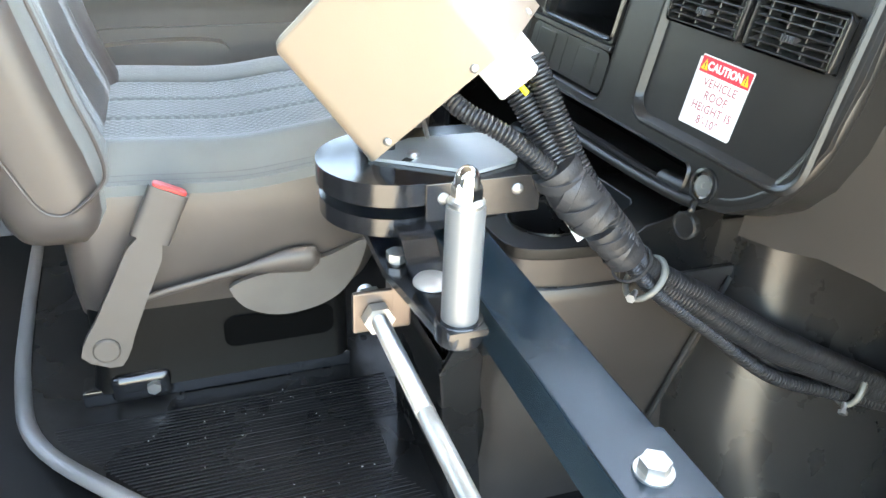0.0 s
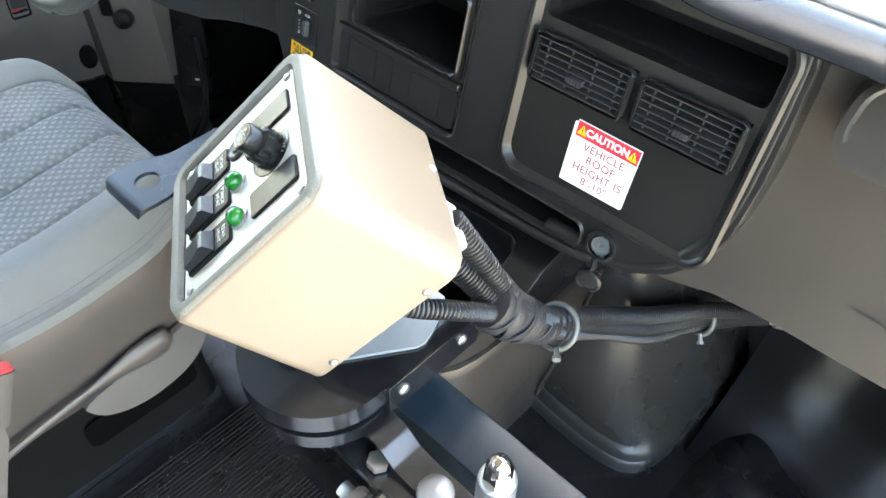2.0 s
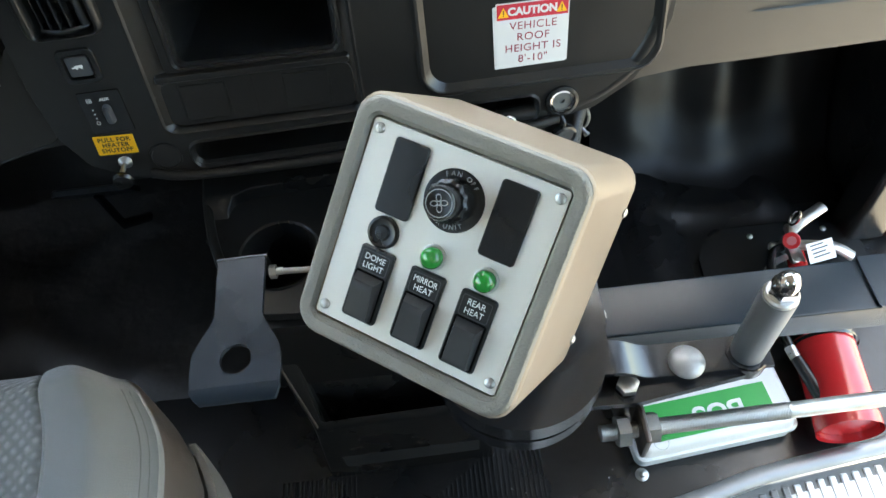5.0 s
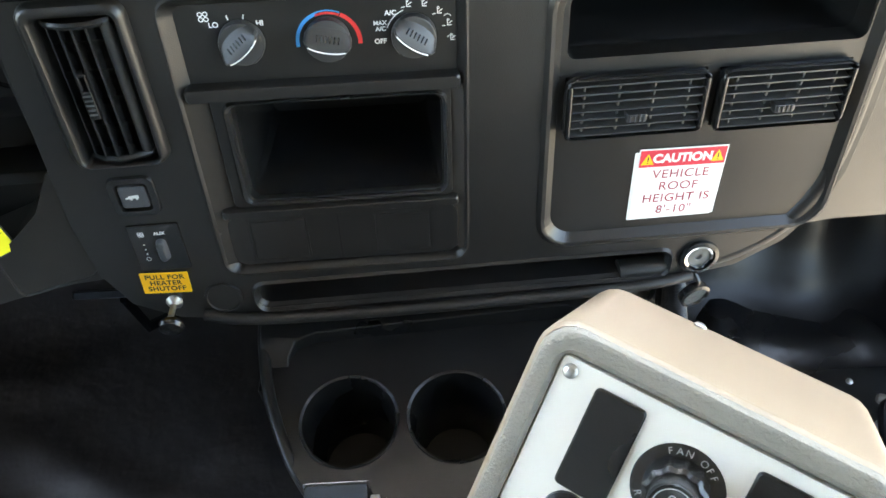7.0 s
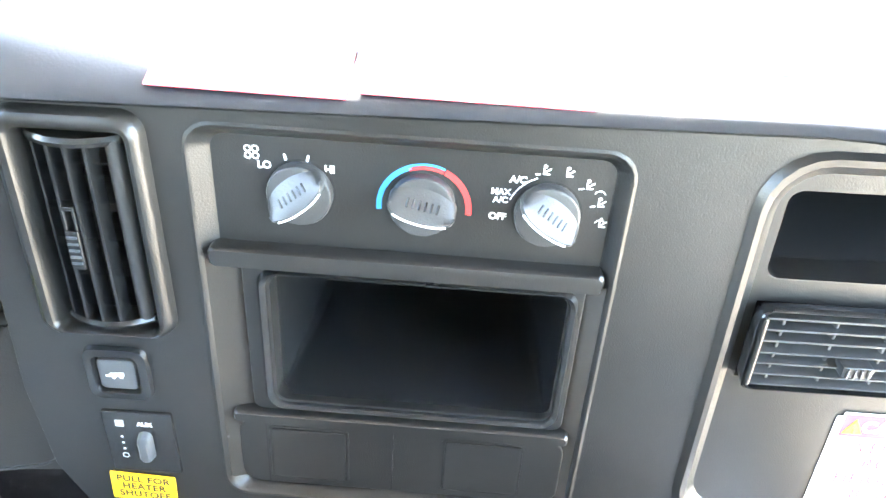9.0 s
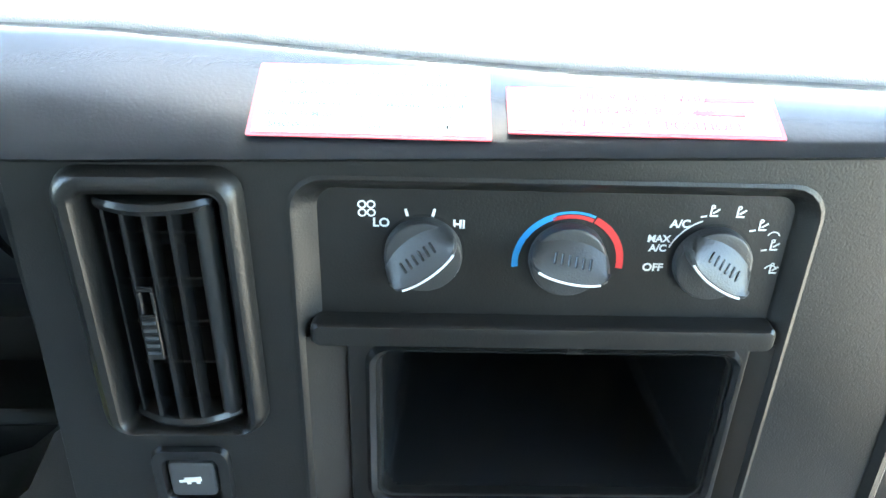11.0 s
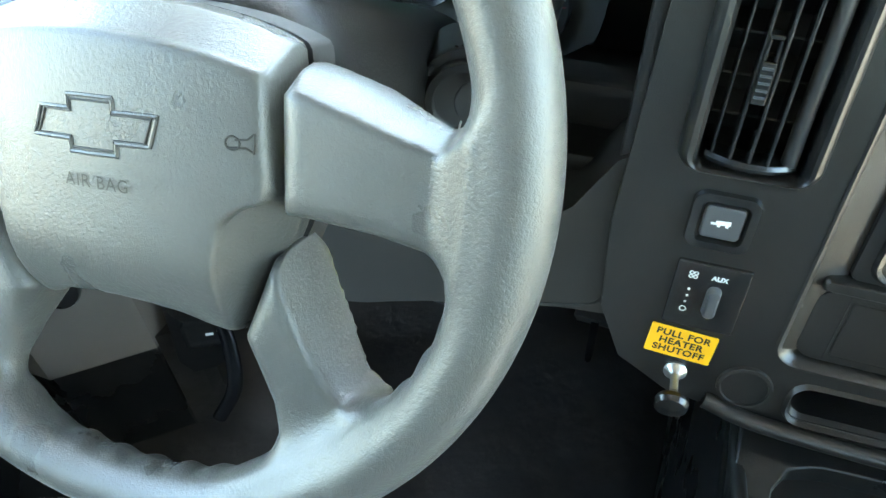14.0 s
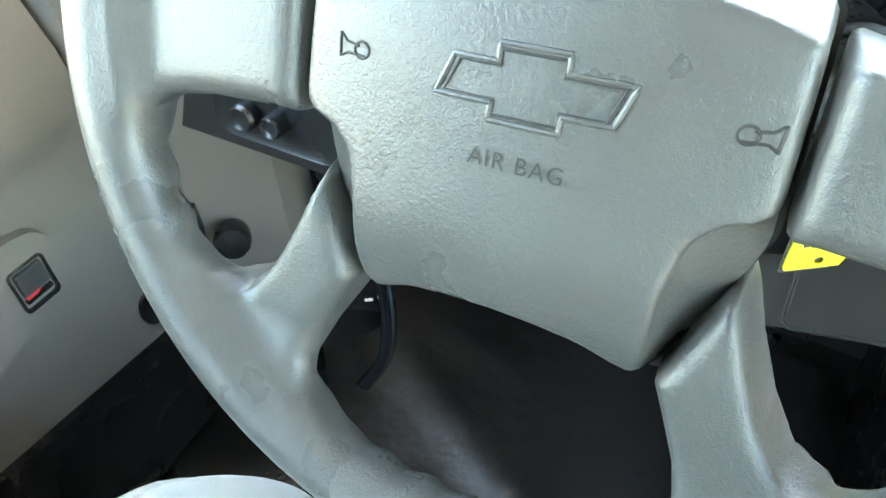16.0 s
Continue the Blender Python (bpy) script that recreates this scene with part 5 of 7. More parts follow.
part("clevis", rounded(joined(span(0.362, 0.369, -0.452, -0.408, -0.374, -0.326), span(0.345, 0.369, -0.412, -0.390, -0.374, -0.318)), 0.003, 2), material("bronzed_steel", (0.12, 0.10, 0.088), 0.3, metal=0.8), rod)

# ---- loose bracket plate by the seat ----
bp = thing("pedal_plate", "grey steel plate with a round hole and bent ends", "bracket", axes((0.0015, -0.403, -0.151), (0.999, 0.0, 0.02), (0, 0.998, 0.045)))
pl = [(-0.0215, 0.100), (0.0215, 0.100), (0.0210, 0.046)]
pl += [(0.0205 + 0.0175 * smooth_step(0.046, 0.002, 0.046 - 0.0044 * k), 0.046 - 0.0044 * k) for k in range(1, 11)]
pl += [(0.0385, -0.012), (0.0375, -0.023), (-0.0375, -0.023), (-0.0385, -0.012)]
pl += [(-0.0205 - 0.0175 * smooth_step(0.046, 0.002, 0.002 + 0.0044 * k), 0.002 + 0.0044 * k) for k in range(0, 10)] + [(-0.0210, 0.046)]
hole = moved(lathe([(0.0135, -0.05), (0.0135, 0.05)], 32), pose(0, 0, 0))
part("plate", carve(prism(pl, -0.0022, 0.0022), [hole]), PLATE, bp, "", 20)
lip = [(-0.0225, 0.0), (-0.027, -0.0008), (-0.031, -0.0035), (-0.034, -0.0085)]
part("front_lip", skin([[(sx * (0.0378 - 0.006 * (k / 3) ** 2), y, z + dz) for sx, dz in ((-1, 0.0022), (1, 0.0022), (1, -0.0022), (-1, -0.0022))] for k, (y, z) in enumerate(lip)]), PLATE, bp)
part("rear_flange", span(-0.023, 0.023, 0.097, 0.1015, -0.030, 0.0022, 0.0012, 2), BLACKPAINT, bp)
part("side_bolt", moved(joined(hexhead(0.0065, 0.006), lathe([(0.0035, 0.0), (0.0035, 0.012)], 12)), pose(0.023, 0.088, -0.010, 0, 90, 0)), STEEL, bp)
part("tie_rod", tube([(0.03, 0.088, -0.010), (0.10, 0.084, -0.012), (0.222, 0.070, -0.078)], 0.0028, 8), STEEL, bp, "thin steel tie rod to the stand")

# ---- wiring harness ----
har = thing("wiring_harness", "bundle of black corrugated cables taped and clamped", "cable bundle")
part("conduit", conduit([(0.285, -0.335, -0.150), (0.308, -0.318, -0.166), (0.330, -0.275, -0.190), (0.338, -0.225, -0.232), (0.342, -0.175, -0.285), (0.346, -0.120, -0.345), (0.350, -0.070, -0.398), (0.366, 0.010, -0.458), (0.396, 0.10, -0.526), (0.434, 0.20, -0.552), (0.485, 0.28, -0.560)], 0.0105), CONDUIT, har)
part("conduit", conduit([(0.272, -0.262, -0.135), (0.290, -0.245, -0.165), (0.316, -0.220, -0.212), (0.336, -0.195, -0.255), (0.345, -0.140, -0.318), (0.338, -0.080, -0.378), (0.362, -0.010, -0.422), (0.396, 0.08, -0.478), (0.436, 0.20, -0.528), (0.50, 0.30, -0.560)], 0.0150), CONDUIT, har)
part("conduit", conduit([(0.288, -0.240, -0.118), (0.305, -0.225, -0.155), (0.325, -0.205, -0.205), (0.342, -0.185, -0.245), (0.352, -0.140, -0.300), (0.340, -0.085, -0.362), (0.362, -0.010, -0.404), (0.394, 0.08, -0.456), (0.436, 0.20, -0.512), (0.50, 0.30, -0.548)], 0.0135), CONDUIT, har)
part("tape_wrap", tube(curve([(0.331, -0.222, -0.226), (0.339, -0.197, -0.257), (0.345, -0.168, -0.288)], 6), lambda t: 0.0275 + 0.0015 * math.sin(t * 19), 18, sx=0.85), TAPE, har, "black cloth tape wrap")
part("tape_wrap", tube(curve([(0.345, -0.160, -0.297), (0.347, -0.140, -0.320), (0.345, -0.120, -0.343)], 6), lambda t: 0.0235 + 0.0010 * math.sin(t * 16), 18, sx=0.85), TAPE, har)

for tx, ty, tz, tilt, r in ((0.3335, -0.214, -0.236, 24, 0.0292), (0.337, -0.204, -0.249, -28, 0.0296), (0.3405, -0.190, -0.265, 18, 0.0294), (0.343, -0.178, -0.278, -14, 0.0288), (0.346, -0.150, -0.309, 16, 0.0250), (0.346, -0.134, -0.327, -20, 0.0248)):
    tm = along((tx, ty, tz), (tx + 0.006, ty + 0.028, tz - 0.031)) @ pose(0, 0, 0, tilt, tilt * 0.6, 0)
    part("tape_turn", moved(skin([circle(r - 0.001, -0.0068, 30), circle(r, -0.0062, 30), circle(r * 1.015, 0.0, 30), circle(r, 0.0062, 30), circle(r - 0.001, 0.0068, 30)], False, False), tm @ Matrix.Diagonal((0.88, 1.0, 1.0, 1.0))), TAPE, har)


def pclamp(c, d, r, wing):
    ring = [Vector((r * math.cos(a), r * math.sin(a), 0)) for a in [2 * math.pi * k / 30 for k in range(30)]]
    m = along(c, Vector(c) + Vector(d))
    cl = part("clamp", tube([m @ p for p in ring], 0.0042, 10, True), CLAMP, har, "grey rubber-lined metal clamp")
    part("clamp_bolt", moved(joined(hexhead(0.006, 0.005), lathe([(0.0035, -0.012), (0.0035, 0.004)], 12)), Matrix.Translation(Vector(c) + Vector(wing)) @ along((0, 0, 0), wing)), STEEL, cl)


pclamp((0.340, -0.085, -0.380), (0.12, 0.72, -0.60), 0.029, (0.028, -0.035, -0.004))
pclamp((0.430, 0.205, -0.540), (0.35, 0.85, -0.30), 0.0265, (0.020, -0.022, -0.022))
part("white_plug", moved(span(-0.006, 0.006, -0.022, 0.022, -0.004, 0.004, 0.001, 1), axes((0.328, -0.190, -0.298), (0.5, -0.5, 0.1), (0.1, 0.6, -0.6))), WHITE, har, "white plastic connector end")
part("cable_tie", moved(skin([circle(0.0245, -0.0022, 24), circle(0.0265, -0.002, 24), circle(0.0265, 0.002, 24), circle(0.0245, 0.0022, 24)], False, False), along((0.345, -0.112, -0.352), (0.345, -0.05, -0.41))), TAPE, har)
part("wire_end", moved(joined(lathe([(0.007, 0), (0.007, 0.03)], 12), moved(lathe([(0.011, 0), (0.011, 0.012)], 14), pose(0, 0, 0.03))), along((0.49, 0.295, -0.565), (0.56, 0.34, -0.575))), STEEL, har)
part("red_wire", tube([(0.47, 0.275, -0.578), (0.487, 0.29, -0.582), (0.50, 0.305, -0.577)], 0.003, 8), REDPAINT, har)


# ---- instrument cluster ----
CL = axes((-0.496, 0.1765, -0.0705), (0.995, 0.10, 0.0), (0, 0.25, 0.968)) @ Matrix.Scale(1.16, 4)
clu = thing("instrument_cluster", "grey gauge cluster with round speedometer", "instrument cluster", CL)
part("backing", prism(softened([(-0.155, -0.095), (0.150, -0.095), (0.165, -0.02), (0.140, 0.050), (0.06, 0.085), (-0.06, 0.088), (-0.145, 0.055), (-0.165, -0.02)], 2), -0.02, -0.0085, 0.002), BINNACLE, clu)


def gauge(name, cx, cy, r, hub, angle, label, flat=None):
    pts = circle(r, 0, 48)
    if flat:
        pts = [(x, max(y, flat), z) for x, y, z in pts]
    g = part(name, moved(skin([[(x * 1.08, y * 1.08, 0.004) for x, y, z in pts], [(x * 1.06, y * 1.06, 0.007) for x, y, z in pts], [(x * 1.0, y * 1.0, 0.005) for x, y, z in pts], [(x * 0.985, y * 0.985, -0.003) for x, y, z in pts]], False, False), pose(cx, cy, -0.006)), GLOSSBLACK, clu, label)
    part("dial_face", moved(skin([[(x, y, -0.0032) for x, y, z in pts], [(x, y, -0.0018) for x, y, z in pts]]), pose(cx, cy, -0.003)), DIAL, g)
    hx, hy = hub
    a = radians(angle)
    part("needle", moved(skin([[(0.004, -0.0013, 0), (0.004, 0.0013, 0), (r * 0.78, 0.0005, 0), (r * 0.78, -0.0005, 0)], [(0.004, -0.0013, 0.0012), (0.004, 0.0013, 0.0012), (r * 0.78, 0.0005, 0.0012), (r * 0.78, -0.0005, 0.0012)]]), pose(hx, hy, 0.001, 0, 0, angle)), ORANGE, g)
    hr = min(0.0095, r * 0.27)
    part("needle_hub", moved(lathe([(hr, -0.004), (hr, 0.004), (hr * 0.85, 0.0055), (0, 0.006)], 26), pose(hx, hy, 0)), GLOSSBLACK, g)
    return g


FACE = -0.0046
speedo = gauge("speedometer", 0.0, 0.0, 0.0572, (-0.001, -0.006), 199, "large round speedometer", -0.049)
for k in range(51):
    a = radians(204 - 228 * k / 50)
    long = k % 5 == 0
    part("tick", moved(span(0.0480 if long else 0.0502, 0.0545, -0.00045 if long else -0.00025, 0.00045 if long else 0.00025, FACE, FACE + 0.0004), pose(0, -0.004, 0, 0, 0, math.degrees(a))), PRINT, speedo)
for n in range(11):
    a = radians(204 - 22.8 * n)
    big = n % 2 == 0
    lettering(str(n * 10), 0.0088 if big else 0.0066, pose(0.0408 * math.cos(a), -0.004 + 0.0408 * math.sin(a), FACE + 0.0003), PRINT, speedo, bold=0.0002)
for n in range(1, 9):
    a = radians(204 - 22.8 * n * 20 / 16.1)
    lettering(str(n * 20), 0.0050, pose(0.0262 * math.cos(a), -0.004 + 0.0262 * math.sin(a), FACE + 0.0003), BUTTON, speedo)
lettering("km/h", 0.0050, pose(0.0, 0.0125, FACE + 0.0003), PRINT, speedo)
lettering("MPH", 0.0052, pose(-0.037, -0.033, FACE + 0.0003), PRINT, speedo)
part("display", span(-0.0150, 0.0210, -0.0440, -0.0250, FACE - 0.0005, FACE + 0.0004), LCD, speedo, "teal lit gear and odometer display")
lettering("PRND32", 0.0054, pose(0.003, -0.0300, FACE + 0.0008), LCDTEXT, speedo, spacing=1.3)
lettering("31412", 0.0058, pose(0.008, -0.0390, FACE + 0.0008), LCDTEXT, speedo, spacing=1.2)
lettering("TRIP", 0.0044, pose(0.041, -0.0335, FACE + 0.0008), PRINT, speedo)
for k in range(2):
    part("small_print_bar", span(0.036, 0.046, -0.0400 - 0.0045 * k, -0.0380 - 0.0045 * k, FACE, FACE + 0.0005), BUTTON, speedo)
part("trip_stem", moved(lathe([(0.0035, -0.002), (0.0035, 0.020), (0.0028, 0.021)], 16), pose(0.056, -0.046, 0)), GLOSSBLACK, speedo)
for nm, cx, cy, hx, hy, ang, marks in (("fuel_gauge", 0.0985, 0.006, 0.0925, -0.003, 36, ("F", "1/2", "E")), ("oil_gauge", -0.097, 0.010, -0.091, 0.000, 128, ("0", "40", "80")), ("temperature_gauge", -0.108, -0.048, -0.116, -0.056, 22, ("260", "", "100")), ("voltage_gauge", 0.104, -0.046, 0.108, -0.054, 60, ("", "", ""))):
    g = gauge(nm, cx, cy, 0.0285, (hx, hy), ang, "small round gauge with orange needle")
    for k in range(9):
        a = 100 - k * 12 if cx > 0 or cy < 0 else 70 + k * 12
        part("tick", moved(span(0.0215, 0.0262, -0.0004, 0.0004, FACE, FACE + 0.0004), pose(cx, cy, 0, 0, 0, a)), REDINK if k == 8 else PRINT, g)
    for words, (dx, dy) in zip(marks, ((-0.004, 0.013), (0.010, 0.008), (0.015, -0.003))):
        if words:
            lettering(words, 0.0055, pose(cx + dx, cy + dy, FACE + 0.0003), PRINT, g)
for s, x, y in ((1, -0.0720, 0.042), (-1, 0.0720, 0.040)):
    pod = part("turn_lamp", moved(lathe([(0.0085, -0.004), (0.0085, 0.001), (0.0070, 0.0015), (0.0065, -0.001), (0, -0.001)], 24), pose(x, y, 0)), GLOSSBLACK, clu, "black pod with a lit green arrow")
    part("arrow", prism([(x - s * 0.0045, y), (x, y + 0.004), (x, y + 0.0015), (x + s * 0.004, y + 0.0015), (x + s * 0.004, y - 0.0015), (x, y - 0.0015), (x, y - 0.004)], -0.0006, 0.0006), GLOWGREEN, pod)

part("shelf_lip", tube(curve([(-0.170, -0.098, 0.030), (-0.08, -0.079, 0.040), (0.01, -0.074, 0.042), (0.09, -0.082, 0.036), (0.150, -0.108, 0.022)], 8), 0.005, 10), BINNACLE, clu)

# ---- steering column ----
ta = radians(27)
WC = Vector((-0.4625, -0.2187, 0.0100))
COL = axes(WC, (1, 0, 0), (0, math.sin(ta), math.cos(ta)))     # z towards the driver
col = thing("steering_column", "black plastic steering column with shift lever", "steering column", COL)


def oval(w, h, z, y=0.0, n=64):
    return [(w * (abs(math.cos(a)) ** 0.7) * (1 if math.cos(a) >= 0 else -1), y + h * (abs(math.sin(a)) ** 0.7) * (1 if math.sin(a) >= 0 else -1), z) for a in [2 * math.pi * k / n for k in range(n)]]


part("shroud", skin([oval(0.030, 0.027, -0.040, 0.004), oval(0.050, 0.045, -0.0425, 0.004), oval(0.064, 0.057, -0.048, 0.004), oval(0.073, 0.065, -0.058, 0.004), oval(0.0785, 0.069, -0.073, 0.003), oval(0.080, 0.070, -0.10, 0.002), oval(0.078, 0.068, -0.19, -0.005), oval(0.070, 0.062, -0.34, -0.010)]), material("black_column_plastic", (0.009, 0.0088, 0.0086), 0.42, grain=0.5, grain_size=500, spec=0.14), col, "", 75)
part("shroud_seam", skin([oval(0.0815, 0.0020, -0.060, -0.006), oval(0.0815, 0.0020, -0.18, -0.010)]), DEEP, col)
LOCK = Vector((-0.3595, -0.046, -0.070))
lm = along(LOCK, LOCK + Vector((0.30, -0.90, 0.28)))
lock = part("ignition_housing", moved(lathe([(0.033, -0.08), (0.033, -0.020), (0.0315, -0.015), (0.027, -0.013)], 36), COL.inverted() @ lm), BLACKLOW, col, "round black ignition housing")
part("lock_ring", moved(lathe([(0.0265, -0.03), (0.0265, -0.008), (0.0250, -0.004), (0.0205, -0.003), (0.0195, -0.010)], 36), COL.inverted() @ lm), GLOSSBLACK, lock)
lever_pts = [COL.inverted() @ Vector(p) for p in ((-0.372, 0.020, -0.100), (-0.340, 0.014, -0.066), (-0.324, 0.006, -0.022), (-0.322, -0.006, 0.020), (-0.3175, -0.024, 0.036), (-0.310, -0.042, 0.032), (-0.302, -0.052, 0.034), (-0.286, -0.054, 0.045))]
lever_arm = part("shift_lever", tube(curve(lever_pts, 6), 0.0095, 14), BLACKLOW, col, "black column shift lever")
h0, h1 = COL.inverted() @ Vector((-0.291, -0.0535, 0.042)), COL.inverted() @ Vector((-0.226, -0.0565, 0.0835))
part("shift_handle", moved(lathe([(0.0092, 0.0), (0.0096, 0.006), (0.0086, 0.0065), (0.0088, 0.0075), (0.0104, 0.020), (0.0138, 0.052), (0.0150, 0.066), (0.0146, 0.073), (0.0118, 0.0785), (0.0060, 0.0800), (0.0025, 0.0797), (0.0, 0.0790)], 32), along(h0, h1)), material("charcoal_lever_plastic", (0.020, 0.020, 0.0195), 0.28, grain=0.35), lever_arm, "charcoal tapered grip")
sg = [COL.inverted() @ Vector(p) for p in ((-0.53, -0.09, -0.03), (-0.60, -0.085, -0.035), (-0.68, -0.08, -0.04))]
stalk = part("turn_stalk", tube(curve(sg, 6), lambda t: 0.008 + 0.008 * t, 14), GLOSSBLACK, col, "black turn signal stalk")
part("hazard_stem", moved(box(0.030, 0.018, 0.013, 0, 0, 0, 0.003, 2), COL.inverted() @ pose(-0.490, -0.030, -0.021, 10, 0, 0)), GLOSSBLACK, col)

# ---- key with ring and yellow tag ----
KM = along((-0.350, -0.055, -0.053), Vector((-0.350, -0.055, -0.053)) + Vector((0.30, -0.90, 0.28)))
key = thing("key", "black-headed key in the ignition lock", "key", KM)
part("head", moved(carve(prism(softened([(-0.019, -0.013), (0.019, -0.017), (0.022, 0.0), (0.019, 0.017), (-0.019, 0.013)], 2), -0.005, 0.005), [moved(skin([rr(0.006, 0.0105, -0.012, 0.012, 0.002, -0.02), rr(0.006, 0.0105, -0.012, 0.012, 0.002, 0.02)]), pose(0.004, 0, 0))], 0.0012, 2), KM.inverted() @ axes((-0.340, -0.062, -0.050), (0.82, 0.25, 0.30), (-0.30, 0.30, 0.85))), GLOSSBLACK, key)
part("blade", moved(box(0.010, 0.003, 0.030, 0, 0, 0), pose(0, 0, -0.004)), STEEL, key)
ring_c = Vector((-0.346, -0.046, -0.089))
rm = axes(ring_c, (0.92, 0.10, 0.25), (-0.25, 0.1, 0.95))
kring = thing("key_ring", "thin steel split ring hanging from the key", "key ring", rm)
part("wire", tube([(0.0165 * math.cos(2 * math.pi * k / 40), 0.0175 * math.sin(2 * math.pi * k / 40), 0) for k in range(40)], 0.0007, 8, True), STEEL, kring)
part("clip", tube(curve([(0.003, -0.0145, 0), (0.0085, -0.020, 0.001), (0.0085, -0.026, 0.003), (0.0070, -0.031, 0.004)], 5), 0.0016, 8), STEEL, kring)
tm = axes((-0.338, -0.0545, -0.1445), (0.83, 0.55, 0.05), (-0.066, 0.010, 0.998)) @ Matrix.Scale(1.39, 4)
tag = thing("key_tag", "yellow paper key tag in a clear sleeve with handwriting", "key tag", tm)
part("card", carve(prism([p[:2] for p in rr(-0.0142, 0.0142, -0.026, 0.026, 0.0015)], -0.0006, 0.0006), [moved(lathe([(0.0022, -0.01), (0.0022, 0.01)], 16), pose(0, 0.0215, 0)), moved(lathe([(0.0022, -0.01), (0.0022, 0.01)], 16), pose(0, -0.0215, 0))]), TAGYELLOW, tag)
part("sleeve_edge", skin([rr(-0.0155, 0.0155, -0.0285, 0.029, 0.002, -0.0009), rr(-0.0155, 0.0155, -0.0285, 0.029, 0.002, -0.0007)]), KNOB, tag)
rng = random.Random(4)
for k in range(6):
    y = 0.0150 - k * 0.0052
    x = -0.0115 + rng.random() * 0.003
    while x < 0.0095:
        w = 0.0015 + rng.random() * 0.0025
        part("writing_bar", moved(span(x, x + w, -0.0011, 0.0011, 0.0006, 0.0009), pose(0, y + rng.uniform(-0.0006, 0.0006), 0)), INK, tag)
        x += w + 0.0012
for k in range(5):
    part("form_line", span(-0.0130, 0.0130, 0.0118 - k * 0.0052, 0.0121 - k * 0.0052, 0.0006, 0.00085), BUTTON, tag)

# ---- steering wheel ----
WHEELM = COL @ pose(0, 0, 0, 0, 0, 4.5)
sw = thing("steering_wheel", "grey creased vinyl four-spoke steering wheel", "steering wheel", WHEELM)
RO = 0.1815


def along_line(x, line):
    """Height of a broken line at x."""
    return np.interp(x, [p[0] for p in line], [p[1] for p in line])


def outline_distance(x, y, pts):
    """Signed distance to a closed outline, below nought inside."""
    best, inside = np.full(x.shape, 9.0), np.zeros(x.shape, bool)
    for (ax, ay), (bx, by) in zip(pts, pts[1:] + pts[:1]):
        ex, ey = bx - ax, by - ay
        t = np.clip(((x - ax) * ex + (y - ay) * ey) / (ex * ex + ey * ey), 0, 1)
        best = np.minimum(best, np.hypot(x - ax - t * ex, y - ay - t * ey))
        if ay != by:
            inside ^= ((ay > y) != (by > y)) & (x < ex * (y - ay) / ey + ax)
    return np.where(inside, -best, best)


def blend(a, b, k):
    """The lesser of two, rounded where they meet."""
    h = np.clip(0.5 + 0.5 * (b - a) / k, 0, 1)
    return b + (a - b) * h - k * h * (1 - h)


UPPER = [(0.0850, -0.0230), (0.0950, -0.0228), (0.1270, -0.0250), (0.1460, -0.0285), (0.1590, -0.0335), (0.1655, -0.0420), (0.1690, -0.0600), (0.1820, -0.0600), (0.1830, 0.0480), (0.1730, 0.0420), (0.1640, 0.0250), (0.1500, 0.0195), (0.1365, 0.0232), (0.1180, 0.0295), (0.0990, 0.0350), (0.0850, 0.0380)]
FOLD = [(0.080, 0.0300), (0.0995, 0.0262), (0.118, 0.0212), (0.1365, 0.0156), (0.1524, 0.0112), (0.1640, 0.0200), (0.175, 0.0380)]
LOWER = [(0.0790, -0.0370), (0.0605, -0.0855), (0.0675, -0.1003), (0.0745, -0.1160), (0.0785, -0.1306), (0.0780, -0.1425), (0.0690, -0.1560), (0.0560, -0.1720), (0.0800, -0.1780), (0.1480, -0.1200), (0.1420, -0.1020), (0.1270, -0.1090), (0.1120, -0.1040), (0.1005, -0.0890), (0.0915, -0.0700), (0.0850, -0.0520)]
RIDGE = [(-0.1300, 0.1250), (-0.1120, 0.1160), (-0.1005, 0.1040), (-0.0845, 0.0935), (-0.0660, 0.0850), (-0.0480, 0.0775), (-0.0330, 0.0730)]


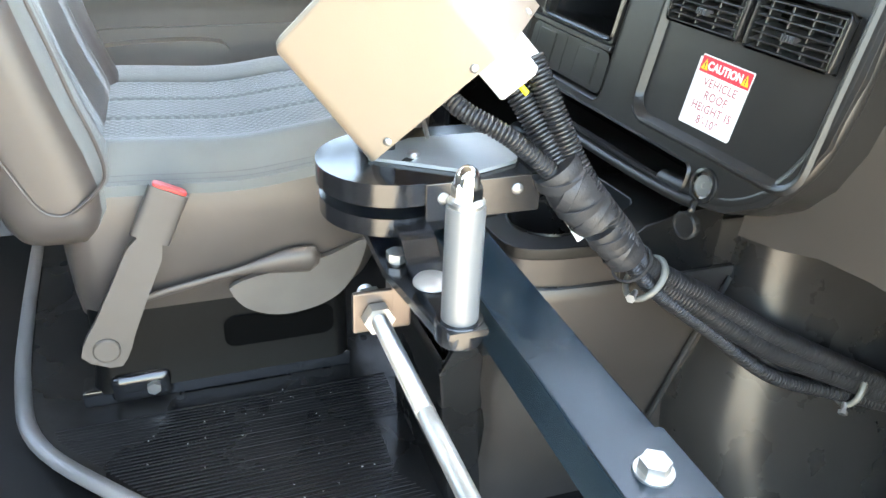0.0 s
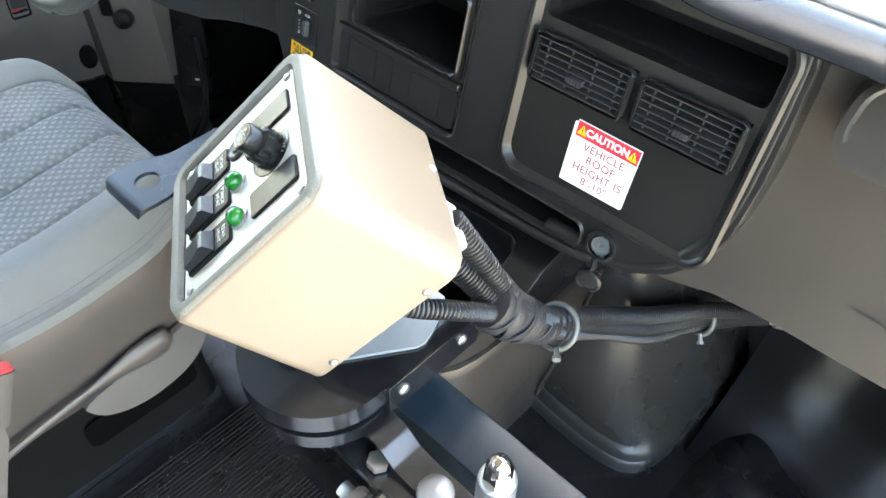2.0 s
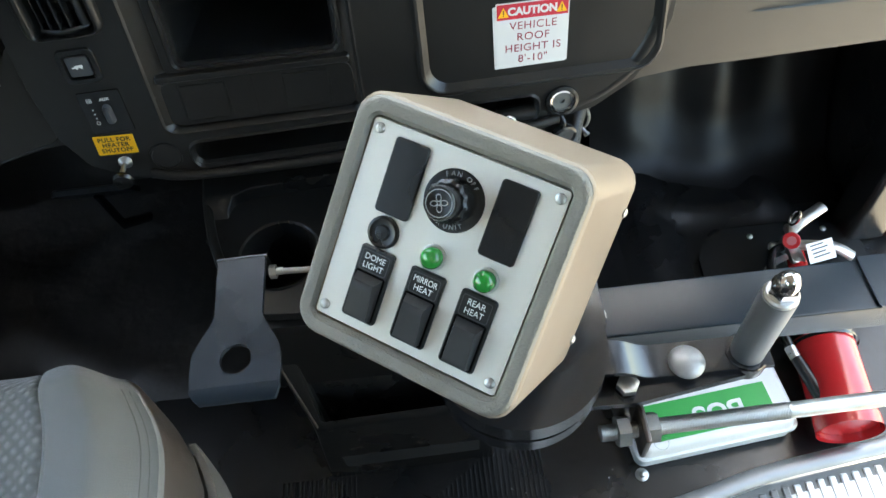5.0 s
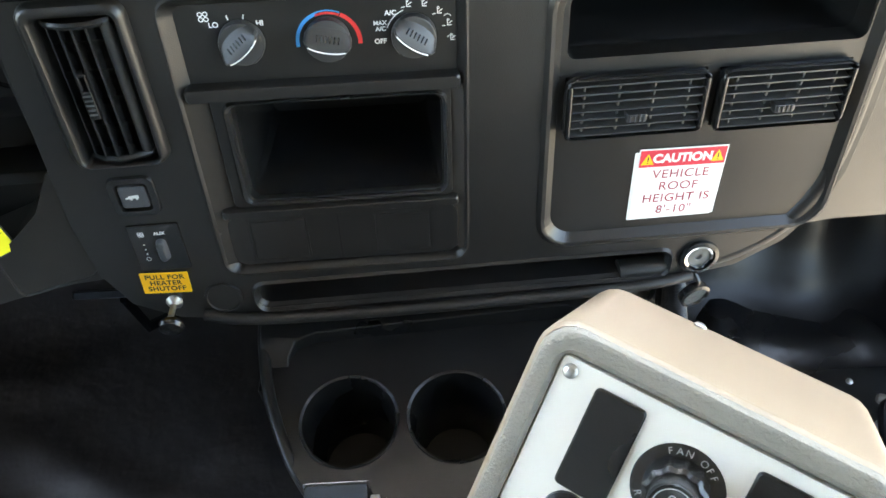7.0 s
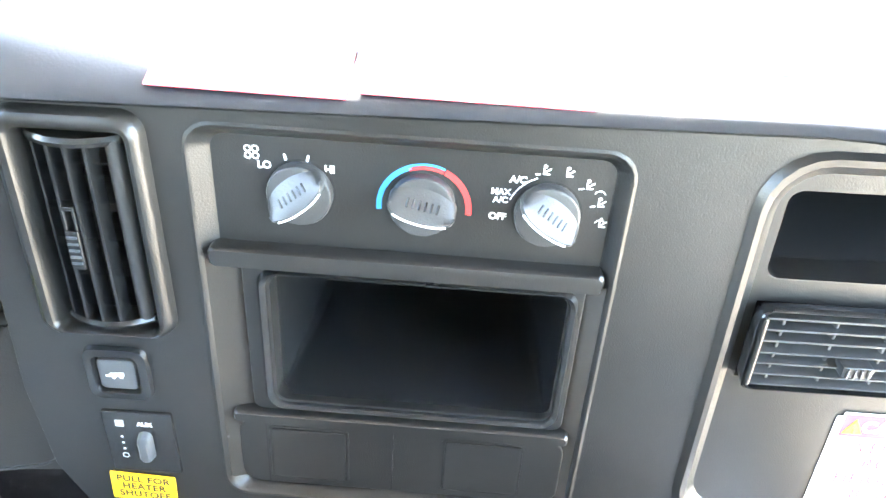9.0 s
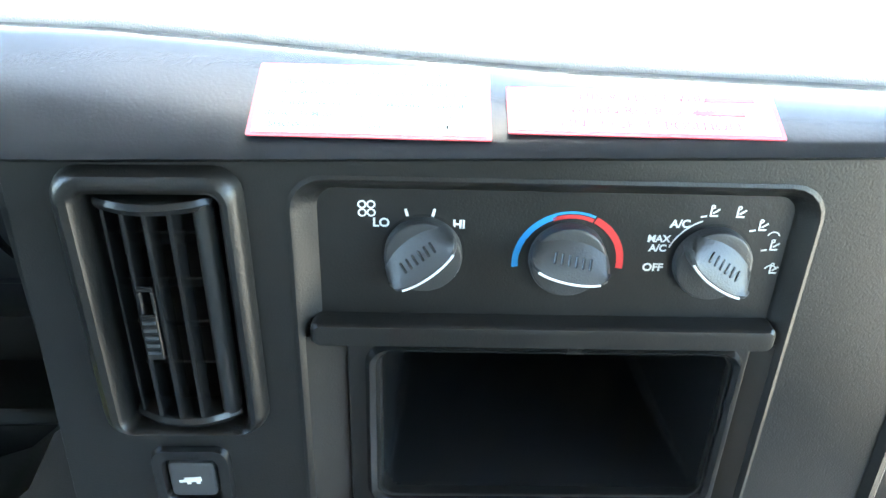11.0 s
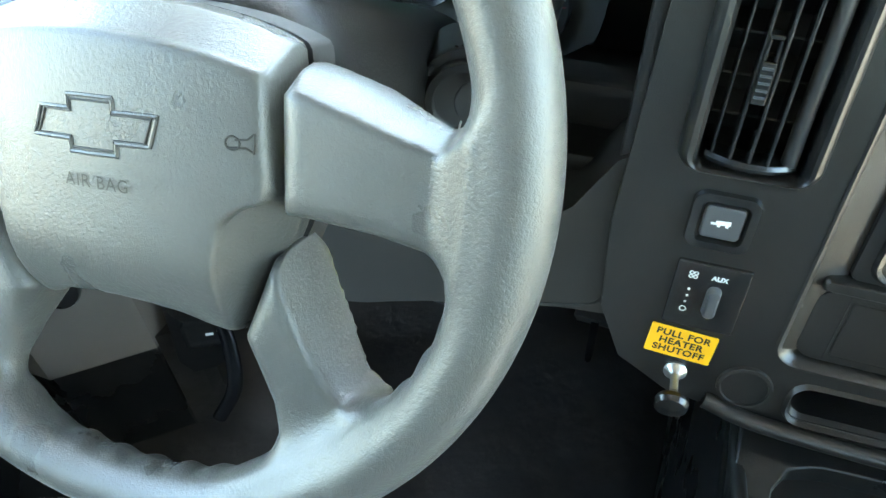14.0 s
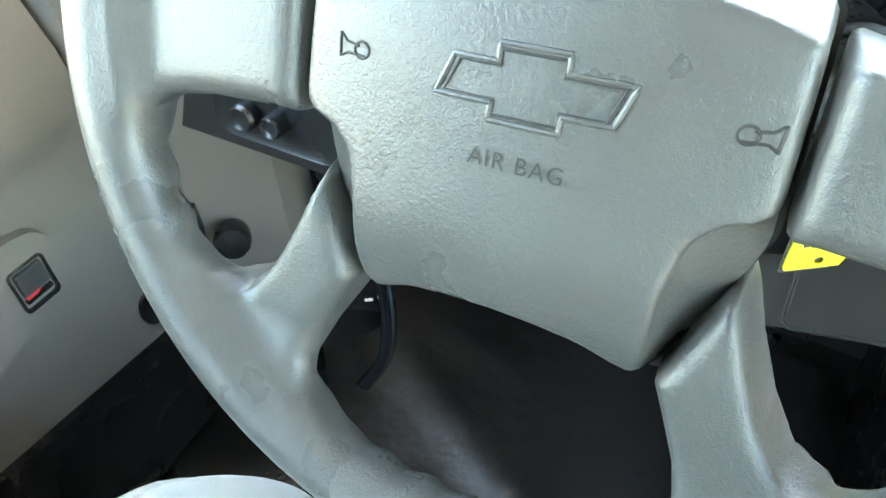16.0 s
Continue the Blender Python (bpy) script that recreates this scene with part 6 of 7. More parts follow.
def wheel_field(p):
    """Distance field of the foam moulding: the rim and four spokes melted together."""
    x, y, z = p[:, 0], p[:, 1], p[:, 2]
    a = np.arctan2(y, x)
    rho = np.hypot(x, y) - RO
    d = (np.sqrt((rho / 0.0158) ** 2 + (z / 0.0172) ** 2) - 1) * 0.0162
    deg = np.degrees(a) % 360
    grip = np.clip(np.minimum((deg - 182) / 10, (358 - deg) / 10), 0, 1)
    u = np.abs(x)
    low = outline_distance(u, y, LOWER)
    grip = grip * np.clip((low - 0.004) / 0.012, 0, 1)
    d = d - 0.0012 * np.sin(a * 52) * grip * np.clip(-rho / 0.012, 0, 1) ** 2 * np.clip(0.6 - z / 0.010, 0, 1)
    up = outline_distance(u, y, UPPER)
    front = 0.0052 - 1.7 * np.maximum(0.0, y - along_line(u, FOLD)) + 0.010 * np.clip((u - 0.150) / 0.03, 0, 1)
    up = -blend(-up, -(z - front) / np.where(y > along_line(u, FOLD), 1.97, 1.0), 0.011)
    up = -blend(-up, z + 0.034 - 0.022 * np.clip((u - 0.12) / 0.05, 0, 1), 0.006)
    sunk = 0.9 * np.maximum(0.0, np.hypot(x, y) - 0.166)
    up = up + sunk
    past = np.maximum(0.0, u - along_line(y, RIDGE)) * np.clip((0.160 - np.hypot(x, y)) / 0.02, 0, 1)
    front = -0.0022 + 0.006 * np.clip((-y - 0.115) / 0.04, 0, 1) - 2.0 * past
    low = -blend(-low, -(z - front) / np.where(past > 0, 2.24, 1.0), 0.011)
    low = -blend(-low, z + 0.045 - 0.032 * np.clip((-y - 0.09) / 0.05, 0, 1) * (1 - np.clip(past / 0.010, 0, 1)) + 1.0 * np.minimum(past, 0.012), 0.006)
    return blend(blend(d, up, 0.018), low + sunk, 0.018)


def foam_moulding():
    """A fine skin of the moulding, settled onto its distance field."""
    ring = skin([[((RO + 0.015 * math.cos(b)) * math.cos(a), (RO + 0.015 * math.cos(b)) * math.sin(a), 0.016 * math.sin(b)) for b in [2 * math.pi * k / 14 for k in range(14)]] for a in [2 * math.pi * k / 120 for k in range(120)] + [0.0]], False, False)
    bmesh.ops.remove_doubles(ring, verts=ring.verts, dist=1e-6)
    bits = [ring]
    for s in (1, -1):
        for pts, z0 in ((UPPER, -0.026), (LOWER, -0.034)):
            drop = [2.0 * max(0.0, x - along_line(y, RIDGE)) * min(1.0, max(0.0, (0.160 - math.hypot(x, y)) / 0.02)) if pts is LOWER else 0.0 for x, y in pts]
            bits.append(skin([[(s * x, y, z0 - 0.6 * d) for (x, y), d in zip(pts, drop)], [(s * x, y, 0.002 - 0.8 * d) for (x, y), d in zip(pts, drop)]]))
    for b in bits:
        bmesh.ops.recalc_face_normals(b, faces=b.faces)
    ob = new("moulding", as_mesh("moulding", joined(*bits), WHEEL))
    mod = ob.modifiers.new("cells", "REMESH")
    mod.mode, mod.voxel_size = "VOXEL", 0.0026
    me = bpy.data.meshes.new_from_object(ob.evaluated_get(bpy.context.evaluated_depsgraph_get()))
    d = ob.data
    bpy.data.objects.remove(ob)
    bpy.data.meshes.remove(d)
    co = np.empty(len(me.vertices) * 3)
    me.vertices.foreach_get("co", co)
    co = co.reshape(-1, 3)
    ed = np.empty(len(me.edges) * 2, int)
    me.edges.foreach_get("vertices", ed)
    ed = ed.reshape(-1, 2)
    count = np.bincount(ed.ravel(), minlength=len(co))[:, None]
    step = 4e-4
    for turn in range(26):
        mean = np.zeros_like(co)
        np.add.at(mean, ed[:, 0], co[ed[:, 1]])
        np.add.at(mean, ed[:, 1], co[ed[:, 0]])
        co = co + (0.45 if turn < 22 else 0.28) * (mean / count - co)
        for _ in range(2):
            f = wheel_field(co)
            g = np.stack([(wheel_field(co + step * e) - wheel_field(co - step * e)) / (2 * step) for e in np.eye(3)], 1)
            n2 = np.maximum((g * g).sum(1), 0.2)
            co = co - np.clip(f / n2, -0.003, 0.003)[:, None] * g
    me.vertices.foreach_set("co", co.ravel())
    me.update()
    return me


def split_moulding(me):
    """The moulding's faces by part, with the whole skin's own smooth normals."""
    co = [v.co.copy() for v in me.vertices]
    nor = [n.vector.copy() for n in me.vertex_normals]
    out = {"rim": [], "ur": [], "ul": [], "lr": [], "ll": []}
    for p in me.polygons:
        c = p.center
        key = "rim"
        if math.hypot(c.x, c.y) < 0.157:
            key = ("u" if c.y > -0.36 * abs(c.x) + 0.005 else "l") + ("r" if c.x > 0 else "l")
        out[key].append(tuple(p.vertices))
    for key, faces in out.items():
        ids = sorted({v for f in faces for v in f})
        at = {v: i for i, v in enumerate(ids)}
        piece = bpy.data.meshes.new("rim" if key == "rim" else "spoke")
        piece.from_pydata([co[v] for v in ids], [], [[at[v] for v in f] for f in faces])
        piece.materials.append(WHEEL)
        for p in piece.polygons:
            p.use_smooth = True
        piece.normals_split_custom_set_from_vertices([nor[v] for v in ids])
        ob = new(piece.name, piece)
        ob.parent = sw
        FRAMES[ob] = FRAMES[sw]
        tagged(ob, "thick padded rim with finger grips" if key == "rim" else "")
    bpy.data.meshes.remove(me)


split_moulding(foam_moulding())

top_half = [(0.0, 0.046), (0.030, 0.0445), (0.055, 0.0405), (0.072, 0.0365), (0.0795, 0.0335), (0.0805, 0.010), (0.0812, -0.0165), (0.0680, -0.0215), (0.0600, -0.0290), (0.0560, -0.0480), (0.0560, -0.0835), (0.0520, -0.0885), (0.034, -0.0785), (0.017, -0.0755), (0.0, -0.0745)]
base_half = [(0.0, 0.0570), (0.030, 0.0560), (0.055, 0.0520), (0.072, 0.0470), (0.0805, 0.0430), (0.0815, 0.012), (0.0822, -0.0185), (0.0825, -0.0310), (0.0755, -0.0480), (0.0665, -0.0670), (0.0615, -0.0905), (0.0545, -0.0920), (0.036, -0.0800), (0.018, -0.0770), (0.0, -0.0760)]


def hub_z(x, y):
    return 0.0122 - 1.1 * x * x - 11.0 * min(0.0, y + 0.045) ** 2 - 1.2 * max(0.0, y - 0.01) ** 2


def half_line(half, n=4):
    """The half outline with more points, softly rounded at its corners."""
    pts = []
    for (ax, ay), (bx, by) in zip(half, half[1:]):
        pts += [(ax + (bx - ax) * k / n, ay + (by - ay) * k / n) for k in range(n)]
    pts.append(half[-1])
    for _ in range(1):
        pts = [pts[0]] + [((a[0] + 2 * b[0] + c[0]) / 4, (a[1] + 2 * b[1] + c[1]) / 4) for a, b, c in zip(pts, pts[1:], pts[2:])] + [pts[-1]]
    return pts


TOPH, BASEH = half_line(top_half), half_line(base_half)


def hub_loop(half, k, drop, flat=None):
    pts = half + [(-x, y) for x, y in half[-2:0:-1]]
    return [(x * k, (y + 0.012) * k - 0.012, flat if flat is not None else hub_z(x * k, (y + 0.012) * k - 0.012) - drop) for x, y in pts]


hub = part("hub_pad", skin([hub_loop(BASEH, 1.0, 0, -0.040), hub_loop(BASEH, 1.0, 0.026), hub_loop(BASEH, 0.996, 0.022), hub_loop(TOPH, 1.010, 0.0060), hub_loop(TOPH, 1.000, 0.0032), hub_loop(TOPH, 0.985, 0.0013), hub_loop(TOPH, 0.965, 0.0004)] + [hub_loop(TOPH, k, 0.0) for k in (0.93, 0.85, 0.75, 0.62, 0.48, 0.34, 0.20, 0.08, 0.01)]), WHEEL, sw, "grey vinyl hub pad with embossed marks", 60)
# Black plate behind the pad paints the shade in the gap round it.
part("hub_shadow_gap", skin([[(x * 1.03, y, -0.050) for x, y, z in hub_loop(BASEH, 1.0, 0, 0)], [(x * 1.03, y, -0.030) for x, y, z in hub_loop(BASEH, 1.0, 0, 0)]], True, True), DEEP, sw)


def groove(pts, name, w=0.0010, lift=0.0, closed=True, mat=None):
    line = []
    for (ax, ay), (bx, by) in zip(pts, pts[1:] + pts[:1] if closed else pts[1:]):
        line += [(ax + (bx - ax) * k / 6, ay + (by - ay) * k / 6) for k in range(6)]
    if not closed:
        line.append(pts[-1])
    return part(name, tube([(x, y, hub_z(x, y) + lift) for x, y in line], w, 8, closed), mat or EMBOSSSHADE, hub)


# Dark lines paint the shade along the edges of the embossed marks.
EMBOSSSHADE = material("shaded_emboss_line", (0.030, 0.029, 0.026), 0.5, spec=0.25)
emb = [(-0.0310, -0.0064), (-0.0257, 0.0063), (-0.0110, 0.0063), (-0.0110, 0.0120), (0.0110, 0.0120), (0.0110, 0.0063), (0.0313, 0.0063), (0.0268, -0.0064), (0.0110, -0.0064), (0.0110, -0.0118), (-0.0120, -0.0118), (-0.0120, -0.0064)]
emc, emr = (0.0044, 0.0068), radians(1.0)
emb = [(emc[0] + x * math.cos(emr) - y * math.sin(emr), emc[1] + x * math.sin(emr) + y * math.cos(emr)) for x, y in emb]
inner = [(emc[0] + (x - emc[0]) * 0.915, emc[1] + (y - emc[1]) * 0.84) for x, y in emb]
groove(emb, "embossed_emblem", 0.0011, -0.0002, True, WHEEL)
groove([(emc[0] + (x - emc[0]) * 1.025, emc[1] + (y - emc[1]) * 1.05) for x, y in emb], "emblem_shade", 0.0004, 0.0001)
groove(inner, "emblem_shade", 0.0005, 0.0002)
# Letters drawn flat in the emboss shade, without relief.
lettering("AIR BAG", 0.0080, pose(0.0042, -0.0175, hub_z(0.0042, -0.0175) + 0.0005, -0.5, 0, 0), EMBOSSSHADE, hub, spacing=1.12, wide=0.98)
for s in (1, -1):
    hm = lambda x, y: (0.0055 + s * x, y)
    # The horn is drawn only by its painted shade lines.
    groove([hm(0.0710, 0.0112), hm(0.0706, 0.0030)], "horn_emboss_shade", 0.0005, 0.0001, False)
    groove([hm(0.0706, 0.0108), hm(0.0680, 0.0085), hm(0.0630, 0.0078)], "horn_emboss_shade", 0.0005, 0.0001, False)
    groove([hm(0.0704, 0.0034), hm(0.0675, 0.0050), hm(0.0600, 0.0046)], "horn_emboss_shade", 0.0005, 0.0001, False)
    groove([hm(0.0618 + 0.0030 * math.cos(t), 0.0066 + 0.0027 * math.sin(t)) for t in [2 * math.pi * k / 14 for k in range(14)]], "horn_emboss_shade", 0.0005, 0.0001, True)
part("hub_base", moved(lathe([(0.056, -0.085), (0.062, -0.060), (0.064, -0.045), (0.060, -0.038)], 36), pose(0, -0.006, 0)), BLACKLOW, sw)


# ---- engine cover and console ----
ENG = material("dark_taupe_engine_cover", (0.031, 0.027, 0.0245), 0.34, grain=0.4, vary=0.1)
ENGDARK = material("charcoal_engine_cover", (0.024, 0.0225, 0.021), 0.28, grain=0.35, vary=0.1)
cover = thing("engine_cover", "dark taupe moulded engine cover under the dashboard", "engine cover")
CUPS = [(-0.023, -0.153), (0.089, -0.153), (0.201, -0.153)]
cup_cut = lambda: [moved(lathe([(0.050, -0.476), (0.050, -0.30)], 40), pose(x, y, 0)) for x, y in CUPS]


def cover_edge(z):
    """The cover's side, drawn in towards the floor."""
    return 0.302 - 0.022 * smooth_step(-0.50, -0.68, z) - 0.025 * smooth_step(-0.66, -0.83, z)


deck = softened([(-0.126, -0.010), (-0.124, -0.050), (-0.117, -0.090), (-0.103, -0.145), (-0.082, -0.200), (-0.055, -0.236), (0.02, -0.242), (0.17, -0.240), (0.240, -0.238), (0.272, -0.222), (0.287, -0.16), (0.290, -0.010)], 1)
body = deck + [(0.290, 0.59), (-0.126, 0.59)]


def body_loop(z, inset):
    cx = 0.079
    return [(cx + (x - cx) * (1 - inset) + (cover_edge(z) - 0.290) * smooth_step(0.15, 0.27, x), y + 0.05 * inset if y < 0.5 else y, z) for x, y in body]


part("shell", carve(skin([body_loop(z, k) for z, k in ((FLOOR, 0.03), (-0.76, 0.03), (-0.70, 0.03), (-0.66, 0.03), (-0.60, 0.03), (-0.54, 0.03), (-0.50, 0.03), (-0.428, 0.03), (-0.418, 0.036), (-0.413, 0.05), (-0.4125, 0.07))]), cup_cut()), ENGDARK, cover)
def cheek_loop(z, inset):
    pts = [p for p in body_loop(z, inset) if p[0] > 0.215]
    return [(x + 0.003, y - 0.002, z) for x, y, z in pts] + [(x - 0.012, y + 0.012, z) for x, y, z in reversed(pts)]


part("side_panel", skin([cheek_loop(z, k) for z, k in ((FLOOR, 0.03), (-0.76, 0.03), (-0.70, 0.03), (-0.66, 0.03), (-0.60, 0.03), (-0.54, 0.03), (-0.50, 0.03), (-0.430, 0.03), (-0.420, 0.036), (-0.4135, 0.05))]), ENG, cover, "taupe moulded side panel")
part("left_lining", span(-0.1285, -0.1195, -0.105, 0.5, FLOOR, -0.374, 0.003, 2), BLACKLOW, cover)
part("top", span(-0.12, 0.285, 0.05, 0.59, -0.42, -0.345, 0.006, 2), ENGDARK, cover)
inset = [(0.08 + (x - 0.08) * 0.955, y + 0.008) for x, y in deck]
part("deck_body", carve(prism(inset, -0.4125, -0.372), cup_cut()), BLACKLOW, cover)
part("upper_band", prism([(0.225, -0.2345), (0.240, -0.2335), (0.258, -0.226), (0.270, -0.2135), (0.2780, -0.190), (0.2845, -0.156), (0.2875, -0.012), (0.2755, -0.012), (0.270, -0.16), (0.255, -0.21), (0.225, -0.222)], -0.4125, -0.3735), ENG, cover, "taupe band below the console")
foot = [(0.20, 0.085), (0.27, 0.070), (0.40, 0.066), (0.455, 0.085), (0.478, 0.138), (0.482, 0.27), (0.482, 0.50), (0.20, 0.50)]
waist = [(0.22, 0.040), (0.282, 0.030), (0.365, 0.042), (0.405, 0.070), (0.425, 0.125), (0.436, 0.26), (0.44, 0.50), (0.22, 0.50)]
topp = [(0.25, 0.100), (0.300, 0.088), (0.335, 0.090), (0.355, 0.110), (0.368, 0.150), (0.388, 0.26), (0.40, 0.50), (0.25, 0.50)]


def ring_at(t, grow, z):
    a, b, k = (foot, waist, 2 * t) if t < 0.5 else (waist, topp, 2 * t - 1)
    pts = softened([(p[0] + (q[0] - p[0]) * k, p[1] + (q[1] - p[1]) * k) for p, q in zip(a, b)], 2)
    cx, cy = 0.36, 0.30
    return [(cx + (x - cx) * (1 + grow), cy + (y - cy) * (1 + grow), z) for x, y in pts]


part("bulge", skin([ring_at(0, 0.10, FLOOR), ring_at(0, 0.10, FLOOR + 0.014), ring_at(0, 0.080, FLOOR + 0.024), ring_at(0, 0.065, FLOOR + 0.026), ring_at(0, 0.060, FLOOR + 0.036), ring_at(0.02, 0.040, FLOOR + 0.048), ring_at(0.04, 0.008, FLOOR + 0.052), ring_at(0.08, 0.0, FLOOR + 0.066), ring_at(0.25, 0.0, -0.73), ring_at(0.5, 0.0, -0.64), ring_at(0.75, 0.0, -0.53), ring_at(1.0, 0.0, -0.42), ring_at(1.0, -0.02, -0.36)]), ENGDARK, cover, "charcoal bulged side panel", 50)
part("seam", tube(curve([(0.303, 0.082, -0.425), (0.303, 0.042, -0.522), (0.292, 0.020, -0.62), (0.282, 0.014, -0.68), (0.258, 0.045, -0.775)], 6), 0.0042, 8), DEEP, cover)

console = thing("cup_holder_console", "black console with three cup holders and an open bin", "console")
part("deck", carve(prism(deck, -0.374, -0.357, 0.003, 2), cup_cut(), 0.003, 2), DECK, console)
for x, y in CUPS:
    part("cup_holder", moved(skin([circle(0.0530, -0.3575, 44), circle(0.0520, -0.3540, 44), circle(0.0492, -0.3555, 44), circle(0.0465, -0.400, 44), circle(0.0440, -0.440, 44), circle(0.0400, -0.474, 44)], False, True), pose(x, y, 0)), BLACKLOW, console, "round black cup holder")
part("raised_edge", tube(curve([(-0.124, -0.012, -0.344), (-0.121, -0.060, -0.350), (-0.108, -0.125, -0.355), (-0.083, -0.190, -0.360), (-0.062, -0.228, -0.382), (-0.050, -0.250, -0.430), (-0.018, -0.300, -0.566)], 6), lambda t: 0.0065 - 0.0042 * smooth_step(0.45, 0.75, t), 10), BLACKLOW, console)
part("rear_panel", rounded(skin([[(-0.060, y, z), (0.245, y, z), (0.245, y + 0.03, z), (-0.060, y + 0.03, z)] for y, z in ((-0.247, -0.376), (-0.242, -0.40), (-0.247, -0.455), (-0.250, -0.53))]), 0.004, 2), BLACKLOW, console)
tray = [(-0.088, -0.098), (-0.088, -0.088), (-0.080, -0.074), (-0.056, -0.066), (0.084, -0.058), (0.222, -0.050), (0.234, -0.056), (0.240, -0.068), (0.240, -0.098)]
well = skin([[(x - 0.004, y + 0.011, z) for x, y in tray] for z in (-0.43, -0.30)])
back = skin([[(x, y, z) for y, z in ((-0.086, -0.3575), (-0.058, -0.337), (0.0, -0.324), (0.06, -0.322), (0.06, -0.415), (-0.086, -0.415))] for x in (-0.1235, 0.289)])
part("back_step", carve(rounded(back, 0.006, 3), [well], 0.003, 3, 40), BLACKLOW, console, "raised back with a sunken tray")
part("bin", carve(skin([[(-0.045, -0.285, FLOOR), (0.228, -0.279, FLOOR), (0.228, -0.195, FLOOR), (-0.075, -0.195, FLOOR)], [(-0.020, -0.304, -0.572), (0.216, -0.298, -0.572), (0.222, -0.195, -0.50), (-0.075, -0.195, -0.50)], [(-0.055, -0.235, -0.45), (0.222, -0.235, -0.45), (0.222, -0.195, -0.42), (-0.075, -0.195, -0.42)]]), [skin([[(-0.008, -0.292, -0.76), (0.204, -0.287, -0.76), (0.204, -0.212, -0.76), (-0.03, -0.212, -0.76)], [(-0.010, -0.296, -0.55), (0.206, -0.290, -0.55), (0.206, -0.205, -0.35), (-0.04, -0.205, -0.35)]])], 0.004, 2), BLACKLOW, console, "black open storage bin")
# Blacker skin just inside the bin's walls paints its inner shade.
part("bin_shade_skin", skin([[(-0.0085, -0.2925, -0.759), (0.2035, -0.2875, -0.759), (0.2035, -0.2125, -0.759), (-0.0295, -0.2125, -0.759)], [(-0.0105, -0.2945, -0.58), (0.2055, -0.2890, -0.58), (0.2055, -0.2060, -0.43), (-0.038, -0.2060, -0.43)]], True, False), DEEP, console)

# toe boards
toe = [(0.34, FLOOR - 0.005), (0.42, FLOOR + 0.02), (0.60, -0.50), (0.60, FLOOR - 0.02)]
for x0, x1, stuff_on, words in ((-1.02, 0.18, LINER, "charcoal lined sloping toe board behind the pedals"), (0.18, 1.04, RUBBER, "black rubber-covered sloping toe board")):
    solid("toe_board", rounded(skin([[(x, y, z) for y, z in toe] for x in (x0, x1)]), 0.02, 3), stuff_on, words, "toe board", "structure")

# ---- driver's seat ----
seat = thing("driver_seat", "grey fabric and taupe vinyl driver's seat on black base", "car seat")
XC, XH = -0.455, 0.290


def cushion_height(s, y):
    z = -0.372 + 0.020 * smooth_step(0.50, 0.80, abs(s)) - 0.052 * smooth_step(0.80, 1.0, abs(s))
    for g in (0.60, 0.20):
        z -= 0.006 * math.exp(-((abs(s) - g) / 0.018) ** 2)
    z += 0.022 * smooth_step(-0.55, -0.32, y) - 0.012 * smooth_step(-0.75, -0.45, y)
    if y > -0.315:
        z -= 0.062 * ((y + 0.315) / 0.065) ** 2
    return z


def seat_taper(y):
    return 1.0 - 0.20 * smooth_step(-0.43, -0.25, y) ** 2


def cushion_strip(s0, s1, ns, mat, name):
    ys = [-0.80 + k * 0.0125 for k in range(45)]
    ys = [y for y in ys if y <= -0.2601] + [-0.2580, -0.2550, -0.2525, -0.2510, -0.2502]
    loops = []
    for y in ys:
        taper = seat_taper(y)
        taper *= (XH - 0.055 + 0.055 * math.sqrt(max(0.0, 1.0 - (max(0.0, y + 0.3051) / 0.0552) ** 2))) / XH
        loops.append([(XC + (XH + 0.005) * taper * (s0 + (s1 - s0) * k / ns), y, cushion_height(s0 + (s1 - s0) * k / ns, y)) for k in range(ns + 1)])
    bm = skin(loops, False, False, closed=False)
    geo = bmesh.ops.extrude_face_region(bm, geom=bm.faces[:])
    bmesh.ops.translate(bm, vec=(0, 0, -0.018), verts=[v for v in geo["geom"] if isinstance(v, bmesh.types.BMVert)])
    return part(name, bm, mat, seat, "", 60)


cushion_strip(-0.60, 0.60, 48, FABRIC, "cushion")
cushion_strip(0.60, 1.0, 20, FABRICSIDE, "cushion_bolster")
cushion_strip(-1.0, -0.60, 20, FABRICSIDE, "cushion_bolster")


def skirt_loop(grow, z, back=-0.80, front=-0.252):
    loop = rr(XC - XH - grow, XC + XH + grow, back, front + grow, 0.055, 0, 10)
    pts = []
    for (x0, y0, _), (x1, y1, _) in zip(loop, loop[1:] + loop[:1]):
        n = 14 if abs(y1 - y0) > 0.2 else 1
        pts += [(x0 + (x1 - x0) * k / n, y0 + (y1 - y0) * k / n) for k in range(n)]
    return [(XC + (x - XC) * seat_taper(y), y, min(z, cushion_height(1.0, min(y, -0.25)) - 0.004)) for x, y in pts]


part("side_skirt", skin([skirt_loop(-0.030, -0.66), skirt_loop(-0.006, -0.61), skirt_loop(0.006, -0.54), skirt_loop(0.008, -0.47), skirt_loop(0.004, -0.425), skirt_loop(-0.004, -0.402), skirt_loop(-0.020, -0.395)]), VINYL, seat, "taupe vinyl cushion side", 60)
for s in (0.945, 0.970):
    run = [-0.78 + 0.02 * k for k in range(25)]
    part("stitching", tube([(XC + (XH + 0.005) * seat_taper(y) * s, y, cushion_height(s, y) + 0.0002) for y in run], 0.0007, 6), material("grey_seam_thread", (0.115, 0.12, 0.118), 0.85, grain=0.4), seat)
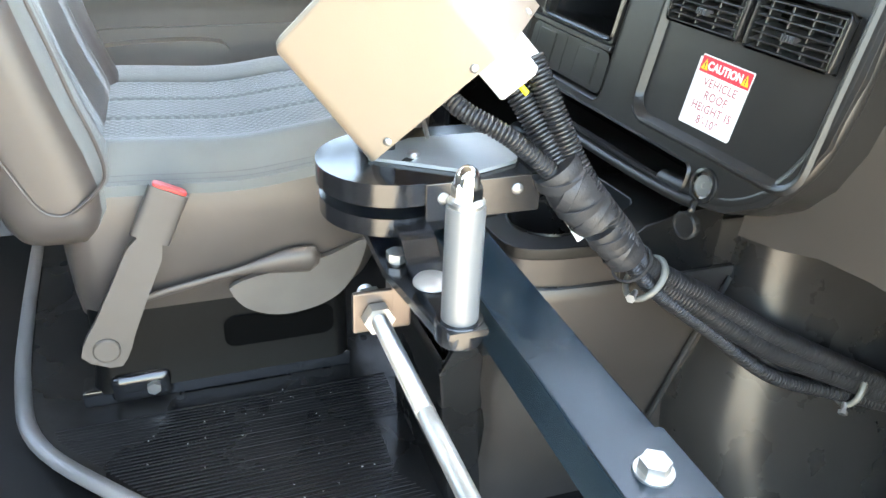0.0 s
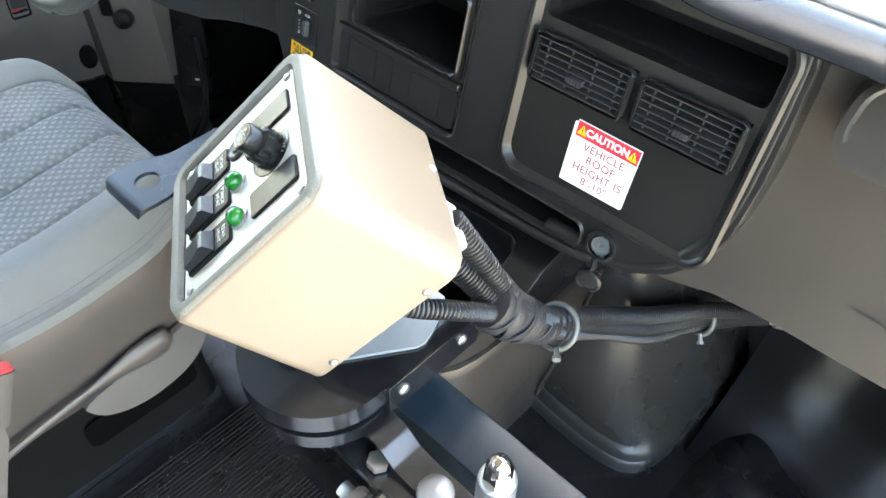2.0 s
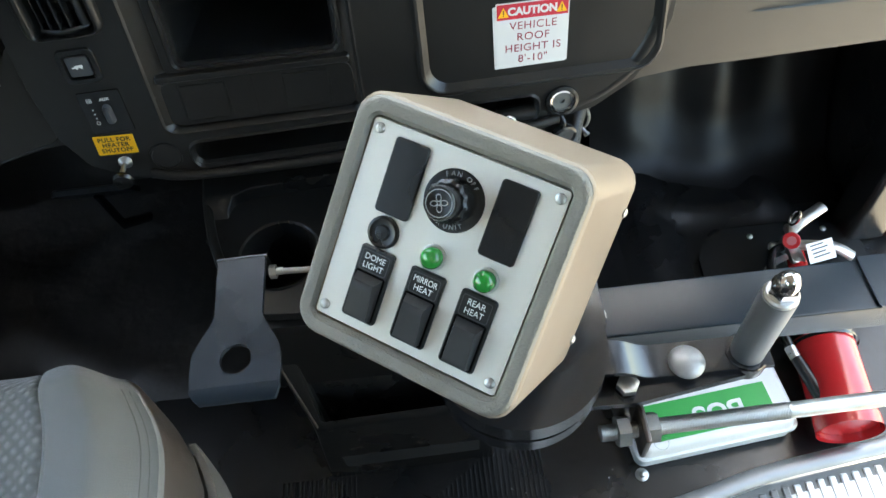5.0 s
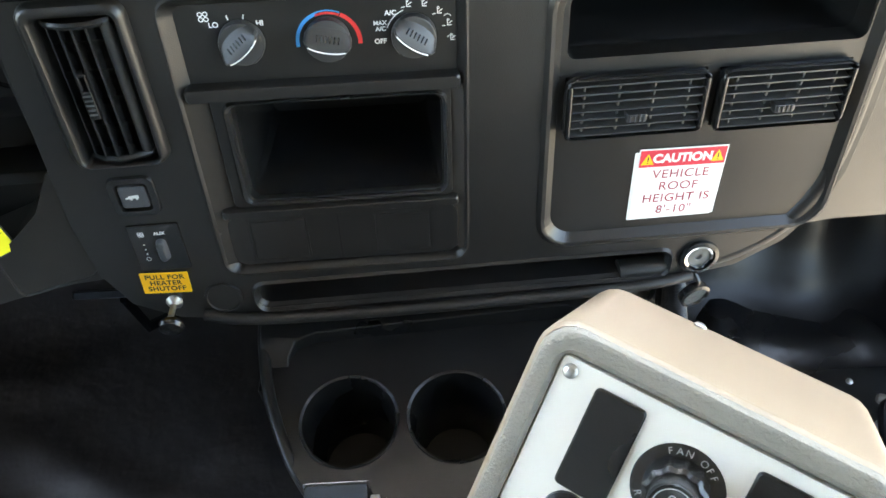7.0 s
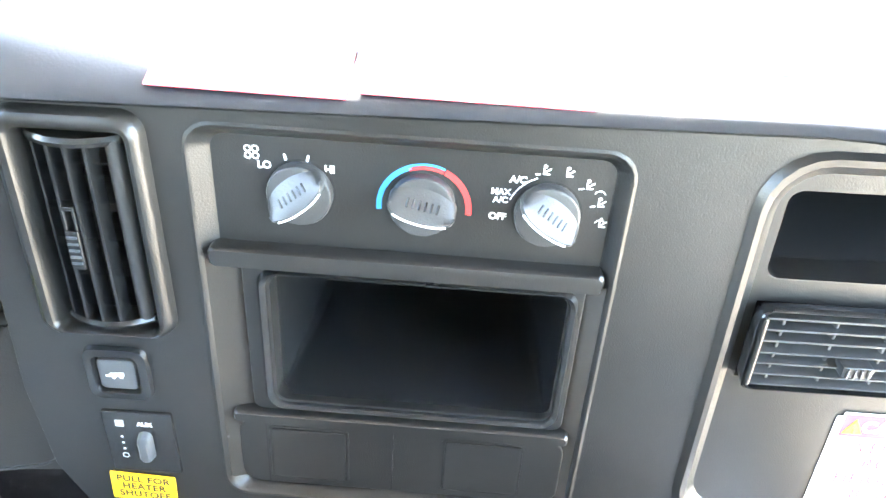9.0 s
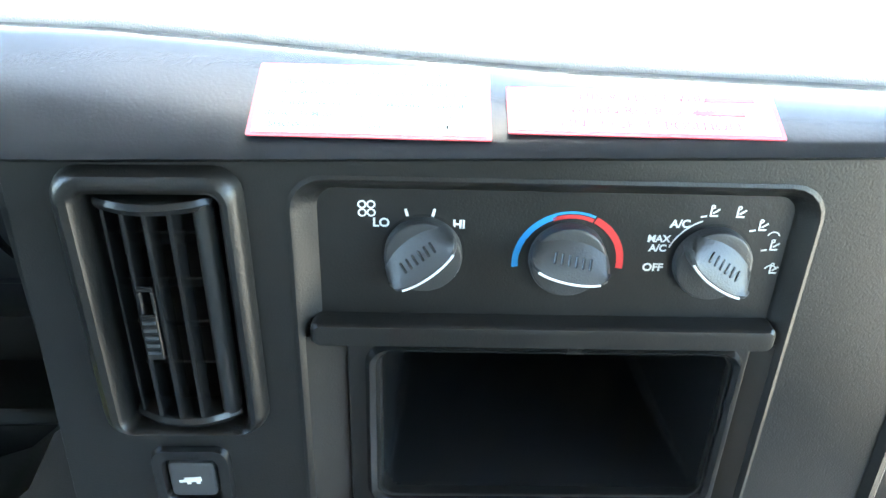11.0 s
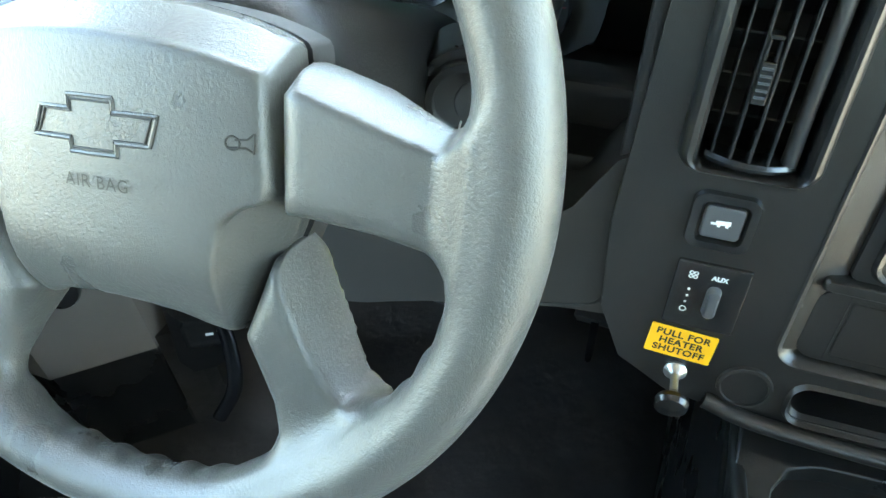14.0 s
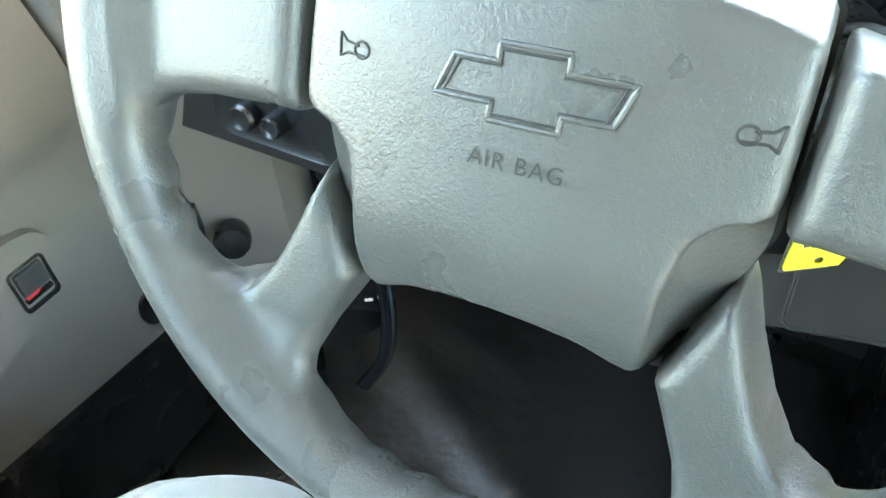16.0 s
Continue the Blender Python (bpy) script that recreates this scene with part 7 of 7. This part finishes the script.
flap = softened([(-0.556, -0.596), (-0.548, -0.625), (-0.525, -0.655), (-0.47, -0.676), (-0.40, -0.667), (-0.345, -0.642), (-0.310, -0.598), (-0.298, -0.550), (-0.42, -0.575)], 2)
part("valance", rounded(skin([[(XC + (XH + 0.002 + d) * seat_taper(y), y, z) for y, z in flap] for d in (0.004, 0.015)]), 0.003, 2), material("light_taupe_valance", (0.13, 0.117, 0.105), 0.45, grain=0.4), seat, "lighter plastic valance")
part("recline_lever", tube(curve([(-0.150, -0.70, -0.606), (-0.150, -0.62, -0.590), (-0.149, -0.54, -0.576), (-0.147, -0.47, -0.566), (-0.147, -0.42, -0.565), (-0.149, -0.398, -0.570)], 7), lambda t: 0.007 + 0.018 * smooth_step(0.35, 0.75, t) * (1 - 0.7 * smooth_step(0.85, 1.0, t)), 14, sx=0.55), VINYL, seat, "taupe moulded recline lever")


XB = -0.432


def back_loop(z, grow=0.0):
    t = (z + 0.50) / 0.80
    y0 = -0.672 - 0.19 * t
    w = 0.302 - 0.035 * t + grow
    th = 0.215 - 0.055 * t + 2 * grow
    pts = []
    for k in range(96):
        a = 2 * math.pi * k / 96
        c, s = math.cos(a), math.sin(a)
        u = w * (abs(c) ** 0.45) * (1 if c >= 0 else -1)
        v = th / 2 * (abs(s) ** 0.60) * (1 if s >= 0 else -1)
        dish = 0.030 * (1 - smooth_step(0.50, 0.80, abs(u / w))) if s > 0 else 0.0
        seam = 0.006 * math.exp(-((abs(u / w) - 0.60) / 0.02) ** 2) if s > 0 else 0.0
        curl = 0.075 * max(0.0, min(1.0, (-0.40 - z) / 0.095)) ** 2 - 0.012 * math.exp(-((z + 0.37) / 0.07) ** 2) if s > 0 else 0.0
        pts.append((XB + u, y0 - th / 2 + v - dish - seam - curl * s, z))
    return pts


zs = [-0.50, -0.492, -0.47, -0.44] + [-0.40 + k * 0.05 for k in range(14)] + [0.275, 0.30]
ks = [0.86, 0.92, 0.975, 1.0] + [1.0] * 14 + [0.95, 0.8]


def back_scaled(z, k, grow):
    l = back_loop(z, grow)
    cy = sum(p[1] for p in l) / len(l)
    return [(XB + (x - XB) * k, cy + (y - cy) * k, z) for x, y, z in l]


front_loops = [back_scaled(z, k, 0.0)[8:41] for z, k in zip(zs, ks)]
mid = 7
part("backrest_centre", skin([l[mid:-mid] for l in front_loops], False, False, closed=False), FABRIC, seat, "", 60)
part("backrest_bolster", skin([l[:mid + 1] for l in front_loops], False, False, closed=False), FABRICSIDE, seat, "", 60)
part("backrest_bolster", skin([l[-mid - 1:] for l in front_loops], False, False, closed=False), FABRICSIDE, seat, "", 60)
part("backrest_shell", skin([back_scaled(z, k, -0.0025) for z, k in zip(zs, ks)]), VINYL, seat, "taupe vinyl backrest shell", 60)
side_u = [(-0.935, -0.16), (-0.905, -0.235), (-0.868, -0.305), (-0.841, -0.350), (-0.812, -0.415), (-0.786, -0.434), (-0.760, -0.427), (-0.722, -0.395), (-0.711, -0.368), (-0.718, -0.320), (-0.735, -0.262), (-0.752, -0.190), (-0.775, -0.10), (-0.800, 0.0)]
part("piping", tube(curve([(XB + 0.3005 - 0.035 * (z + 0.5) / 0.8, y, z) for y, z in side_u], 5), 0.0030, 8), VINYL, seat, "raised seam round the side panel")
base = part("base", rounded(skin([[(x, y, -0.80) for x, y, _ in rr(-0.66, -0.17, -0.80, -0.34, 0.03)], [(x, y, -0.74) for x, y, _ in rr(-0.64, -0.185, -0.79, -0.34, 0.03)], [(x, y, -0.64) for x, y, _ in rr(-0.64, -0.19, -0.79, -0.34, 0.03)]]), 0.006, 2), SEATBASE, seat, "black steel seat base")
# Black sheet laid on the base; the slot's shade is painted, not cut.
part("slot_shade", skin([[(-0.187, y, z) for y, z in [(p[0], p[1]) for p in rr(-0.565, -0.375, -0.745, -0.690, 0.02)]], [(-0.182, y, z) for y, z in [(p[0], p[1]) for p in rr(-0.570, -0.370, -0.750, -0.685, 0.02)]]]), VOID, base)
part("rail", span(-0.225, -0.175, -0.82, -0.34, FLOOR, -0.795, 0.006, 2), BLACKPAINT, seat)
part("rail", span(-0.66, -0.61, -0.82, -0.34, FLOOR, -0.795, 0.006, 2), BLACKPAINT, seat)
part("foot", span(-0.29, -0.165, -0.775, -0.665, FLOOR, -0.765, 0.02, 3), BLACKPAINT, seat)
part("bolt", moved(hexhead(0.0125, 0.010), pose(-0.165, -0.700, -0.795, 0, 90, 0)), STEEL, seat)

# ---- belt buckle ----
a0, a1 = Vector((-0.098, -0.752, -0.655)), Vector((-0.118, -0.616, -0.405))
BM = axes(a0, Vector((0, 1, -0.5)), a1 - a0)
buckle = thing("belt_buckle", "grey seat belt buckle with red release button", "seat belt buckle", BM)
L = (a1 - a0).length
part("stalk", prism(softened([(-0.030, -0.03), (0.030, -0.03), (0.036, 0.0), (0.030, 0.05), (0.026, L - 0.07), (-0.026, L - 0.07), (-0.030, 0.05), (-0.036, 0.0)], 1), -0.007, 0.007, 0.003, 2), BUCKLE, buckle)
part("head", skin([[(x * 0.030, y, z * 0.013) for x, z in [(math.copysign(abs(math.cos(a)) ** 0.5, math.cos(a)), math.copysign(abs(math.sin(a)) ** 0.5, math.sin(a))) for a in [2 * math.pi * k / 28 for k in range(28)]]] for y in (L - 0.085, L - 0.004, L)]), BUCKLE, buckle)
part("release_button", skin([[(x * k, y, z * q) for x, z in [(math.copysign(abs(math.cos(a)) ** 0.4, math.cos(a)), math.copysign(abs(math.sin(a)) ** 0.4, math.sin(a))) for a in [2 * math.pi * j / 28 for j in range(28)]]] for k, q, y in ((0.026, 0.0105, L - 0.004), (0.026, 0.0105, L + 0.004), (0.023, 0.008, L + 0.006))]), RED, buckle, "red release button")
part("anchor_cap", moved(lathe([(0.021, 0.006), (0.021, 0.010), (0.018, 0.0125), (0, 0.0130)], 28), pose(0, 0, 0)), BUCKLE, buckle)

# ---- first-aid kit and extinguisher on the floor ----
KIT = pose(0.583, -0.238, FLOOR, 0, 0, 6)
kit = thing("first_aid_kit", "white plastic first-aid kit with green label", "first-aid kit", KIT)


def kit_loop(g, z, r=0.016):
    return rr(-0.135 + g, 0.135 - g, -0.074 + g, 0.074 - g, r, z)


part("base", skin([kit_loop(0.006, 0.0), kit_loop(0.001, 0.004), kit_loop(0.0, 0.030)]), WHITE, kit)
part("lid", skin([kit_loop(-0.002, 0.031), kit_loop(-0.002, 0.037), kit_loop(0.002, 0.039), kit_loop(0.004, 0.058), kit_loop(0.008, 0.064), kit_loop(0.014, 0.066)]), WHITE, kit)
part("green_label", span(-0.105, 0.098, -0.058, 0.004, 0.066, 0.0668), GREEN, kit, "green printed label")
lettering("BUS", 0.046, pose(0.010, -0.030, 0.0672, 0, 0, 180), WHITE, kit, bold=0.001, wide=1.1)
part("round_mark", joined(moved(skin([circle(0.014, 0.0668, 30), circle(0.0122, 0.0668, 30)], False, False), pose(0.078, 0.040, 0)), span(0.070, 0.086, 0.039, 0.041, 0.0662, 0.0668), span(0.077, 0.079, 0.032, 0.048, 0.0662, 0.0668)), GREEN, kit)
part("round_mark", moved(skin([circle(0.012, 0.0668, 30), circle(0.0110, 0.0668, 30)], False, False), pose(-0.098, -0.060, 0)), material("grey_print", (0.4, 0.42, 0.40), 0.5), kit)
part("latch", span(-0.02, 0.02, 0.072, 0.079, 0.022, 0.046, 0.002, 2), WHITE, kit)

EX = along((0.788, -0.322, FLOOR + 0.062), (0.828, 0.062, FLOOR + 0.060))
ext = thing("fire_extinguisher", "red fire extinguisher lying on the cab floor", "fire extinguisher", EX)
part("cylinder", lathe([(0.044, 0.012), (0.049, 0.020), (0.050, 0.06), (0.050, 0.225), (0.046, 0.250), (0.032, 0.272), (0.018, 0.282), (0.016, 0.345)], 44), REDPAINT, ext, "glossy red steel cylinder")
part("base_rim", skin([circle(0.051, 0.0, 44), circle(0.051, 0.020, 44), circle(0.0455, 0.021, 44), circle(0.0455, 0.002, 44)], False, False), REDPAINT, ext)
part("strap", skin([circle(0.0515, 0.158, 44), circle(0.0515, 0.172, 44)], False, False), GLOSSBLACK, ext)
part("label", skin([circle(0.0507, 0.174, 44), circle(0.0507, 0.224, 44)], False, False), WHITE, ext, "white label with printed bars")
for k in range(9):
    a = 100 + k * 22
    part("print_bar", moved(span(0.0506, 0.0510, -0.006, 0.006, 0.184 + 0.012 * (k % 3), 0.188 + 0.012 * (k % 3)), pose(0, 0, 0, 0, 0, a)), INK if k % 2 else GREEN, ext)
UN = EX.inverted()                      # the head is set out in the cab's own axes
valve = part("valve", moved(joined(span(0.806, 0.830, -0.012, 0.052, -0.780, -0.752, 0.004), span(0.812, 0.826, 0.020, 0.066, -0.754, -0.738, 0.003)), UN), STEEL, ext, "bright metal valve head")
part("side_port", moved(lathe([(0.009, 0.0), (0.009, 0.022), (0.006, 0.026), (0, 0.026)], 18), UN @ along((0.806, 0.030, -0.766), (0.778, 0.040, -0.766))), STEEL, ext)
part("handle", moved(tube(curve([(0.822, 0.030, -0.758), (0.850, 0.018, -0.748), (0.885, 0.006, -0.744), (0.912, -0.012, -0.752)], 5), 0.0075, 10, sx=1.5), UN), STEEL, ext, "bright metal carrying handle")
part("lever", moved(tube(curve([(0.815, 0.048, -0.742), (0.840, 0.062, -0.728), (0.884, 0.084, -0.722)], 5), 0.0070, 10, sx=1.6), UN), STEEL, ext, "bright metal squeeze lever")
gauge_m = UN @ along((0.812, 0.030, -0.740), (0.792, -0.004, -0.704))
part("pressure_gauge", moved(lathe([(0.014, 0.0), (0.0155, 0.003), (0.0155, 0.010), (0.0125, 0.0115), (0, 0.0100)], 28), gauge_m), REDPAINT, ext, "small red-rimmed pressure gauge")
part("gauge_face", moved(lathe([(0.0085, 0.0108), (0.0080, 0.0116), (0, 0.0118)], 24), gauge_m), material("pink_gauge_face", (0.42, 0.12, 0.13), 0.3), ext)
part("pull_pin", moved(tube([(0.820 + 0.004 * math.sin(t), 0.058 + 0.010 * math.cos(t), -0.712 + 0.017 * math.sin(t)) for t in [2 * math.pi * k / 24 for k in range(24)]], 0.0024, 8, True), UN), CHROME, ext, "chrome pull-pin ring")
part("neck_strap", moved(tube(curve([(0.772, -0.010, FLOOR + 0.012), (0.775, 0.000, -0.772), (0.800, 0.004, -0.752)], 6), 0.009, 10, sx=0.3), UN), STEEL, ext)
part("inspection_tag", moved(prism([(-0.026, -0.017), (0.024, -0.020), (0.028, 0.016), (-0.022, 0.018)], -0.0005, 0.0005), UN @ axes((0.850, -0.004, -0.733), (0.95, 0.20, 0.05), (-0.15, 0.80, 0.45))), WHITE, ext, "white paper inspection tag")
part("tag_bar", moved(joined(*[span(-0.016, 0.016 - 0.006 * (k % 2), -0.010 + 0.007 * k, -0.0075 + 0.007 * k, 0.0005, 0.0007) for k in range(4)]), UN @ axes((0.850, -0.004, -0.733), (0.95, 0.20, 0.05), (-0.15, 0.80, 0.45))), BUTTON, ext)
part("hose", moved(tube(curve([(0.806, 0.034, -0.766), (0.774, 0.010, -0.752), (0.748, -0.060, -0.744), (0.737, -0.140, -0.746), (0.739, -0.190, -0.748)], 7), 0.0080, 12), UN), GLOSSBLACK, ext, "black rubber hose")
part("hose_ferrule", moved(lathe([(0.0092, 0.0), (0.0092, 0.020), (0.0086, 0.022)], 16), UN @ along((0.738, -0.176, -0.748), (0.742, -0.200, -0.749))), STEEL, ext)
part("nozzle", moved(lathe([(0.0095, 0.0), (0.0105, 0.03), (0.0130, 0.085), (0.0130, 0.100), (0.0105, 0.100), (0.0100, 0.070)], 22), UN @ along((0.742, -0.196, -0.749), (0.764, -0.290, -0.752))), GLOSSBLACK, ext, "black tapered nozzle")
part("hose_band", skin([circle(0.0530, 0.150, 40, -0.003, 0.0), circle(0.0530, 0.156, 40, -0.003, 0.0)], False, False), GLOSSBLACK, ext)
mount = thing("extinguisher_pad", "black rounded rubber pad bolted under the extinguisher", "floor pad")
part("pad", rounded(prism([p[:2] for p in rr(0.668, 0.985, -0.115, 0.124, 0.085, 0, 10)], FLOOR, FLOOR + 0.011), 0.004, 3), GLOSSBLACK, mount)
for x, y in ((0.780, 0.098), (0.924, 0.098)):
    part("bolt", moved(lathe([(0.006, 0.0), (0.006, 0.002), (0.0035, 0.004), (0, 0.0045)], 16), pose(x, y, FLOOR + 0.011)), STEEL, mount)
part("saddle", rounded(span(0.770, 0.860, -0.075, -0.045, FLOOR + 0.011, FLOOR + 0.020), 0.003, 2), BLACKPAINT, mount)


# ---- driver's door ----
door = thing("door_1", "taupe driver's door with ledge and red-marked lock switch", "door", kind="structure")
ledge = [(-1.02, -0.125), (-0.985, -0.125), (-0.962, -0.150), (-0.940, -0.205), (-0.934, -0.245), (-0.940, -0.275), (-0.955, -0.300), (-0.958, -0.56), (-0.958, -0.80), (-1.02, -0.80)]
part("panel", rounded(skin([[(x, y, z) for x, z in ledge] for y in (-0.95, -0.085)]), 0.004, 2), DOORTAUPE, door)
part("weatherstrip", tube([(-0.984, -0.95, -0.124), (-0.984, -0.085, -0.124)], 0.007, 8), DEEP, door)
crease = softened([(-0.93, -0.33), (-0.40, -0.33), (-0.200, -0.325), (-0.165, -0.36), (-0.185, -0.42), (-0.26, -0.445), (-0.50, -0.50), (-0.93, -0.53)], 2)
part("armrest_panel", rounded(skin([[(-0.960, y, z) for y, z in crease], [(-0.944, y, z) for y, z in crease]]), 0.010, 3), DOORTAUPE, door, "raised moulded panel")
arm = softened([(-0.80, -0.36), (-0.50, -0.35), (-0.46, -0.38), (-0.48, -0.43), (-0.70, -0.46), (-0.82, -0.42)], 2)
part("armrest", rounded(skin([[(-0.95, y, z) for y, z in arm], [(-0.895, y, z) for y, z in arm]]), 0.014, 3), DOORTAUPE, door)
low = [(-0.95, -0.520), (-0.345, -0.568), (-0.12, -0.609), (-0.088, -0.612), (-0.088, -0.82), (-0.95, -0.82)]
part("lower_panel", rounded(skin([[(-0.965, y, z) for y, z in low], [(-0.948, y, z) for y, z in low]]), 0.006, 2), BLACKLOW, door, "dark lower door panel")
SWM = axes((-0.9435, -0.2085, -0.388), (0.0, 0.995, -0.06), (-0.05, 0.06, 0.99))
sw1 = part("lock_switch", moved(skin([rr(-0.0200, 0.0200, -0.0265, 0.0265, 0.006, -0.004), rr(-0.0200, 0.0200, -0.0265, 0.0265, 0.006, 0.002), rr(-0.0175, 0.0175, -0.024, 0.024, 0.004, 0.0028), rr(-0.0165, 0.0165, -0.023, 0.023, 0.004, -0.002)], False, True), SWM), GLOSSBLACK, door, "black rocker with red mark")
part("rocker", moved(box(0.030, 0.027, 0.010, 0.0, 0.008, 0.001, 0.003, 2), SWM), KNOB, sw1)
part("red_mark", moved(prism([(-0.015, -0.006), (0.004, -0.008), (-0.011, -0.016)], -0.0025, 0.0020), SWM), RED, sw1)
part("rocker_rib", moved(box(0.030, 0.005, 0.008, 0.0, -0.0135, -0.001, 0.0015, 2), SWM), GLOSSBLACK, sw1)
part("oval_plug", moved(skin([circle(0.020, 0.0, 28, sy=1.5), circle(0.019, 0.003, 28, sy=1.5), circle(0.016, 0.002, 28, sy=1.5)], False, True), axes((-0.956, -0.108, -0.556), (0.0, 1.0, 0.0), (0.0, 0.0, 1.0))), BLACKLOW, door)
kick = thing("kick_panel", "taupe hinge pillar panel with round black knob", "kick panel", kind="structure")
foot_ = [(-1.0, -0.080), (-0.928, -0.080), (-0.824, 0.012), (-0.820, 0.060), (-1.0, 0.060)]
part("panel", rounded(prism(foot_, -0.62, -0.15), 0.010, 3), DOORTAUPE, kick)
part("lower_panel", rounded(prism([(-1.0, -0.078), (-0.930, -0.078), (-0.827, 0.014), (-0.823, 0.058), (-1.0, 0.058)], FLOOR, -0.621), 0.008, 2), BLACKLOW, kick)
part("side_wing", rounded(prism([(-0.824, 0.016), (-0.790, 0.040), (-0.785, 0.060), (-0.824, 0.060)], FLOOR, -0.600), 0.008, 3), LINER, kick, "charcoal lined wing beside the pedals")
PB = axes((-0.748, 0.030, -0.575), (0.86, 0.50, 0.0), (0.0, 0.15, 0.99))
brake = thing("parking_brake", "black parking brake bracket under the dashboard", "parking brake", PB)
part("bracket", prism(softened([(-0.045, -0.075), (0.020, -0.065), (0.040, 0.0), (0.036, 0.27), (-0.030, 0.27), (-0.040, 0.03)], 1), -0.012, -0.002, 0.002, 2), BLACKLOW, brake)
part("release_frame", skin([rr(-0.026, 0.026, -0.022, 0.022, 0.006, -0.003), rr(-0.025, 0.025, -0.021, 0.021, 0.006, 0.005), rr(-0.020, 0.020, -0.016, 0.016, 0.004, 0.005), rr(-0.019, 0.019, -0.015, 0.015, 0.004, 0.0)], False, True), GLOSSBLACK, brake)
part("pale_mark", span(0.002, 0.012, -0.005, -0.001, 0.0, 0.0014), PRINT, brake)
part("pedal_arm", tube(curve([(0.018, 0.10, 0.0), (0.030, 0.0, 0.010), (0.022, -0.090, 0.018), (-0.012, -0.150, 0.020)], 6), 0.007, 10, sx=1.5), BLACKPAINT, brake)
part("knob", moved(lathe([(0.014, 0.0), (0.020, 0.012), (0.021, 0.030), (0.018, 0.036), (0, 0.038)], 24), along((-0.872, -0.026, -0.455), (-0.838, -0.062, -0.440))), BLACKLOW, kick)
part("knob_clip", moved(box(0.022, 0.016, 0.046, 0, 0, 0, 0.003, 2), pose(-0.897, -0.056, -0.425, 0, 0, 42)), BLACKLOW, kick)

# ---- pedals ----
def pedal(name, label, x, y, z, w, h):
    p = thing(name, label, "pedal", pose(x, y, z, -55, 0, 0))
    part("pad", skin([rr(-w / 2, w / 2, -h / 2, h / 2, 0.008, 0.0), rr(-w / 2, w / 2, -h / 2, h / 2, 0.008, 0.010), rr(-w / 2 + 0.004, w / 2 - 0.004, -h / 2 + 0.004, h / 2 - 0.004, 0.006, 0.013)]), RIBRUBBER, p)
    for k in range(5):
        part("rib", span(-w / 2 + 0.01, w / 2 - 0.01, -h / 2 + 0.010 + k * (h - 0.02) / 4 - 0.002, -h / 2 + 0.010 + k * (h - 0.02) / 4 + 0.002, 0.012, 0.015, 0.0008, 1), RIBRUBBER, p)
    part("arm", tube([(0, 0, 0.0), (0, 0.10, -0.05), (0.0, 0.30, -0.02)], 0.010, 8, sx=0.6), BLACKPAINT, p)


pedal("brake_pedal", "black rubber brake pedal below the column", -0.43, 0.20, -0.60, 0.14, 0.06)
pedal("accelerator_pedal", "black rubber accelerator pedal below the dashboard", -0.27, 0.30, -0.68, 0.06, 0.12)
